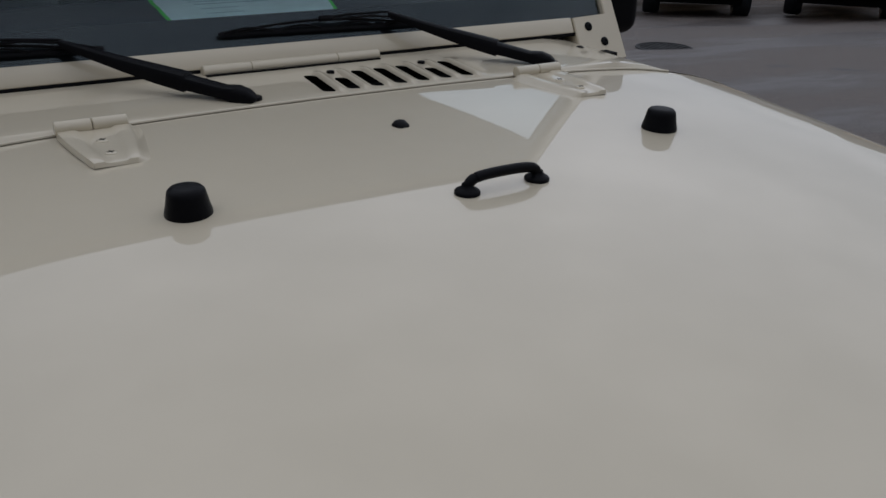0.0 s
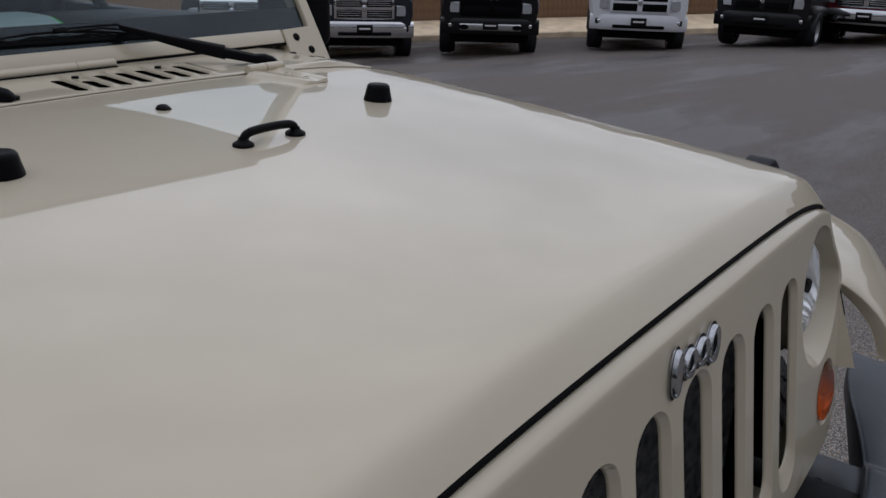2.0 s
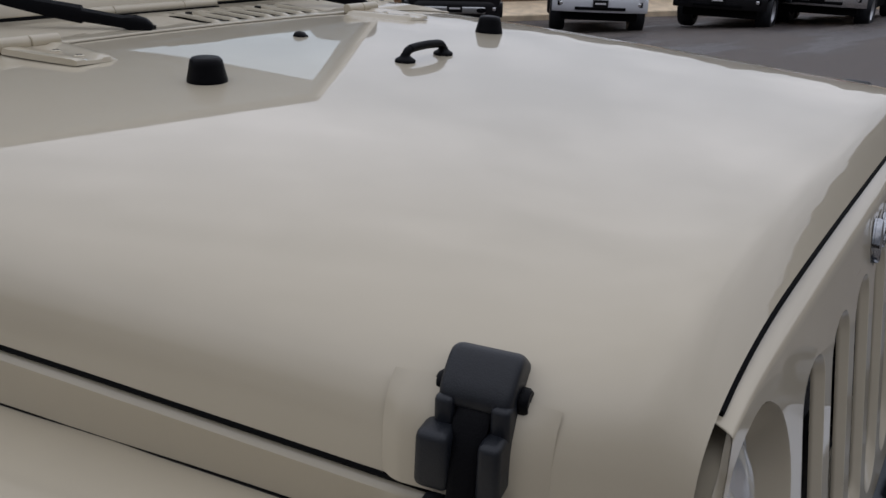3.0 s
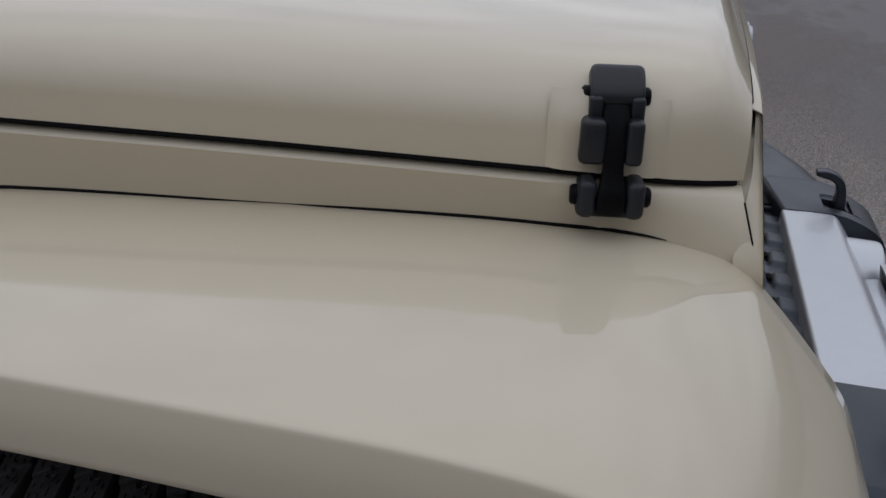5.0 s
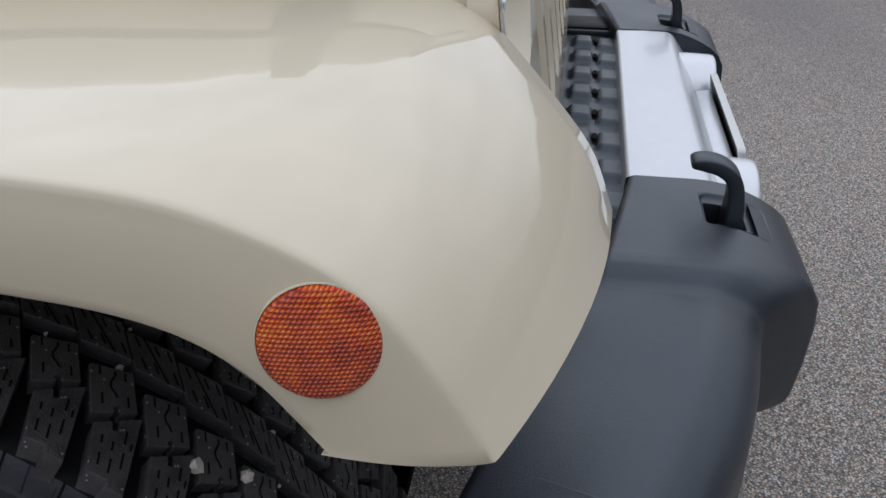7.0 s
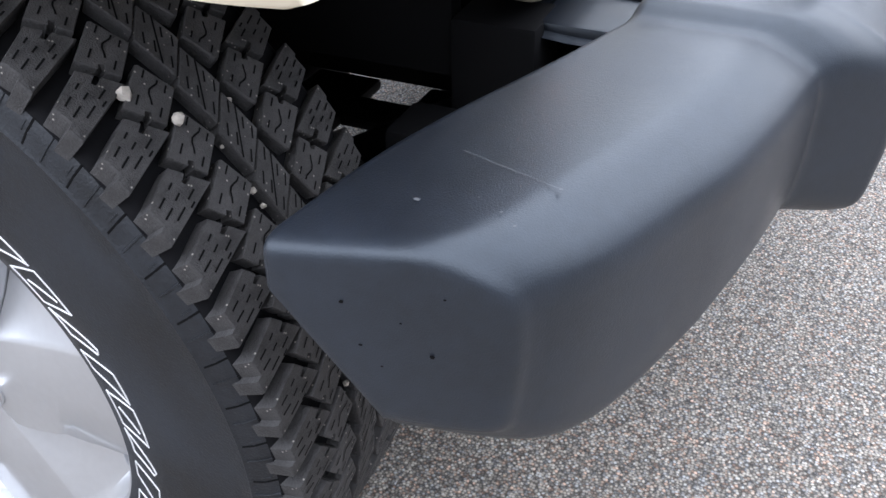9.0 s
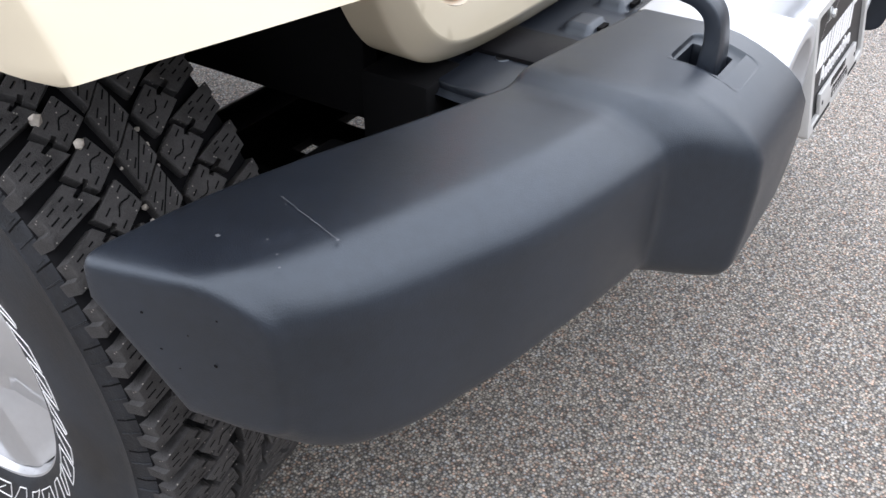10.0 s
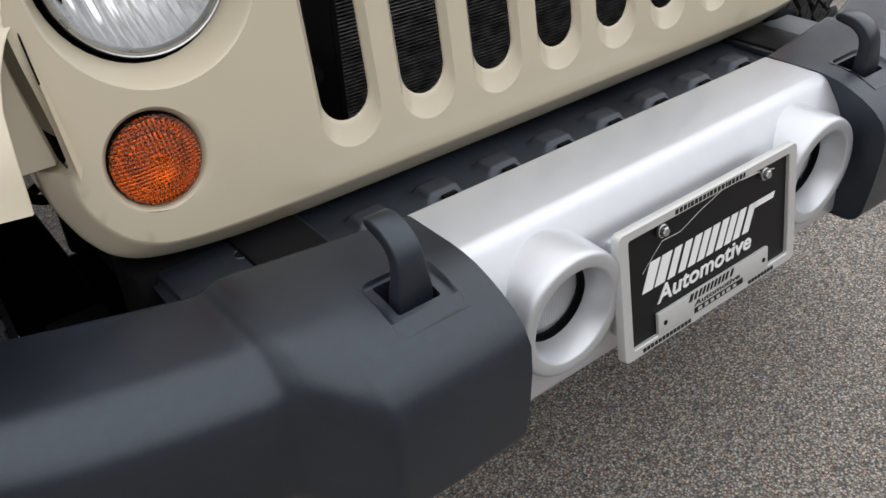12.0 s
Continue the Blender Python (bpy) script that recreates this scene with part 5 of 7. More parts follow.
def latch(s):
    """Rubber hood latch: cap with two prongs, cheeks, strap and lower mount."""
    lean = Matrix.Translation((s * 0.588, 0.180, 1.03)) @ Matrix.Rotation(radians(-s * 11), 4, "Z")

    def shape(name, bm, mat, parent, label="", angle=45):
        for v in bm.verts:
            v.co.x *= s
        bmesh.ops.transform(bm, matrix=lean, verts=bm.verts)
        return part(name, bm, mat, parent, label, angle=angle)

    def block(lo, hi, bevel, name, mat, parent, label="", seg=3, taper=0.0):
        b = bmesh.new()
        add_box(b, lo, hi, bevel, seg)
        mid = (lo[1] + hi[1]) / 2
        for v in b.verts:
            f = (v.co.z - lo[2]) / (hi[2] - lo[2])
            v.co.y = mid + (v.co.y - mid) * (1 + taper * (f - 0.5))
        return shape(name, b, mat, parent, label)

    # cap: a rounded slab that tips outwards
    b = bmesh.new()
    prof = catmull([(-0.030, 0, 0.048), (-0.020, 0, 0.0595), (-0.012, 0, 0.0632), (-0.005, 0, 0.0615), (0.0055, 0, 0.0520), (0.0105, 0, 0.0450), (0.0118, 0, 0.0395), (0.0100, 0, 0.0350), (0.0, 0, 0.0325), (-0.018, 0, 0.036)], 30, True)
    mid = Vector((-0.008, 0, 0.046))
    rows = []
    for y, k in ((-0.0222, 0.30), (-0.0220, 0.72), (-0.0210, 0.88), (-0.0190, 0.97), (-0.0165, 1.0), (0.0165, 1.0), (0.0190, 0.97), (0.0210, 0.88), (0.0220, 0.72), (0.0222, 0.30)):
        rows.append([mid + (q - mid) * k + Vector((0, y, 0)) for q in prof])
    vs = add_grid(b, rows, close_v=True)
    b.faces.new(vs[0])
    b.faces.new(vs[-1])
    ob = shape("hood_latch", b, LATCH, car, "black rubber hood latch with a strap")
    for y0, y1 in ((-0.0225, -0.0108), (0.0108, 0.0225)):
        block((-0.020, y0, 0.0175), (0.0150, y1, 0.0420), 0.0035, "prong", LATCH, ob)
    # cheeks on the hood, the rear one broader
    block((-0.010, 0.0075, -0.0115), (0.0290, 0.0285, 0.0260), 0.0050, "cheek", LATCH, ob, taper=-0.10)
    block((-0.010, -0.0225, -0.0115), (0.0290, -0.0085, 0.0260), 0.0045, "cheek", LATCH, ob, taper=-0.08)
    # strap: wide under the cap, waisted, wide again at the mount
    b = bmesh.new()
    rows = []
    for z, hw, x in ((0.044, 0.0105, 0.000), (0.038, 0.0105, 0.0090), (0.030, 0.0105, 0.0150), (0.018, 0.0100, 0.0215), (0.004, 0.0090, 0.0260), (-0.010, 0.0082, 0.0285), (-0.020, 0.0085, 0.0305), (-0.028, 0.0100, 0.0345), (-0.036, 0.0112, 0.0375), (-0.045, 0.0114, 0.0370), (-0.052, 0.0110, 0.0335), (-0.055, 0.0100, 0.026)):
        rows.append([Vector((x + dx, hw * f, z)) for f, dx in ((-1, -0.010), (-1, -0.0012), (-0.85, 0.0), (-0.4, 0.0006), (0.4, 0.0006), (0.85, 0.0), (1, -0.0012), (1, -0.010))])
    add_grid(b, rows)
    shape("strap", b, SATIN, ob)
    # lower mount: two lugs on one foot
    block((-0.010, -0.0275, -0.0560), (0.0300, 0.0275, -0.0450), 0.0045, "mount", LATCH, ob)
    for y0, y1 in ((-0.0275, -0.0118), (0.0118, 0.0275)):
        block((-0.010, y0, -0.0550), (0.0375, y1, -0.0225), 0.0066, "lug", LATCH, ob, "", 4)
    for y, z, r, x in ((-0.0235, 0.0385, 0.0080, -0.006), (0.0235, 0.0385, 0.0080, -0.006), (-0.0285, -0.0385, 0.0085, 0.022), (0.0285, -0.0385, 0.0085, 0.022)):
        b = bmesh.new()
        add_lathe(b, [(0.0004, -0.0045), (r * 0.8, -0.0045), (r, -0.0025), (r, 0.0025), (r * 0.8, 0.0045), (r * 0.5, 0.0040), (0.0004, 0.0040)], Matrix.Translation((x, y, z)) @ Matrix.Rotation(radians(90), 4, "X"), 20)
        shape("pin", b, SATIN, ob, angle=40)
    # pressed pad in the hood's side that the latch sits on
    b = bmesh.new()
    rows = []
    for dy, lift in ((-0.046, -0.0006), (-0.043, 0.0004), (-0.038, 0.0030), (-0.034, 0.0042), (-0.030, 0.0045), (0.034, 0.0045), (0.038, 0.0042), (0.042, 0.0030), (0.047, 0.0004), (0.050, -0.0006)):
        y = 0.182 + dy
        low = lerp(HOOD_LOW, y)
        rows.append([Vector((s * (hood_side_x(y, low + h) + lift * k), y, low + h + 0.0004)) for h, k in ((0.0, 1), (0.012, 1), (0.024, 1), (0.036, 0.95), (0.046, 0.7), (0.056, 0.3), (0.064, -0.15))])
    add_grid(b, rows)
    part("latch_pad", b, PAINT, hood, angle=60)


for s in (-1, 1):
    latch(s)

# ---- cowl, windshield and cab ----


def build_cowl():
    bm = bmesh.new()
    slots = [-0.006 + k * 0.0385 for k in range(7)]
    # each louvre rises just beside its slot and falls to the next one
    rise = [(-0.007, 0.0004), (-0.0035, 0.0), (0.0165, -0.0012), (0.0175, 0.0016), (0.0195, 0.0036), (0.0230, 0.0040), (0.0285, 0.0022)]
    xs = [-0.715, -0.70, -0.68, -0.62, -0.5, -0.4, -0.3, -0.2, -0.13, -0.08, -0.03]
    lift = {}
    for c in slots:
        for d, h in rise:
            xs.append(round(c + d, 4))
            lift[round(c + d, 4)] = h
    xs += [0.275, 0.3, 0.36, 0.42, 0.5, 0.56, 0.60, 0.64, 0.68, 0.70, 0.715]
    xs = sorted(set(xs))
    fr = [0.0, 0.02, 0.06, 0.10, 0.125, 0.15, 0.42, 0.45, 0.57, 0.60, 0.63, 0.67, 0.72, 0.8, 0.9, 1.0]
    rows = []
    for f in fr:
        row = []
        for x in xs:
            y0 = hood_rear(x) + 0.0045
            y = y0 + (1.222 - y0) * f
            z = hood_z(min(abs(x), 0.742), min(y0, 1.0)) + 0.001 if f < 0.01 else lerp([(0, 1.156), (0.1, 1.1575), (0.6, 1.160), (0.8, 1.161), (1, 1.163)], f) - 0.8 * max(0, abs(x) - 0.50) ** 1.6 - (0.05 * max(0, (abs(x) - 0.66) / 0.045) ** 2)
            z += lift.get(x, 0.0) * lerp([(0.06, 0.0), (0.125, 1.0), (0.60, 1.0), (0.69, 0.0)], f)
            for k, c in enumerate(slots):
                tip = 0.45 if k in (1, 5) else 0.60
                if f in (0.125, tip):
                    # slot ends are rounded
                    if abs(x - c + 0.0035) < 0.0004:
                        x += 0.0045
                    elif abs(x - c - 0.0165) < 0.0004:
                        x -= 0.0030
            row.append(Vector((x + 0.09 * (y - 1.09) * lerp([(-0.08, 0), (-0.03, 1), (0.27, 1), (0.30, 0)], x), y, z)))
        rows.append(row)
    vs = add_grid(bm, rows)
    doomed = []
    for i, f in enumerate(fr[:-1]):
        for k, c in enumerate(slots):
            if 0.12 < f < (0.44 if k in (1, 5) else 0.59):
                j = xs.index(round(c - 0.0035, 4))
                doomed.append(bm.faces.get((vs[i][j], vs[i + 1][j], vs[i + 1][j + 1], vs[i][j + 1])))
    bmesh.ops.delete(bm, geom=doomed, context="FACES")
    bead = bmesh.new()
    add_tube(bead, [Vector((x, hood_rear(x) + 0.0048, hood_z(x, min(hood_rear(x), 1.0)) + 0.0012)) for x in [-0.60 + 1.2 * k / 60 for k in range(61)]], 0.0024, 8)
    part("cowl_bead", bead, PAINT, car)
    ob = part("cowl", bm, PAINT, car, "beige cowl panel with seven louvre slots", angle=50)
    bm = bmesh.new()
    add_box(bm, (-0.03, 1.02, 1.118), (0.28, 1.16, 1.138))
    part("louvre_well", bm, DARK, ob, smooth=False)
    for x, y in ((0.041, 1.141), (0.200, 1.141)):
        bm = bmesh.new()
        add_lathe(bm, [(0.0062, 1.159), (0.0058, 1.1632), (0.0004, 1.1640)], Matrix.Translation((x, y, 0)), 14)
        part("plug", bm, SATIN, ob)
    return ob


build_cowl()

WS_ANGLE = 28
WS = Matrix.Translation((0, 1.236, 1.194)) @ Matrix.Rotation(radians(-WS_ANGLE), 4, "X")


def ws(x, up, out=0.0):
    """A place on the windshield: across, up along the glass, out from it."""
    return WS @ Vector((x, -out, up))


def ws_box(name, x0, x1, u0, u1, o0, o1, mat, parent, label="", bevel=0.0, lean=0.0):
    bm = bmesh.new()
    add_box(bm, (x0, -o1, u0), (x1, -o0, u1), bevel, 2)
    for v in bm.verts:
        v.co.x += lean * (v.co.z - u0)
    bmesh.ops.transform(bm, matrix=WS, verts=bm.verts)
    return part(name, bm, mat, parent, label, angle=40)


def glass_mat(name, tint, ior=1.5):
    m = bpy.data.materials.new(name)
    m.use_nodes = True
    t = m.node_tree
    t.nodes.clear()
    out = t.nodes.new("ShaderNodeOutputMaterial")
    mix = t.nodes.new("ShaderNodeMixShader")
    tr = t.nodes.new("ShaderNodeBsdfTransparent")
    tr.inputs["Color"].default_value = (*tint, 1)
    gl = t.nodes.new("ShaderNodeBsdfGlossy")
    gl.inputs["Roughness"].default_value = 0.01
    gl.inputs["Color"].default_value = (0.80, 0.93, 1.0, 1)
    fr = t.nodes.new("ShaderNodeFresnel")
    fr.inputs["IOR"].default_value = ior
    t.links.new(fr.outputs[0], mix.inputs[0])
    t.links.new(tr.outputs[0], mix.inputs[1])
    t.links.new(gl.outputs[0], mix.inputs[2])
    t.links.new(mix.outputs[0], out.inputs["Surface"])
    return m


GLASS = glass_mat("window_glass", (0.84, 0.94, 0.97), 1.50)
CLEAR = bpy.data.materials.new("clear_inner_face")
CLEAR.use_nodes = True
CLEAR.node_tree.nodes.clear()
c_out = CLEAR.node_tree.nodes.new("ShaderNodeOutputMaterial")
c_tr = CLEAR.node_tree.nodes.new("ShaderNodeBsdfTransparent")
CLEAR.node_tree.links.new(c_tr.outputs[0], c_out.inputs["Surface"])

frame_ob = ws_box("windshield_frame", -0.5765, 0.5765, -0.034, -0.003, -0.03, 0.008, PAINT, car, "beige windshield frame", 0.004)
ws_box("glass_border", -0.656, 0.656, -0.0025, 0.0475, -0.012, -0.004, BLACKP, frame_ob)
pane = ws_box("windshield", -0.656, 0.656, -0.0025, 0.345, -0.010, 0.000, GLASS, frame_ob, "clear windshield glass")
pane.visible_shadow = False
# the inner face and the edges only let light through
pane.data.materials.append(CLEAR)
for f in pane.data.polygons:
    if f.normal.dot(WS.to_3x3() @ Vector((0, -1, 0))) < 0.7:
        f.material_index = 1
for s in (-1, 1):
    bm = bmesh.new()
    # a foot plate beside the rail that narrows into the post
    plan = [(-0.091, 0.640, 0.689), (-0.075, 0.603, 0.6885), (-0.061, 0.5785, 0.688), (-0.006, 0.5785, 0.6855), (-0.003, 0.6570, 0.6853), (0.05, 0.6560, 0.6835), (0.20, 0.648, 0.676), (0.375, 0.638, 0.668)]
    rows = []
    for u, a, b in plan:
        rows.append([Vector((s * x, y, u)) for x, y in ((a, 0.03), (a, -0.008), (a + 0.002, -0.010), (b - 0.003, -0.010), (b, -0.007), (b + 0.002, 0.03))])
    vs = add_grid(bm, rows, close_v=True)
    bm.faces.new(vs[0])
    bm.faces.new(vs[-1])
    bmesh.ops.transform(bm, matrix=WS, verts=bm.verts)
    pillar = part("pillar", bm, PAINT, frame_ob, "beige windshield pillar with black bolts", angle=40)
    for x, u in ((0.610, -0.025), (0.641, -0.0565)):
        bm = bmesh.new()
        add_lathe(bm, [(0.0088, -0.004), (0.0086, 0.0012), (0.006, 0.0030), (0.0035, 0.0034), (0.003, 0.0015), (0.0004, 0.0015)], WS @ Matrix.Translation((s * x, -0.010, u)) @ Matrix.Rotation(radians(90), 4, "X"), 20)
        part("bolt", bm, SATIN, pillar, "black bolt")
    bm = bmesh.new()
    add_lathe(bm, [(0.0075, 0), (0.0075, 0.004), (0.005, 0.006), (0.0004, 0.0065)], Matrix.Translation((s * 0.535, 1.148, 1.1515)), 16)
    part("cowl_bolt", bm, SATIN, car)
    bm = bmesh.new()
    add_lathe(bm, [(0.0070, -0.004), (0.0070, 0.003), (0.005, 0.005), (0.0004, 0.0055)], Matrix.Translation((s * 0.580, 1.068, 1.138)), 16)
    part("cowl_bolt", bm, SATIN, car)
ws_box("header", -0.64, 0.64, 0.345, 0.375, -0.03, 0.008, PAINT, frame_ob, "", 0.006)

# dark joint under the windshield frame, with the frame's shadow drawn in near-black
bm = bmesh.new()
add_tube(bm, [(-0.60 + 1.2 * k / 12, 1.2165, 1.1645) for k in range(13)], 0.0034, 8)
part("frame_seal", bm, DARK, car)

# long hinge bar at the foot of the windshield
bm = bmesh.new()
m = Matrix.Translation((-0.136, 1.203, 1.1668)) @ Matrix.Rotation(radians(90), 4, "Y")
prof = [(0.0004, 0.0), (0.0072, 0.0), (0.0088, 0.0015)]
for a in (0.074, 0.216):
    prof += [(0.0088, a - 0.0014), (0.0072, a - 0.0003), (0.0072, a + 0.0003), (0.0088, a + 0.0014)]
prof += [(0.0088, 0.2895), (0.0072, 0.291), (0.0004, 0.291)]
add_lathe(bm, prof, m, 28)
part("windshield_hinge", bm, PAINT, car, "beige barrel hinge at the windshield foot", angle=30)


# near-black strip that draws the shadow under the hinge bar
bm = bmesh.new()
add_box(bm, (-0.133, 1.1885, 1.155), (0.152, 1.212, 1.1634))
part("hinge_seal", bm, DARK, car, smooth=False)


def wiper(px, tip, b0, b1):
    """Arm from its pivot cap to the blade that lies along the glass."""
    pivot = Vector((px, 1.034, 1.163))
    ob_bm = bmesh.new()
    end = ws(*tip)
    d = (end - pivot).normalized()
    a = d.cross(Vector((0, 0, 1))).normalized()
    rows = []
    for f, w, h in ((0, 0.006, 0.003), (0.012, 0.011, 0.008), (0.035, 0.014, 0.013), (0.085, 0.0155, 0.0155), (0.12, 0.0155, 0.0135), (0.15, 0.016, 0.0110), (0.34, 0.0165, 0.0120), (0.345, 0.0170, 0.0165), (0.50, 0.0160, 0.0150), (0.68, 0.0135, 0.0115), (0.85, 0.0105, 0.0085), (1.0, 0.0070, 0.0060)):
        p = pivot.lerp(end, f) - Vector((0, 0, 0.004 * math.sin(math.pi * f) + 0.002))
        w, h = w * 0.82, h * 0.82
        rows.append([p + a * i * w + Vector((0, 0, h * j)) for i, j in ((1, -0.75), (1, 0.35), (0.86, 0.8), (0.55, 1), (-0.55, 1), (-0.86, 0.8), (-1, 0.35), (-1, -0.75))])
    vs = add_grid(ob_bm, rows, close_v=True)
    ob_bm.faces.new(vs[0])
    ob_bm.faces.new(vs[-1])
    ob = part("wiper", ob_bm, SATIN, car, "black windshield wiper", angle=40)
    bm = bmesh.new()
    add_lathe(bm, [(0.0125, -0.02), (0.0125, 0.002), (0.0004, 0.003)], Matrix.Translation((px, 1.048, 1.160)), 24)
    part("pivot_cap", bm, SATIN, ob)

    def on_blade(f, up, out):
        return ws(b0[0] + (b1[0] - b0[0]) * f, b0[1] + (b1[1] - b0[1]) * f + up, out)

    # the rubber runs along the glass under a frame of thin bows
    bm = bmesh.new()
    up = WS.to_3x3() @ Vector((0, 0, 1))
    out = WS.to_3x3() @ Vector((0, -1, 0))
    rows = []
    for k in range(15):
        p = on_blade(k / 14, 0.0, 0.006)
        rows.append([p - up * 0.0012 - out * 0.006, p - up * 0.0040 + out * 0.002, p + out * 0.0035, p + up * 0.0040 + out * 0.002, p + up * 0.0012 - out * 0.006])
    add_grid(bm, rows)
    part("blade", bm, SATIN, ob, "black rubber wiper blade", angle=50)
    for lo, mid, hi, rise, r in ((0.05, 0.45, 0.93, 0.0125, 0.0022), (0.02, 0.12, 0.24, 0.006, 0.0017), (0.28, 0.36, 0.46, 0.006, 0.0017), (0.54, 0.62, 0.72, 0.006, 0.0017), (0.78, 0.87, 0.97, 0.006, 0.0017)):
        bm = bmesh.new()
        add_tube(bm, catmull([on_blade(lo, 0.001, 0.009), on_blade((lo + mid) / 2, rise * 0.75, 0.012), on_blade(mid, rise, 0.014), on_blade((mid + hi) / 2, rise * 0.75, 0.012), on_blade(hi, 0.001, 0.009)], 15), r, 8)
        part("blade_bow", bm, SATIN, ob)
    bm = bmesh.new()
    add_tube(bm, [ws(tip[0], tip[1] + 0.003, tip[2]), on_blade(0.60, 0.0165, 0.020), on_blade(0.47, 0.0135, 0.018)], 0.0022, 8)
    add_tube(bm, [on_blade(0.86, 0.007, 0.018), on_blade(0.70, 0.0125, 0.020), on_blade(0.50, 0.0100, 0.018)], 0.0020, 8)
    add_box(bm, (-0.012, -0.005, -0.004), (0.012, 0.005, 0.004), 0.002, 2, Matrix.Translation(on_blade(0.485, 0.0135, 0.017)) @ WS.to_3x3().to_4x4())
    part("blade_clip", bm, SATIN, ob)


wiper(0.389, (0.190, 0.026, 0.020), (-0.095, 0.0165), (0.262, 0.0095))
wiper(-0.116, (-0.318, 0.020, 0.020), (-0.605, 0.0165), (-0.262, 0.0105))

CLOTH = vary(base_mat("dash_plastic", (0.012, 0.013, 0.016), 0.65), 20, 0.15, 0.05)
bm = bmesh.new()
rows = []
DASH = [(1.24, 1.188), (1.27, 1.205), (1.31, 1.222), (1.40, 1.229), (1.55, 1.226), (1.64, 1.20)]
for y, z in DASH + [(1.66, 1.10), (1.66, 0.85)]:
    rows.append([Vector((x, y, z - 0.02 * (abs(x) / 0.62) ** 4)) for x in [-0.64 + k * 0.08 for k in range(17)]])
add_grid(bm, rows)
part("dashboard", bm, CLOTH, car, "black dashboard top under the windshield", angle=50)


def paper():
    """Window paper with a bright green edge, lying on the dash."""
    ob = None
    for grow, mat, name, lift in ((0.0, GREEN, "window_sheet", 0.0), (-0.006, PAPER, "sheet_face", 0.0012)):
        bm = bmesh.new()
        rows = []
        for k in range(13):
            f = k / 12
            y = 1.262 - grow + (0.322 + 2 * grow) * f
            x0, x1 = -0.150 - grow + 0.036 * f * f, 0.120 + grow + 0.105 * f - 0.050 * f ** 3
            rows.append([Vector((x0 + (x1 - x0) * j / 10, y, lerp(DASH, y) + 0.003 + lift)) for j in range(11)])
        add_grid(bm, rows)
        if ob is None:
            ob = tagged(part(name, bm, mat), "pale window paper with a bright green border on the dashboard", "paper")
        else:
            part(name, bm, mat, ob)
    for k in range(6):
        bm = bmesh.new()
        w = random.uniform(0.06, 0.16)
        y = 1.335 + k * 0.034
        z = lerp(DASH, y) + 0.0045
        add_box(bm, (-0.08, y, z), (-0.08 + w, y + 0.005, z + 0.0006))
        part("print_bar", bm, PRINT, ob, smooth=False)


GREEN = base_mat("green_border", (0.04, 0.75, 0.05), 0.5)
PAPER = vary(base_mat("pale_paper", (0.80, 0.96, 0.92), 0.6), 30, 0.08)
PRINT = base_mat("grey_print", (0.50, 0.66, 0.66), 0.7)
paper()


def mirror(s):
    bm = bmesh.new()
    add_box(bm, (0.780, 1.44, 1.10), (0.968, 1.55, 1.33), 0.035, 4)
    for v in bm.verts:
        v.co.x *= s
    ob = part("door_mirror", bm, SATIN, car, "black door mirror housing", angle=50)
    bm = bmesh.new()
    add_box(bm, (0.70, 1.49, 1.10), (0.80, 1.53, 1.15), 0.01)
    for v in bm.verts:
        v.co.x *= s
    part("mirror_arm", bm, SATIN, ob)
    bm = bmesh.new()
    add_box(bm, (0.800, 1.548, 1.125), (0.948, 1.553, 1.305), 0.002)
    for v in bm.verts:
        v.co.x *= s
    part("mirror_glass", bm, CHROME, ob)


mirror(-1)
mirror(1)


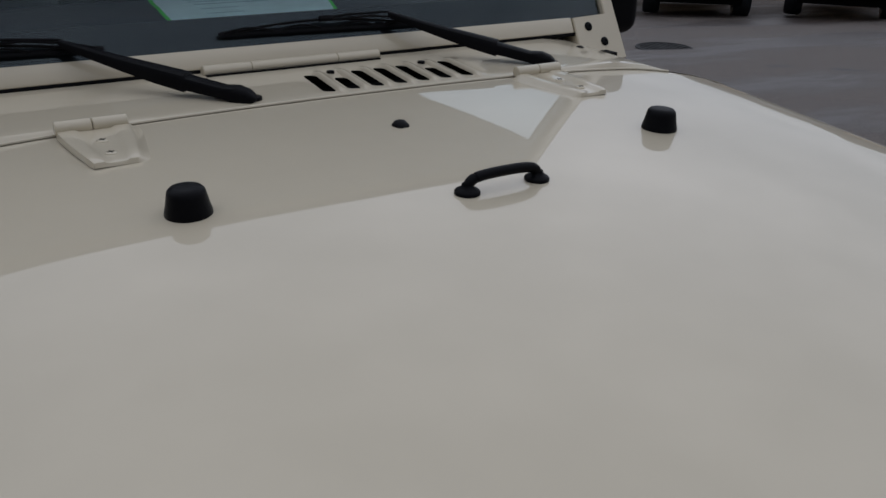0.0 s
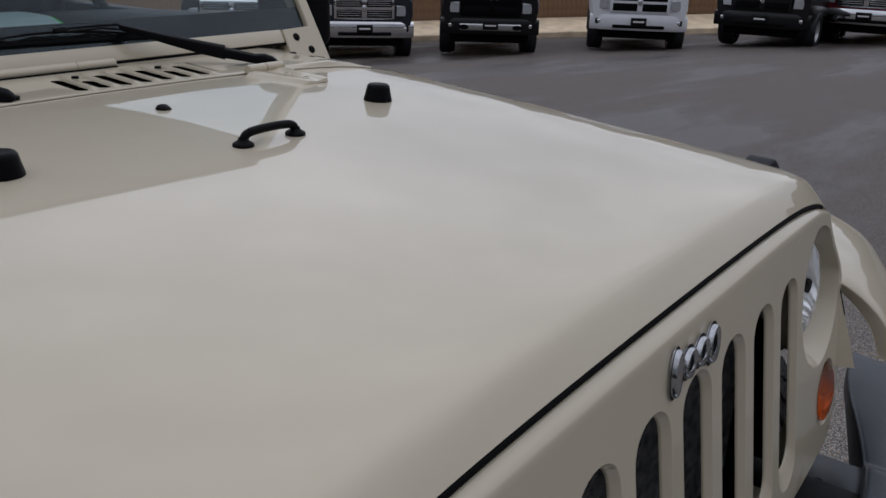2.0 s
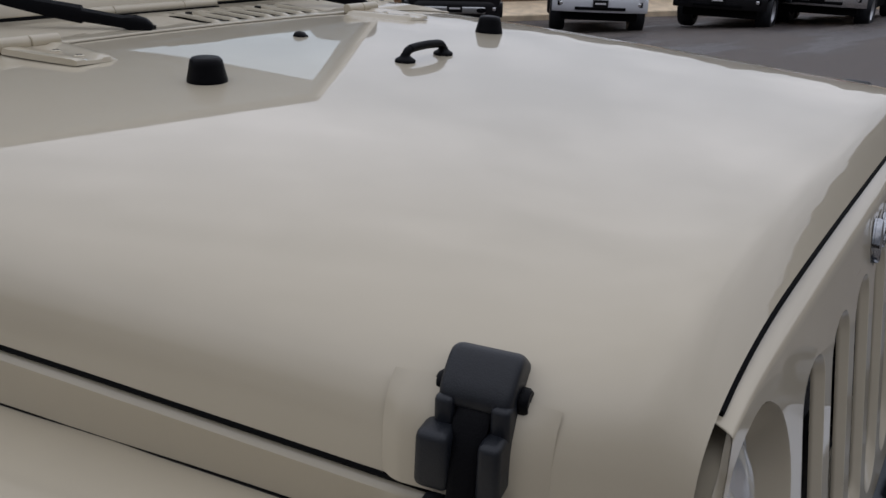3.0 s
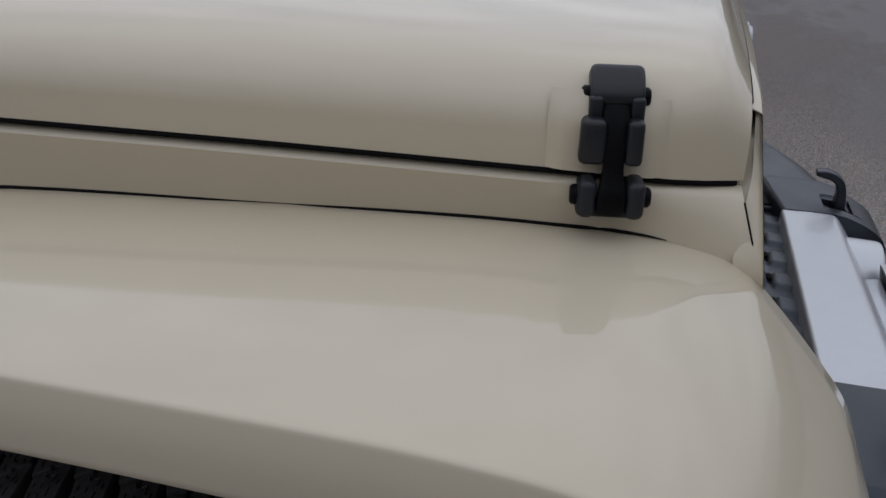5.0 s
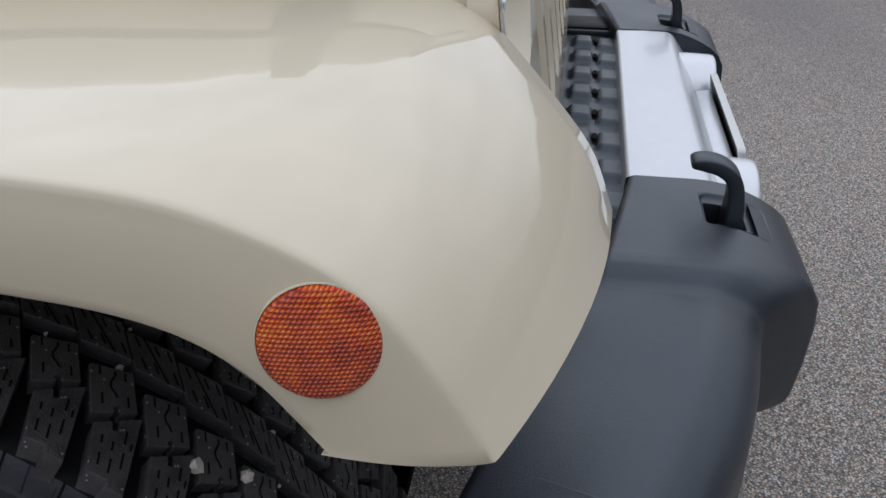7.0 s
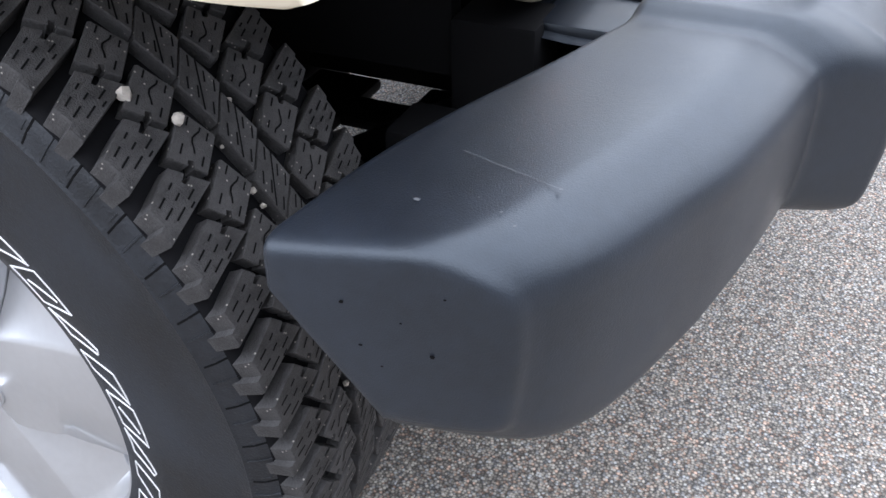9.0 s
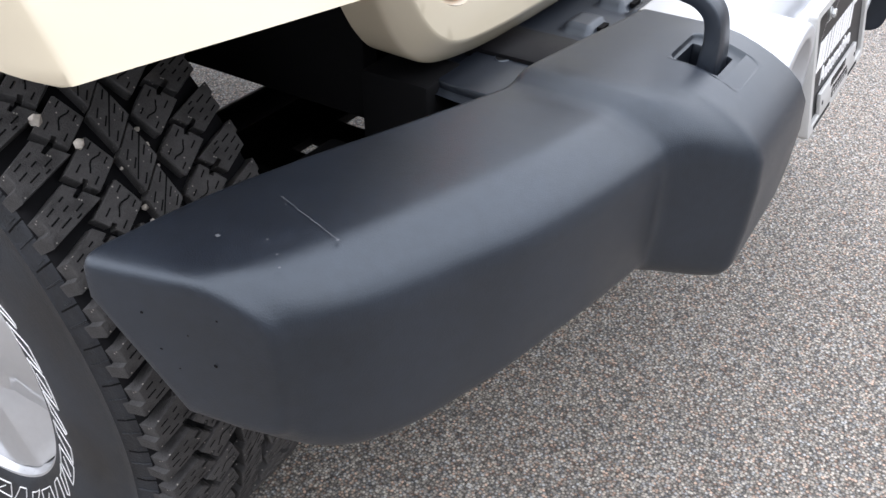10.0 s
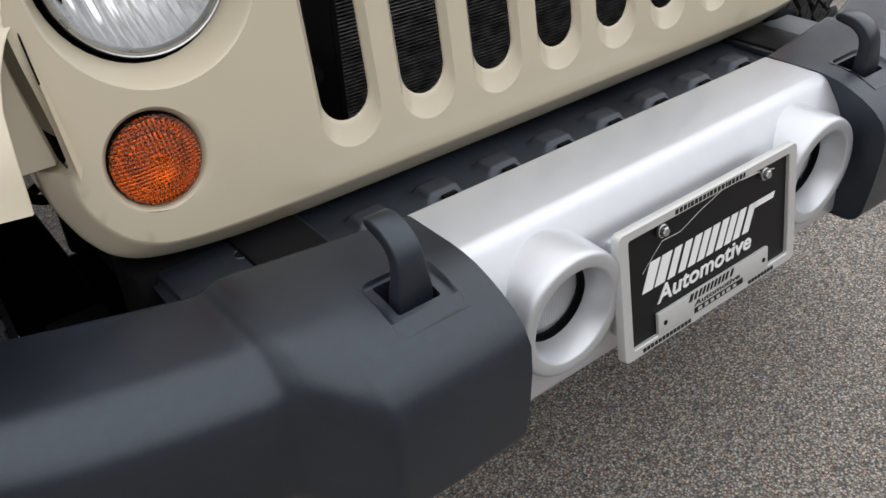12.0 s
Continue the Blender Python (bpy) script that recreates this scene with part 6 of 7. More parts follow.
def shell():
    """Plain body behind the windshield, which closes the car."""
    for s in (-1, 1):
        bm = bmesh.new()
        prof = [(0.70, 0.50), (0.715, 0.62), (0.722, 0.85), (0.715, 0.98), (0.705, 1.03), (0.69, 1.035)]
        rows = [[Vector((s * x, y, z)) for x, z in prof] for y in (1.16, 1.25, 1.5, 2.0, 2.6, 3.2, 3.75)]
        add_grid(bm, rows)
        part("body_side", bm, PAINT, car, "beige body side", angle=50)
        bm = bmesh.new()
        add_box(bm, (s * 0.672 - 0.018, 1.34, 1.02), (s * 0.672 + 0.018, 2.24, 1.19), 0.012, 2)
        part("door_top", bm, SATIN, car, "black upper edge of the door")
        bm = bmesh.new()
        add_box(bm, (s * 0.645 - 0.02, 1.40, 1.445), (s * 0.645 + 0.02, 2.30, 1.50), 0.01, 2)
        part("roof_rail", bm, SATIN, car)
        bm = bmesh.new()
        add_box(bm, (s * 0.66 - 0.02, 2.2, 1.02), (s * 0.66 + 0.02, 2.3, 1.50), 0.01)
        add_box(bm, (s * 0.66 - 0.02, 3.66, 1.02), (s * 0.66 + 0.02, 3.75, 1.50), 0.01)
        part("roof_post", bm, SATIN, car)
    bm = bmesh.new()
    add_box(bm, (-0.67, 1.39, 1.495), (0.67, 3.78, 1.53), 0.02, 3)
    part("roof", bm, SATIN, car, "black roof")
    bm = bmesh.new()
    add_box(bm, (-0.70, 3.72, 0.5), (0.70, 3.76, 1.035), 0.01)
    part("tailgate", bm, PAINT, car)
    bm = bmesh.new()
    add_box(bm, (-0.69, 1.15, 0.48), (0.69, 3.72, 0.52))
    part("floor_pan", bm, DARK, car, smooth=False)
    for sx in (-0.36, 0.36):
        bm = bmesh.new()
        add_box(bm, (sx - 0.24, 2.05, 0.58), (sx + 0.24, 2.55, 0.76), 0.05, 3)
        add_box(bm, (sx - 0.23, 2.45, 0.74), (sx + 0.23, 2.60, 1.16), 0.05, 3)
        add_box(bm, (sx - 0.13, 2.48, 1.18), (sx + 0.13, 2.57, 1.34), 0.04, 3)
        part("seat", bm, CLOTH, car, "dark seat")
    bm = bmesh.new()
    add_box(bm, (-0.66, 2.66, 0.52), (0.66, 2.69, 1.50))
    part("rear_lining", bm, DARK, car, smooth=False)
    for s in (-1, 1):
        bm = bmesh.new()
        add_box(bm, (s * 0.665 - 0.01, 2.28, 1.03), (s * 0.665 + 0.01, 3.70, 1.50))
        part("rear_quarter", bm, SATIN, car, smooth=False)
    bm = bmesh.new()
    add_box(bm, (-0.62, 1.14, 0.55), (0.62, 1.17, 1.14))
    part("bulkhead", bm, DARK, car, smooth=False)
    bm = bmesh.new()
    ring = [Vector((0.36 + 0.18 * math.cos(a), 1.78 + 0.05 * math.sin(a), 1.13 + 0.17 * math.sin(a))) for a in [2 * math.pi * k / 40 for k in range(41)]]
    add_tube(bm, ring, 0.014, 10, cap=False)
    part("steering_wheel", bm, SATIN, car)


shell()

# ---- wheels and what lies under the flare ----
HUB = (0.777, 0.487, 0.395)
R_T = 0.403
N_T = 61
ARC = 2 * math.pi * R_T / N_T


def tyre_carcass():
    bm = bmesh.new()
    half = [(0.099, 0.225), (0.107, 0.232), (0.1105, 0.245), (0.1140, 0.275), (0.1148, 0.300), (0.1140, 0.328), (0.1136, 0.350), (0.1132, 0.3610), (0.1142, 0.3622), (0.1146, 0.3636), (0.1136, 0.3650), (0.1126, 0.3662), (0.1105, 0.376), (0.1060, 0.3845), (0.098, 0.3885), (0.06, 0.3900), (0.0, 0.3905)]
    prof = [(r, -w) for w, r in half] + [(r, w) for w, r in reversed(half[:-1])]
    add_lathe(bm, prof, None, 144)
    return bm


def tread_mesh(kind):
    """A tread block on the tyre's rim, lying at angle zero (along +x), the axle along z."""
    bm = bmesh.new()

    def skew(a, b, c, d, u, v):
        """Place in the quad a b c d: u from a to b, v from a to d."""
        p = Vector(a).lerp(Vector(b), u)
        q = Vector(d).lerp(Vector(c), u)
        return tuple(p.lerp(q, v))

    sipes = []
    if kind == "shoulder":
        quad = ((0.0705, 0.0290), (0.0495, 0.0050), (0.1060, -0.0125), (0.1060, 0.0135))
        # a notch in the inner edge and a step in the outer one
        plan = [skew(*quad, u, v) for u, v in ((0, 0), (0.36, 0.0), (0.40, 0.17), (0.56, 0.17), (0.52, 0.0), (1, 0), (1, 0.98), (0.55, 0.99), (0.52, 0.90), (0.0, 0.91))]
        for u, v0, v1 in ((0.20, 0.26, 0.40), (0.20, 0.56, 0.76), (0.46, 0.36, 0.50), (0.48, 0.62, 0.82), (0.72, 0.20, 0.38), (0.74, 0.50, 0.72), (0.88, 0.36, 0.46)):
            sipes.append([skew(*quad, u, v0), skew(*quad, u, v1)])
    elif kind == "middle":
        quad = ((0.0300, 0.0140), (0.0200, -0.0140), (0.0475, -0.0318), (0.0655, -0.0072))
        plan = [skew(*quad, u, v) for u, v in ((0, 0.04), (0.06, 0), (1, 0), (1, 1), (0.66, 1.0), (0.60, 0.86), (0.44, 0.86), (0.48, 1.0), (0, 1))]
        wave = [skew(*quad, 0.50 + 0.07 * math.sin(v * 11), v) for v in (0.10, 0.2, 0.3, 0.4, 0.5, 0.6, 0.7)]
        sipes.append(wave)
        for u, v0, v1 in ((0.22, 0.05, 0.24), (0.24, 0.62, 0.84), (0.78, 0.10, 0.30), (0.80, 0.66, 0.90)):
            sipes.append([skew(*quad, u, v0), skew(*quad, u, v1)])
    else:
        quad = ((-0.0110, 0.0207 + 0.0290), (-0.0160, 0.0207 - 0.0070), (0.0110, 0.0207 - 0.0290), (0.0160, 0.0207 + 0.0070))
        plan = [skew(*quad, u, v) for u, v in ((0, 0), (0.5, 0), (1, 0), (1, 1), (0.5, 1), (0, 1))]
        sipes.append([skew(*quad, 0.34, 0.0), skew(*quad, 0.66, 1.0)])
        for u, v0, v1 in ((0.16, 0.08, 0.34), (0.18, 0.62, 0.88), (0.44, 0.60, 0.86), (0.56, 0.12, 0.36), (0.82, 0.10, 0.36), (0.84, 0.64, 0.90)):
            sipes.append([skew(*quad, u, v0), skew(*quad, u + 0.05, v1)])

    def at(w, c, r):
        drop = 0.0 if w < 0.085 else 0.0035 * ((w - 0.085) / 0.021) ** 2
        return Vector(((r - drop) * math.cos(c / R_T), (r - drop) * math.sin(c / R_T), w))

    cw = sum(p[0] for p in plan) / len(plan)
    cc = sum(p[1] for p in plan) / len(plan)
    base = [(w + 0.004 * (kind == "shoulder" and w > 0.095), c) for w, c in plan]
    low = [bm.verts.new(at(w, c, 0.3860 if kind != "shoulder" else 0.3865 - 0.006 * (w > 0.095))) for w, c in base]
    mid = [bm.verts.new(at(w, c, R_T - 0.0012)) for w, c in plan]
    top = [bm.verts.new(at(cw + (w - cw) * 0.96, cc + (c - cc) * 0.96, R_T)) for w, c in plan]
    n = len(plan)
    for a, b in ((low, mid), (mid, top)):
        for k in range(n):
            bm.faces.new((a[k], a[(k + 1) % n], b[(k + 1) % n], b[k]))
    bm.faces.new(top)
    bmesh.ops.triangulate(bm, faces=[f for f in bm.faces if len(f.verts) > 4])
    bmesh.ops.recalc_face_normals(bm, faces=bm.faces)
    # sipes are flat near-black strips: the shade of the cuts as colour
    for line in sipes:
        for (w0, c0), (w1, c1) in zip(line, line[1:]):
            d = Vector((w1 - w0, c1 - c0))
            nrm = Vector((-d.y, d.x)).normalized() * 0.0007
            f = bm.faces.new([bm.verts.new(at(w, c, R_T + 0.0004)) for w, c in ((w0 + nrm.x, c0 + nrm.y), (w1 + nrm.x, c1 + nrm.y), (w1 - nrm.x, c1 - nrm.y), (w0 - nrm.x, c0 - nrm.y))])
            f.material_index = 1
    me = bpy.data.meshes.new(kind + "_tread_block")
    bm.to_mesh(me)
    bm.free()
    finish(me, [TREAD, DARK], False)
    return me


def tread_rubber():
    """Worn rubber with pale dust specks caught in its pores."""
    m = vary(base_mat("worn_tread_rubber", (0.052, 0.050, 0.050), 0.75, spec=0.35), 40, 0.40, 0.08, 0.6, 700)
    t = m.node_tree
    b = t.nodes["Principled BSDF"]
    old = b.inputs["Base Color"].links[0].from_socket
    co = t.nodes.new("ShaderNodeTexCoord")
    v = node(m, "ShaderNodeTexVoronoi", Scale=330.0)
    link(m, co.outputs["Object"], v.inputs["Vector"])
    sep = t.nodes.new("ShaderNodeSeparateColor")
    link(m, v.outputs["Color"], sep.inputs["Color"])
    big = t.nodes.new("ShaderNodeMath")
    big.operation = "GREATER_THAN"
    big.inputs[1].default_value = 0.93
    link(m, sep.outputs[0], big.inputs[0])
    near = t.nodes.new("ShaderNodeMapRange")
    near.inputs["From Min"].default_value = 0.32
    near.inputs["From Max"].default_value = 0.18
    link(m, v.outputs["Distance"], near.inputs["Value"])
    both = t.nodes.new("ShaderNodeMath")
    both.operation = "MULTIPLY"
    link(m, big.outputs[0], both.inputs[0])
    link(m, near.outputs[0], both.inputs[1])
    mx = t.nodes.new("ShaderNodeMix")
    mx.data_type = "RGBA"
    mx.inputs[7].default_value = (0.30, 0.28, 0.25, 1)
    link(m, both.outputs[0], mx.inputs[0])
    link(m, old, mx.inputs[6])
    link(m, mx.outputs[2], b.inputs["Base Color"])
    return m


TREAD = tread_rubber()
BLOCKS = {k: tread_mesh(k) for k in ("shoulder", "middle", "centre")}


def tyre_frame(s, y):
    """Axle along x: the wheel's own z points outwards."""
    return Matrix.Translation((s * HUB[0], y, HUB[2])) @ Matrix.Rotation(radians(90 * s), 4, "Y")


def rim_part(m):
    bm = bmesh.new()
    add_lathe(bm, [(0.2295, 0.090), (0.2345, 0.103), (0.2350, 0.108), (0.2320, 0.110), (0.2270, 0.108), (0.2230, 0.100), (0.2205, 0.092), (0.2190, 0.070), (0.2150, 0.03), (0.213, -0.09), (0.232, -0.105)], m, 96)
    return bm


SPOKE_UP = [(0.05, 36.0), (0.09, 25.5), (0.10, 24.0), (0.15, 20.0), (0.20, 17.0), (0.222, 16.0)]
SPOKE_LOW = [(0.05, -36.0), (0.09, -46.0), (0.10, -46.0), (0.125, -34.0), (0.15, -24.0), (0.19, -18.5), (0.222, -15.5)]
BEVEL_END = [(0.05, 36.0), (0.09, 26.0), (0.10, 26.0), (0.125, 38.0), (0.15, 47.5), (0.18, 41.0), (0.205, 35.0), (0.212, 36.0), (0.218, 43.0), (0.222, 54.0)]


def spoke_bm(m):
    """Five broad flat spokes, each with one long chamfered flank that sinks into the window beside it."""
    out = []
    for k in range(5):
        bm = bmesh.new()
        a0 = 3 + 72 * k - 90
        rows = []
        for r in (0.05, 0.07, 0.085, 0.09, 0.10, 0.11, 0.125, 0.14, 0.15, 0.16, 0.175, 0.19, 0.20, 0.207, 0.213, 0.218, 0.222):
            up, low, end = lerp(SPOKE_UP, r), lerp(SPOKE_LOW, r), lerp(BEVEL_END, r)
            h = 0.0955 + 0.004 * (r - 0.05) / 0.17
            deep = min(0.045, 0.0016 * max(0.0, end - up)) * lerp([(0.207, 1.0), (0.222, 0.35)], r)
            pts = []
            for f, d in ((low + 0.3, -0.05), (low, -0.008), (low + 0.4, -0.002), (low + 1.3, 0.0), ((low + up) / 2, 0.0008), (up - 1.6, 0.0), (up - 0.5, -0.0008), (up + 0.6, -0.0035), (up + (end - up) * 0.5, -deep * 0.55), (end - 0.5, -deep), (end, -deep - 0.004), (end + 0.2, -deep - 0.04)):
                a = radians(a0 + f)
                pts.append(m @ Vector((r * math.cos(a), r * math.sin(a), h + d)))
            rows.append(pts)
        add_grid(bm, rows)
        out.append(bm)
    return out


def sidewall_w(r):
    return lerp([(0.232, 0.107), (0.245, 0.1105), (0.275, 0.1140), (0.300, 0.1148), (0.328, 0.1140), (0.350, 0.1136), (0.3610, 0.1132), (0.3662, 0.1126), (0.376, 0.1105), (0.3845, 0.1060), (0.39, 0.1040)], r)


def side_line(bm, m, line, wide, lift):
    """A thin raised line on the sidewall through (degrees, radius) points."""
    pts = []
    for (a, r), (b, q) in zip(line, line[1:]):
        pts += [(a + (b - a) * f / 5, r + (q - r) * f / 5) for f in range(5)]
    pts.append(line[-1])
    flat = [Vector((r * math.cos(radians(a)), r * math.sin(radians(a)))) for a, r in pts]
    rows = []
    for i, p in enumerate(flat):
        d = (flat[min(i + 1, len(flat) - 1)] - flat[max(i - 1, 0)]).normalized()
        n = Vector((-d.y, d.x)) * wide
        rows.append([m @ Vector((q.x, q.y, sidewall_w(q.length) + h)) for q, h in ((p - n, -0.0004), (p - n * 0.6, lift), (p + n * 0.6, lift), (p + n, -0.0004))])
    add_grid(bm, rows)


def wheel(s, y, pieces):
    m = tyre_frame(s, y)
    bm = tyre_carcass()
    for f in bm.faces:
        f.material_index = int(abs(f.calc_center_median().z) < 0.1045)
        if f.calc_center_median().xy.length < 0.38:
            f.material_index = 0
    bmesh.ops.transform(bm, matrix=m, verts=bm.verts)
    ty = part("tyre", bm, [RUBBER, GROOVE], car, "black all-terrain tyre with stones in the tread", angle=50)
    jobs = []
    for k in range(N_T):
        a = radians(41 - 90) + 2 * math.pi * k / N_T
        for kind, flip in (("shoulder", 1), ("middle", 1), ("centre", 1), ("middle", -1), ("shoulder", -1)):
            jobs.append((kind, flip, a))
    rest = jobs
    if pieces:
        # the blocks that face down towards the ground stay joined
        jobs.sort(key=lambda j: -math.cos(j[2] + 0.35))
        for kind, flip, a in jobs[:300]:
            o = new("tread_block", BLOCKS[kind])
            o.parent = ty
            o.matrix_local = m @ Matrix.Rotation(a, 4, "Z") @ (Matrix.Rotation(math.pi, 4, "X") if flip < 0 else Matrix.Identity(4))
        rest = jobs[300:]
    if rest:
        bm = bmesh.new()
        for kind, flip, a in rest:
            old = len(bm.verts)
            bm.from_mesh(BLOCKS[kind])
            bm.verts.ensure_lookup_table()
            bmesh.ops.transform(bm, matrix=m @ Matrix.Rotation(a, 4, "Z") @ (Matrix.Rotation(math.pi, 4, "X") if flip < 0 else Matrix.Identity(4)), verts=bm.verts[old:])
        me = bpy.data.meshes.new("tread")
        bm.to_mesh(me)
        bm.free()
        finish(me, [TREAD, DARK], False)
        o = new("tread", me)
        o.parent = ty
        tagged(o, kind="stuff")
    disc = m @ Matrix.Translation((0, 0, -0.005))
    rim = part("wheel_rim", rim_part(disc), ALLOY, car, "silver five-spoke alloy wheel", angle=40)
    for b in spoke_bm(disc):
        part("spoke", b, ALLOY, rim, angle=42)
    bm = bmesh.new()
    add_lathe(bm, [(0.066, 0.05), (0.0645, 0.0955), (0.052, 0.098), (0.034, 0.100), (0.031, 0.105), (0.0004, 0.107)], disc, 40)
    part("hub_cap", bm, ALLOY, rim, angle=30)
    for k in range(5):
        a = radians(-28 + 72 * k - 90)
        spot = disc @ Matrix.Translation((0.0635 * math.cos(a), 0.0635 * math.sin(a), 0))
        bm = bmesh.new()
        add_lathe(bm, [(0.0105, 0.07), (0.0105, 0.106), (0.008, 0.111), (0.0004, 0.1125)], spot, 6)
        nut = part("lug_nut", bm, CHROME, rim, angle=20)
        bm = bmesh.new()
        add_lathe(bm, [(0.0165, 0.094), (0.0165, 0.0985), (0.0150, 0.1000), (0.0135, 0.0985), (0.0130, 0.094)], spot, 24)
        part("nut_seat", bm, ALLOY, nut, angle=40)
    bm = bmesh.new()
    add_lathe(bm, [(0.205, -0.02), (0.205, 0.02), (0.06, 0.03), (0.0004, 0.03)], m, 48)
    part("brake", bm, DARK, rim)
    if pieces:
        # outlined white marks that lean along the sidewall near the rim
        for k in range(15):
            a = 52 - k * 9.5 - 90
            r0, r1 = 0.2425, 0.2665
            bm = bmesh.new()
            if k % 3 == 2:
                loops = [[(a, r0), (a - 7.5, r1 - 0.004), (a - 9.5, r1), (a - 10.5, r1 - 0.003), (a - 6.0, r0 + 0.003), (a - 3.8, r0 + 0.003), (a, r0)]]
            elif k % 3 == 1:
                loops = [[(a, r0), (a - 3.2, r1), (a - 12.0, r1), (a - 8.2, r0 + 0.001), (a, r0)], [(a - 3.6, r0 + 0.006), (a - 9.2, r1 - 0.005)]]
            else:
                loops = [[(a, r0), (a - 5.0, r1), (a - 11.5, r1), (a - 4.2, r0), (a, r0)]]
            for line in loops:
                side_line(bm, m, line, 0.0007, 0.0009)
            part("white_mark", bm, WHITE, ty, smooth=False)
        # raised ribs, and near-black lines that draw the steps' shade, between the ridge and the tread
        for k in range(N_T):
            a = 41 - 90 + k * 360 / N_T
            bm = bmesh.new()
            side_line(bm, m, [(a + 0.2, 0.3660), (a + 0.7, 0.3850)], 0.0010, 0.0010)
            side_line(bm, m, [(a - 2.5, 0.3740), (a - 2.3, 0.3810)], 0.0006, 0.0006)
            part("sidewall_rib", bm, RUBBER, ty)
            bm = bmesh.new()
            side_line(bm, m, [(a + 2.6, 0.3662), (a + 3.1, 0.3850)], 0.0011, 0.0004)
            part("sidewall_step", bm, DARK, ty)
    return ty


wheel(-1, HUB[1], True)
wheel(1, HUB[1], False)
wheel(-1, HUB[1] + 2.424, False)
wheel(1, HUB[1] + 2.424, False)


def stones():
    """Small pale stones caught in the tread grooves."""
    spots = [(-0.833, 0.2125, 0.6885, 0.0055), (-0.818, 0.185, 0.669, 0.0048), (-0.777, 0.288, 0.726, 0.004)]
    for k in range(34):
        a = math.pi * random.uniform(0.48, 0.98)
        w = random.choice((0.0175, -0.0175, 0.0175)) + random.uniform(-0.003, 0.003)
        r = 0.3960
        spots.append((-HUB[0] - w, HUB[1] + r * math.cos(a), HUB[2] + r * math.sin(a), random.uniform(0.0012, 0.0034)))
    for x, y, z, r in spots:
        bm = bmesh.new()
        bmesh.ops.create_icosphere(bm, subdivisions=1, radius=r)
        for v in bm.verts:
            v.co *= random.uniform(0.7, 1.25)
            v.co += Vector((x, y, z))
        tagged(part("stone", bm, STONE), "small pale stone stuck in the tyre tread", "stone", "stones in the tread")


STONE = vary(base_mat("pale_stone", (0.46, 0.42, 0.37), 0.8), 200, 0.25)
stones()


def underside():
    for s in (-1, 1):
        bm = bmesh.new()
        add_box(bm, (s * 0.42 - 0.04, -0.08, 0.575), (s * 0.42 + 0.04, 3.7, 0.665), 0.008)
        part("frame_rail", bm, SATIN, car)
        # inner arch over the wheel
        bm = bmesh.new()
        rows = []
        for x in (0.50, 0.56, 0.60):
            row = []
            for k in range(15):
                a = math.pi * (0.02 + 0.58 * k / 14)
                row.append(Vector((s * x, HUB[1] + 0.02 + 0.50 * math.cos(a), 0.42 + 0.495 * math.sin(a))))
            rows.append(row)
        for x in (0.75, 0.90):
            rows.append([Vector((s * x, p.y, min(p.z, 0.925 - 0.02 * (x > 0.8)))) for p in rows[2]])
        add_grid(bm, rows[1:])
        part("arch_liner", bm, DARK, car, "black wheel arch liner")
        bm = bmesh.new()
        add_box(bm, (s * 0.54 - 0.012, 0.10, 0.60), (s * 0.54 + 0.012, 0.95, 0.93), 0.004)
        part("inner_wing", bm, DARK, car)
        bm = bmesh.new()
        add_tube(bm, [(s * 0.50, 0.49, 0.45), (s * 0.50, 0.49, 0.9)], 0.03, 14)
        for k in range(5):
            ring = [Vector((s * 0.50 + 0.055 * math.cos(a), 0.49 + 0.055 * math.sin(a), 0.52 + 0.06 * k + 0.06 * a / (2 * math.pi))) for a in [2 * math.pi * j / 20 for j in range(21)]]
            add_tube(bm, ring, 0.008, 8, cap=False)
        part("coil_spring", bm, SATIN, car)
        bm = bmesh.new()
        add_tube(bm, [(s * 0.46, 0.05, 0.56), (s * 0.48, 0.30, 0.42), (s * 0.50, 0.50, 0.36)], 0.022, 12)
        part("control_arm", bm, SATIN, car)
        bm = bmesh.new()
        add_box(bm, (s * 0.525 - 0.035, 0.02, 0.50), (s * 0.525 + 0.035, 0.10, 0.66), 0.006)
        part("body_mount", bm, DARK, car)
    bm = bmesh.new()
    add_tube(bm, [(-0.66, 0.487, 0.395), (0.66, 0.487, 0.395)], 0.042, 18)
    bmesh.ops.create_uvsphere(bm, u_segments=20, v_segments=12, radius=0.13, matrix=Matrix.Translation((0.18, 0.487, 0.39)))
    part("front_axle", bm, SATIN, car)
    bm = bmesh.new()
    add_tube(bm, [(-0.66, 0.285, 0.36), (0.66, 0.285, 0.36)], 0.016, 12)
    part("tie_rod", bm, SATIN, car)
    bm = bmesh.new()
    add_tube(bm, [(-0.50, 0.02, 0.60), (-0.42, -0.01, 0.58), (0.42, -0.01, 0.58), (0.50, 0.02, 0.60)], 0.016, 12)
    add_box(bm, (-0.40, -0.04, 0.50), (0.40, 0.04, 0.60), 0.01)
    part("crossmember", bm, SATIN, car)
    bm = bmesh.new()
    add_box(bm, (-0.30, 0.20, 0.66), (0.30, 1.1, 0.95), 0.03)
    add_box(bm, (-0.298, 0.10, 0.452), (0.298, 1.05, 0.665), 0.006)
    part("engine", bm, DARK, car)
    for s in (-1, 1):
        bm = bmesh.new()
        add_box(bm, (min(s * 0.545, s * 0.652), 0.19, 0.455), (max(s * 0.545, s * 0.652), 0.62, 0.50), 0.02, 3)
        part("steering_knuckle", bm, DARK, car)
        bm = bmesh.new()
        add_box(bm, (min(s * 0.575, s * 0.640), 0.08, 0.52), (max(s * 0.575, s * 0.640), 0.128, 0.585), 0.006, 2)
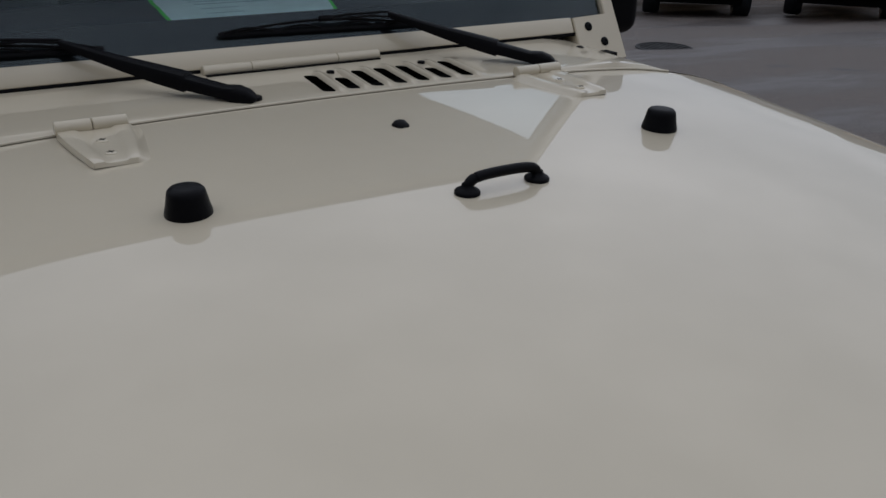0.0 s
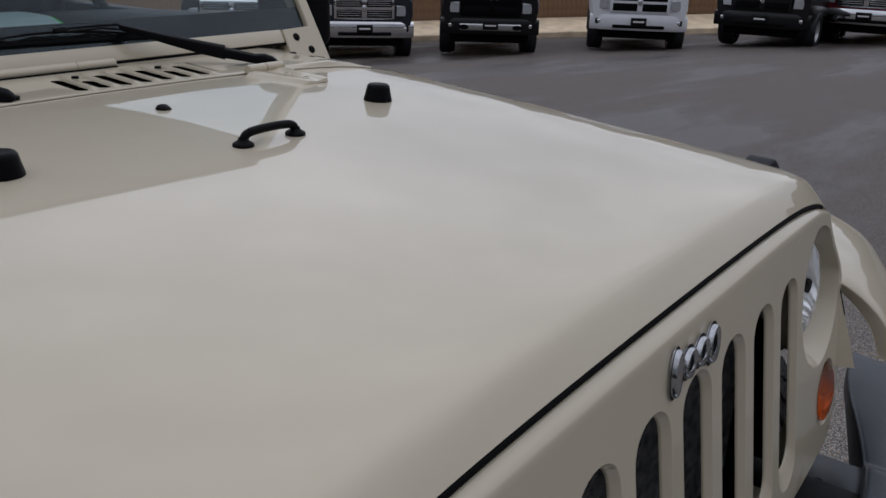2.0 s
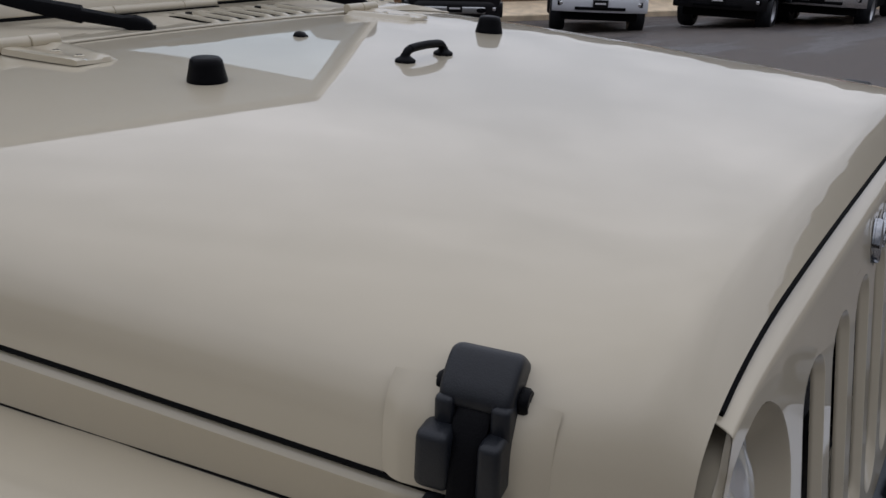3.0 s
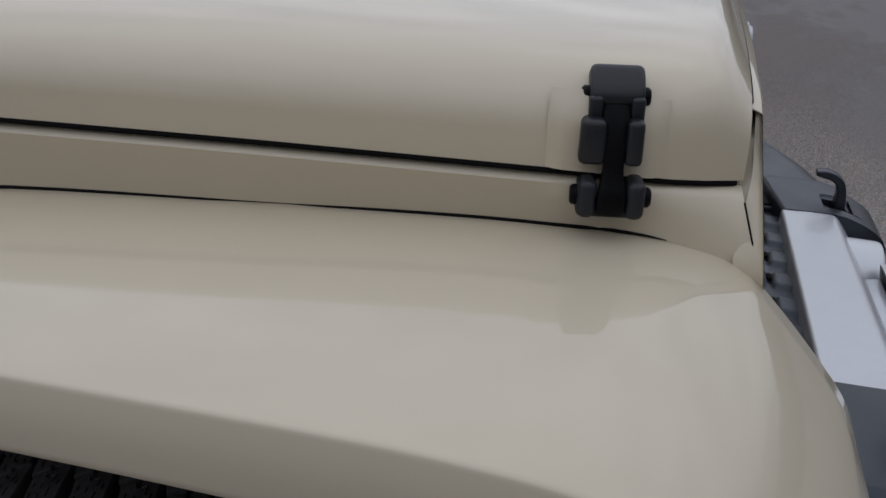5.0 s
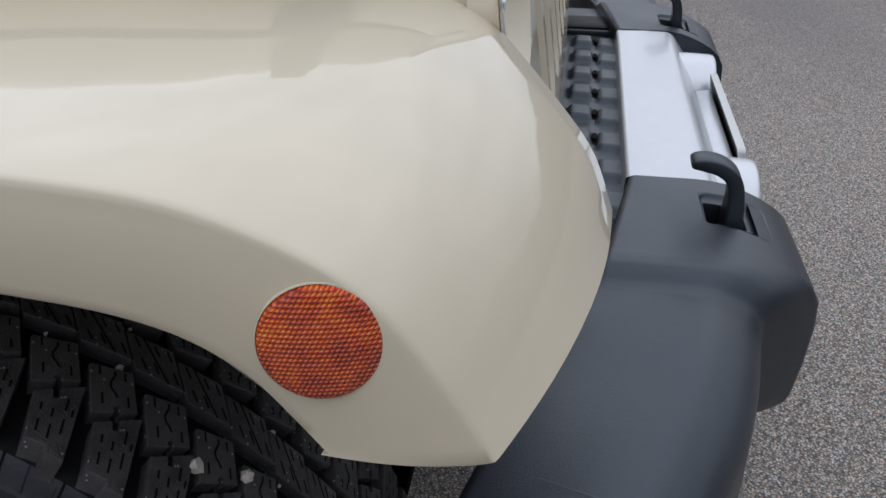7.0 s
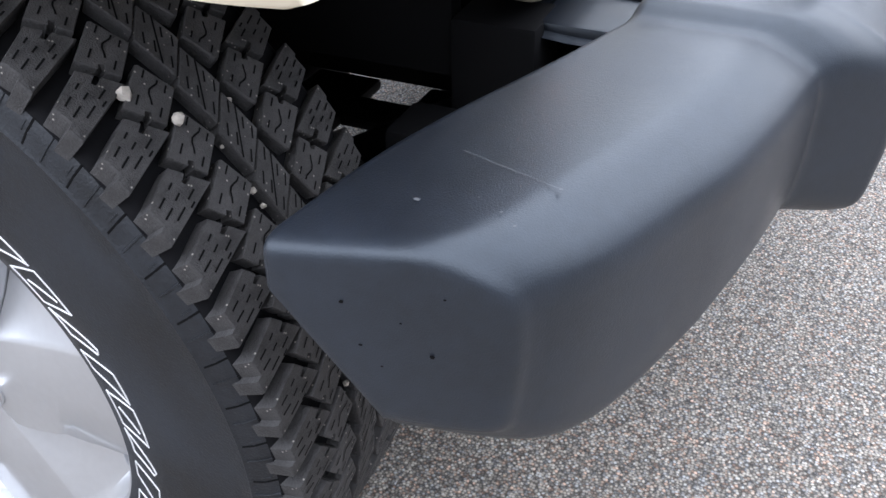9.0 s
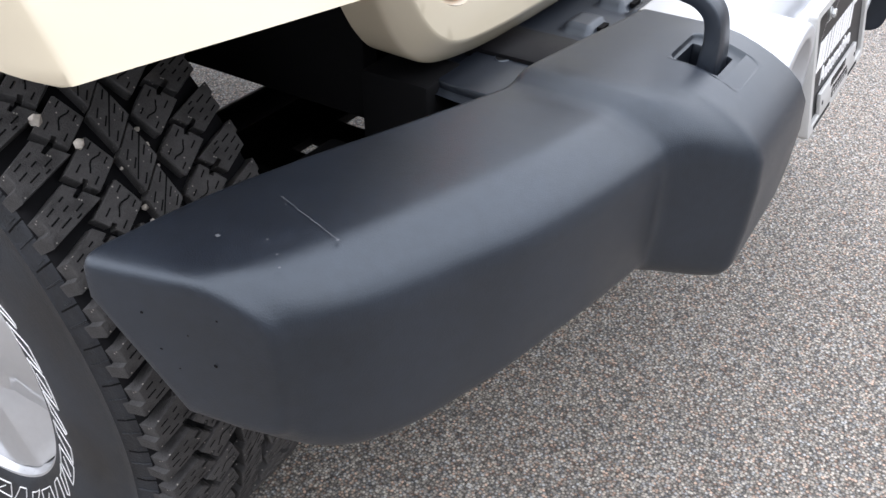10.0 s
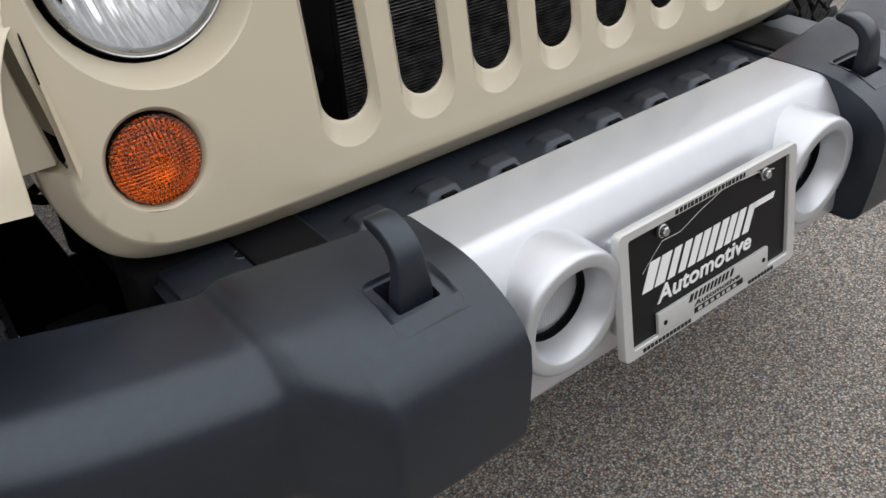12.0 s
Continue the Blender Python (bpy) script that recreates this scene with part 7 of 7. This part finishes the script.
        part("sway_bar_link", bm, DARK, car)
    # near-black plates added for the shaded underbody, with gaps through which the ground shows
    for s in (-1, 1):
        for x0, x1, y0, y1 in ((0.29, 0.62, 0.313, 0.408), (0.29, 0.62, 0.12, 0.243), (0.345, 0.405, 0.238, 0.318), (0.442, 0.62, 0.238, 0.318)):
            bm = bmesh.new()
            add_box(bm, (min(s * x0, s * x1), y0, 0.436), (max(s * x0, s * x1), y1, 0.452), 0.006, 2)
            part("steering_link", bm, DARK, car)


underside()

# ---- the row of pickups across the lot ----
ROW_TURN = -45.0
ALONG = Vector((math.cos(radians(ROW_TURN)), math.sin(radians(ROW_TURN)), 0))
BACK = Vector((-math.sin(radians(ROW_TURN)), math.cos(radians(ROW_TURN)), 0))


def car_paint(name, color, metal=0.0):
    return vary(base_mat(name, color, 0.35, metal=metal, coat=0.35, coat_rough=0.03, spec=0.2), 2.0, 0.05, 0.03)


def beam(bm, sections):
    """A body lofted from upright outlines: (y, [(x, z) half outline from the bottom up])."""
    rows = []
    for y, half in sections:
        rows.append([Vector((x, y, z)) for x, z in half] + [Vector((-x, y, z)) for x, z in reversed(half)])
    vs = add_grid(bm, rows)
    bm.faces.new(vs[0])
    bm.faces.new(vs[-1][::-1])


def pickup(name, paint, bumper_mat, grille_mat, style, label):
    ob = tagged(new(name), label, "pickup truck", "parked pickups")

    def put(nm, bm, mat, parent=ob, lab="", angle=35):
        return part(nm, bm, mat, parent, lab, angle=angle)

    bm = bmesh.new()
    low = 0.48
    nose = [(0.80, 0.52), (0.93, 0.60), (0.97, 0.80), (0.96, 1.02), (0.90, 1.12), (0.60, 1.17)]
    beam(bm, [(0.06, [(x * 0.97, z) for x, z in nose]), (0.16, nose), (0.5, [(0.86, low), (0.98, 0.60), (1.0, 0.85), (0.985, 1.08), (0.92, 1.19), (0.60, 1.24)]),
              (1.45, [(0.86, low), (1.0, 0.60), (1.005, 0.88), (0.99, 1.12), (0.92, 1.24), (0.60, 1.28)]), (1.6, [(0.86, low), (1.0, 0.60), (1.01, 0.88), (0.99, 1.14), (0.93, 1.24), (0.60, 1.26)]),
              (3.9, [(0.86, low), (1.0, 0.60), (1.01, 0.88), (0.99, 1.14), (0.93, 1.24), (0.60, 1.26)]), (5.75, [(0.86, low), (1.0, 0.62), (1.01, 0.88), (0.99, 1.14), (0.95, 1.26), (0.60, 1.26)])])
    put("body", bm, paint)
    bm = bmesh.new()
    beam(bm, [(1.55, [(0.90, 1.22), (0.88, 1.25)]), (2.15, [(0.90, 1.22), (0.72, 1.86)]), (2.6, [(0.90, 1.22), (0.71, 1.93)]), (3.6, [(0.90, 1.22), (0.71, 1.90)]), (3.88, [(0.90, 1.22), (0.76, 1.70)])])
    cab = put("cab", bm, paint)
    bm = bmesh.new()
    add_grid(bm, [[Vector((-0.78, 1.64, 1.31)), Vector((0.78, 1.64, 1.31))], [Vector((-0.66, 2.10, 1.80)), Vector((0.66, 2.10, 1.80))]])
    bmesh.ops.translate(bm, verts=bm.verts, vec=(0, -0.02, 0.01))
    put("windshield", bm, DARKGLASS_CAR, cab)
    for s in (-1, 1):
        bm = bmesh.new()
        add_grid(bm, [[Vector((s * 0.905, 2.0, 1.30)), Vector((s * 0.905, 3.6, 1.30))], [Vector((s * 0.775, 2.3, 1.80)), Vector((s * 0.775, 3.5, 1.78))]])
        put("side_window", bm, DARKGLASS_CAR, cab)
        bm = bmesh.new()
        add_box(bm, (s * 1.10 - 0.10, 1.95, 1.18), (s * 1.10 + 0.10, 2.06, 1.42), 0.03, 3)
        put("mirror", bm, SATIN)
    # front bumper
    bm = bmesh.new()
    rows = []
    for k in range(17):
        u = -1 + k / 8
        x = u * 0.985
        y = 0.0 + 0.13 * abs(u) ** 3
        hi = 0.665 - 0.02 * abs(u) ** 4
        prof = [(0.10, 0.36), (0.02, 0.355), (0.0, 0.38), (-0.012, 0.46), (-0.02, 0.54), (-0.01, 0.62), (0.01, hi), (0.08, hi + 0.008)]
        rows.append([Vector((x, y + a, z)) for a, z in prof])
    add_grid(bm, rows)
    bump = put("front_bumper", bm, bumper_mat, ob, "", 50)
    for s in (-1, 1):
        bm = bmesh.new()
        add_box(bm, (s * 0.80 - 0.075, -0.005 + 0.06, 0.47), (s * 0.80 + 0.075, 0.10, 0.58), 0.02, 3)
        put("lamp_pocket", bm, SATIN, bump)
        bm = bmesh.new()
        add_box(bm, (s * 0.80 - 0.04, 0.042, 0.49), (s * 0.80 + 0.04, 0.07, 0.56), 0.02, 3)
        put("fog_light", bm, REFLECT, bump)
    if style == "skid":
        bm = bmesh.new()
        add_box(bm, (-0.62, -0.05, 0.43), (0.62, 0.0, 0.57), 0.03, 3)
        put("skid_plate", bm, STEEL, bump, "brushed metal skid strip")
        for s in (-1, 1):
            bm = bmesh.new()
            add_lathe(bm, [(0.004, 0.012), (0.075, 0.010), (0.085, -0.01)], Matrix.Translation((s * 0.53, -0.045, 0.50)) @ Matrix.Rotation(radians(90), 4, "X") @ Matrix.Diagonal((1.25, 0.62, 1, 1)), 24)
            put("tow_opening", bm, SATIN, bump)
    else:
        bm = bmesh.new()
        add_box(bm, (-0.52, -0.032, 0.40), (0.52, 0.0, 0.465), 0.012, 2)
        put("air_slot", bm, SATIN, bump)
    bm = bmesh.new()
    add_box(bm, (-0.155, -0.052, 0.455), (0.155, -0.02, 0.61), 0.004)
    plate_ob = put("plate", bm, BLACKP, bump)
    bm = bmesh.new()
    add_box(bm, (-0.11, -0.0555, 0.52), (0.11, -0.051, 0.552))
    put("plate_bar", bm, WHITE, plate_ob)
    # grille
    bm = bmesh.new()
    add_box(bm, (-0.60, 0.01, 0.70), (0.60, 0.09, 1.13), 0.04, 3)
    gr = put("grille", bm, grille_mat)
    for x0, x1, z0, z1 in ((-0.54, -0.05, 0.74, 0.89), (0.05, 0.54, 0.74, 0.89), (-0.54, -0.05, 0.94, 1.08), (0.05, 0.54, 0.94, 1.08)):
        bm = bmesh.new()
        add_box(bm, (x0, 0.0, z0), (x1, 0.03, z1), 0.012, 2)
        put("grille_opening", bm, SATIN, gr)
        if style != "skid":
            for q in range(3):
                bm = bmesh.new()
                z = z0 + (z1 - z0) * (q + 0.8) / 3.6
                add_box(bm, (x0 + 0.02, -0.006, z), (x1 - 0.02, 0.01, z + 0.011), 0.003)
                part("grille_bar", bm, grille_mat if style == "chrome" else SATIN, gr)
    bm = bmesh.new()
    if style == "skid":
        for q in range(3):
            add_box(bm, (-0.16 + q * 0.115, -0.01, 1.03), (-0.07 + q * 0.115, 0.0, 1.075), 0.006)
    else:
        add_lathe(bm, [(0.004, 0.016), (0.03, 0.014), (0.055, 0.004), (0.06, -0.01)], Matrix.Translation((0, 0.0, 0.91)) @ Matrix.Rotation(radians(90), 4, "X") @ Matrix.Diagonal((0.8, 1.15, 1, 1)), 20)
    put("badge", bm, CHROME, gr)
    for s in (-1, 1):
        bm = bmesh.new()
        rows = []
        for k in range(6):
            f = k / 5
            x = s * (0.63 + 0.33 * f)
            y = 0.015 + 0.14 * f * f
            rows.append([Vector((x, y + 0.06, 0.76)), Vector((x, y + 0.005, 0.775)), Vector((x, y, 0.86)), Vector((x, y + 0.008, 0.95 + 0.015 * f)), Vector((x, y + 0.06, 0.985))])
        add_grid(bm, rows)
        lamp = put("headlight", bm, LAMPFACE)
        bm = bmesh.new()
        add_box(bm, (s * 0.88 - 0.04, 0.10, 0.79), (s * 0.88 + 0.05, 0.16, 0.95), 0.02)
        put("turn_lamp", bm, AMBER, lamp)
        for y in (0.98, 4.55):
            m = Matrix.Translation((s * 0.845, y, 0.42)) @ Matrix.Rotation(radians(90 * s), 4, "Y")
            bm = bmesh.new()
            add_lathe(bm, [(0.25, -0.15), (0.34, -0.165), (0.39, -0.155), (0.418, -0.11), (0.42, 0.0), (0.418, 0.11), (0.39, 0.155), (0.34, 0.165), (0.25, 0.15)], m, 40)
            w = put("wheel", bm, RUBBER)
            bm = bmesh.new()
            add_lathe(bm, [(0.25, 0.13), (0.24, 0.14), (0.20, 0.09), (0.08, 0.08), (0.06, 0.10), (0.004, 0.10)], m, 30)
            put("rim", bm, ALLOY if style != "skid" else SATIN, w)
    # the body rides high on its wheels
    for o in [o for o in bpy.data.objects if o.type == "MESH" and o.name.split(".")[0] not in ("wheel", "rim") and (o.parent == ob or (o.parent and o.parent.parent == ob) or (o.parent and o.parent.parent and o.parent.parent.parent == ob))]:
        o.data.transform(Matrix.Translation((0, 0, 0.13)))
    bm = bmesh.new()
    add_box(bm, (-0.80, 0.22, 0.30), (0.80, 5.6, 0.70), 0.05)
    put("chassis", bm, DARK)
    return ob


DARKGLASS_CAR = base_mat("dark_window", (0.01, 0.012, 0.014), 0.03, coat=1.0)
LAMPFACE = base_mat("lamp_face", (0.55, 0.57, 0.60), 0.12, metal=0.4, coat=1.0)
P_GREY = car_paint("graphite_paint", (0.030, 0.035, 0.046), 0.3)
P_BLACK = car_paint("black_paint", (0.008, 0.008, 0.010))
P_WHITE = car_paint("white_paint", (0.78, 0.80, 0.84))
P_RED = car_paint("maroon_paint", (0.14, 0.012, 0.022), 0.2)
TRUCKS = [
    ("pickup_truck", P_BLACK, CHROME, CHROME, "chrome", "black pickup with a chrome bumper parked in a row", -5.44, -45),
    ("pickup_truck", P_GREY, CHROME, CHROME, "chrome", "graphite grey pickup with a chrome bumper and grille", -2.92, -44),
    ("pickup_truck", P_BLACK, P_BLACK, SATIN, "skid", "black pickup with a brushed metal skid strip", -0.42, -53),
    ("pickup_truck", P_WHITE, P_WHITE, P_WHITE, "plain", "white pickup with a white bumper", 2.65, -62),
    ("pickup_truck", P_BLACK, P_BLACK, P_BLACK, "plain", "black pickup with a plain black bumper", 5.27, -86),
    ("pickup_truck", P_RED, CHROME, CHROME, "chrome", "maroon pickup with a chrome bumper", 7.6, -90),
]
STALL = 1.0
FIRST = Vector((14.9, 10.0, 0)) - BACK * 0.98
for nm, paint, bmat, gmat, style, lab, k, turn in TRUCKS:
    p = FIRST + ALONG * (STALL * k)
    w = p + BACK * 0.98
    ob = pickup(nm, paint, bmat, gmat, style, lab)
    ob.matrix_world = pose(p.x, p.y, fall(w.x, w.y), 0, 0, turn)

# ---- edge of the lot ----
CONCRETE = vary(base_mat("pale_concrete", (0.78, 0.63, 0.44), 0.85), 2.5, 0.2, 0.0, 0.3, 60)
WOOD = vary(base_mat("weathered_brown_wood", (0.20, 0.118, 0.066), 0.8), 5, 0.35, 0.0, 0.3, 80)
EDGE_AT = FIRST + BACK * 6.9
edge_turn = Matrix.Rotation(radians(ROW_TURN), 4, "Z")
bm = bmesh.new()
rows = []
for k in range(41):
    x = -20 + k
    q = EDGE_AT + ALONG * x
    z = fall(q.x, q.y)
    rows.append([Vector((q.x, q.y, 0)) + BACK * b + Vector((0, 0, z + h)) for b, h in ((0, -0.1), (0.0, 0.14), (0.03, 0.17), (0.4, 0.20), (1.9, 0.36), (2.5, 0.1))])
add_grid(bm, rows)
tagged(part("verge", bm, CONCRETE, angle=30), "pale tan kerb and verge behind the parked pickups", "kerb", kind="structure")

fence = tagged(new("fence"), "tall weathered brown wooden board fence behind the pickups", "fence")
board = bpy.data.meshes.new("board")
bm = bmesh.new()
add_box(bm, (-0.07, -0.012, 0.0), (0.07, 0.012, 2.1), 0.004, 1)
bm.to_mesh(board)
bm.free()
finish(board, WOOD, False)
for k in range(260):
    q = EDGE_AT + ALONG * (-18 + k * 0.146) + BACK * (2.0 + random.uniform(-0.006, 0.006))
    o = new("board", board)
    o.parent = fence
    o.matrix_local = Matrix.Translation((q.x, q.y, fall(q.x, q.y) + 0.22 + random.uniform(-0.01, 0.01))) @ edge_turn
for z in (0.5, 1.6):
    bm = bmesh.new()
    for a, b in ((-18, 0), (0, 20)):
        p0, p1 = EDGE_AT + ALONG * a + BACK * 2.05, EDGE_AT + ALONG * b + BACK * 2.05
        add_tube(bm, [Vector((p0.x, p0.y, fall(p0.x, p0.y) + 0.2 + z)), Vector((p1.x, p1.y, fall(p1.x, p1.y) + 0.2 + z))], 0.04, 4)
    part("rail", bm, WOOD, fence, smooth=False)


def manhole(x, y, r, label):
    m = Matrix.Translation((x, y, fall(x, y) + 0.004))
    bm = bmesh.new()
    add_lathe(bm, [(r, 0.0), (r * 0.97, 0.012), (r * 0.90, 0.012), (r * 0.89, 0.004), (0.004, 0.006)], m, 32)
    ob = tagged(part("manhole_cover", bm, IRON, angle=30), label, "manhole cover", kind="structure")
    for k in range(-3, 4):
        bm = bmesh.new()
        h = math.sqrt(max(0.01, (r * 0.8) ** 2 - (k * r * 0.22) ** 2))
        add_box(bm, (x + k * r * 0.22 - 0.012, y - h, fall(x, y) + 0.008), (x + k * r * 0.22 + 0.012, y + h, fall(x, y) + 0.016))
        part("rib", bm, IRON, ob, smooth=False)


IRON = vary(base_mat("wet_cast_iron", (0.008, 0.008, 0.009), 0.6, spec=0.2), 12, 0.3, 0.1)
manhole(7.77, 7.90, 0.37, "wet cast iron drain cover in the asphalt")
manhole(8.24, 10.03, 0.28, "wet cast iron cover in the damp asphalt")


def crack(points, width):
    bm = bmesh.new()
    rows = []
    for k, (x, y) in enumerate(points):
        w = width * (0.4 + random.random()) * (0.2 if k in (0, len(points) - 1) else 1)
        rows.append([Vector((x - 0.5 * w, y - 0.8 * w, fall(x, y) + 0.004)), Vector((x + 0.5 * w, y + 0.8 * w, fall(x, y) + 0.004))])
    add_grid(bm, rows)
    tagged(part("asphalt_patch", bm, TAR, smooth=False), "dark tar patch on the asphalt", "tar patch", kind="structure")


TAR = vary(base_mat("tar", (0.03, 0.029, 0.029), 0.55), 10, 0.3, 0.1)
crack([(7.77 + 0.029 * k + random.uniform(-0.01, 0.01), 5.52 + -0.057 * k) for k in range(7)], 0.05)
crack([(7.37 + 0.05 * k, 6.02 - 0.04 * k + random.uniform(-0.01, 0.01)) for k in range(6)], 0.03)


# ---- unseen ring added to darken the horizon all round ----
BACKDROP = vary(base_mat("horizon_ring", (0.055, 0.047, 0.040), 0.95, spec=0.1), 0.4, 0.45)


def woods():
    """A far unseen ring, added to block low sky light and darken reflections: an uneven wall with a ragged top like
    bare trees.
    """
    bm = bmesh.new()
    n = 720
    rows = []
    for k in range(n):
        a = 2 * math.pi * k / n
        q = Vector((math.cos(a) * 9, math.sin(a) * 9, 0.3))
        h = 6.6 + 2.2 * noise.noise(q * 0.35) + 1.3 * noise.noise(q * 1.7) + 0.8 * noise.noise(q * 6.0)
        r = 46 + 3.0 * noise.noise(q * 0.8 + Vector((5, 0, 0)))
        x, y = r * math.cos(a) - 2, r * math.sin(a)
        z = fall(x, y)
        rows.append([Vector((x * f, y * f, z + g * h - 0.3)) for f, g in ((1.0, 0.0), (0.99, 0.35), (1.0, 0.75), (1.012, 1.0), (1.04, 0.9), (1.06, 0.0))])
    add_grid(bm, rows, close_u=True)
    tagged(part("woods", bm, BACKDROP, smooth=False), "unseen dark brown ring far round the car lot, shaped like bare trees", "woods", kind="structure")


woods()
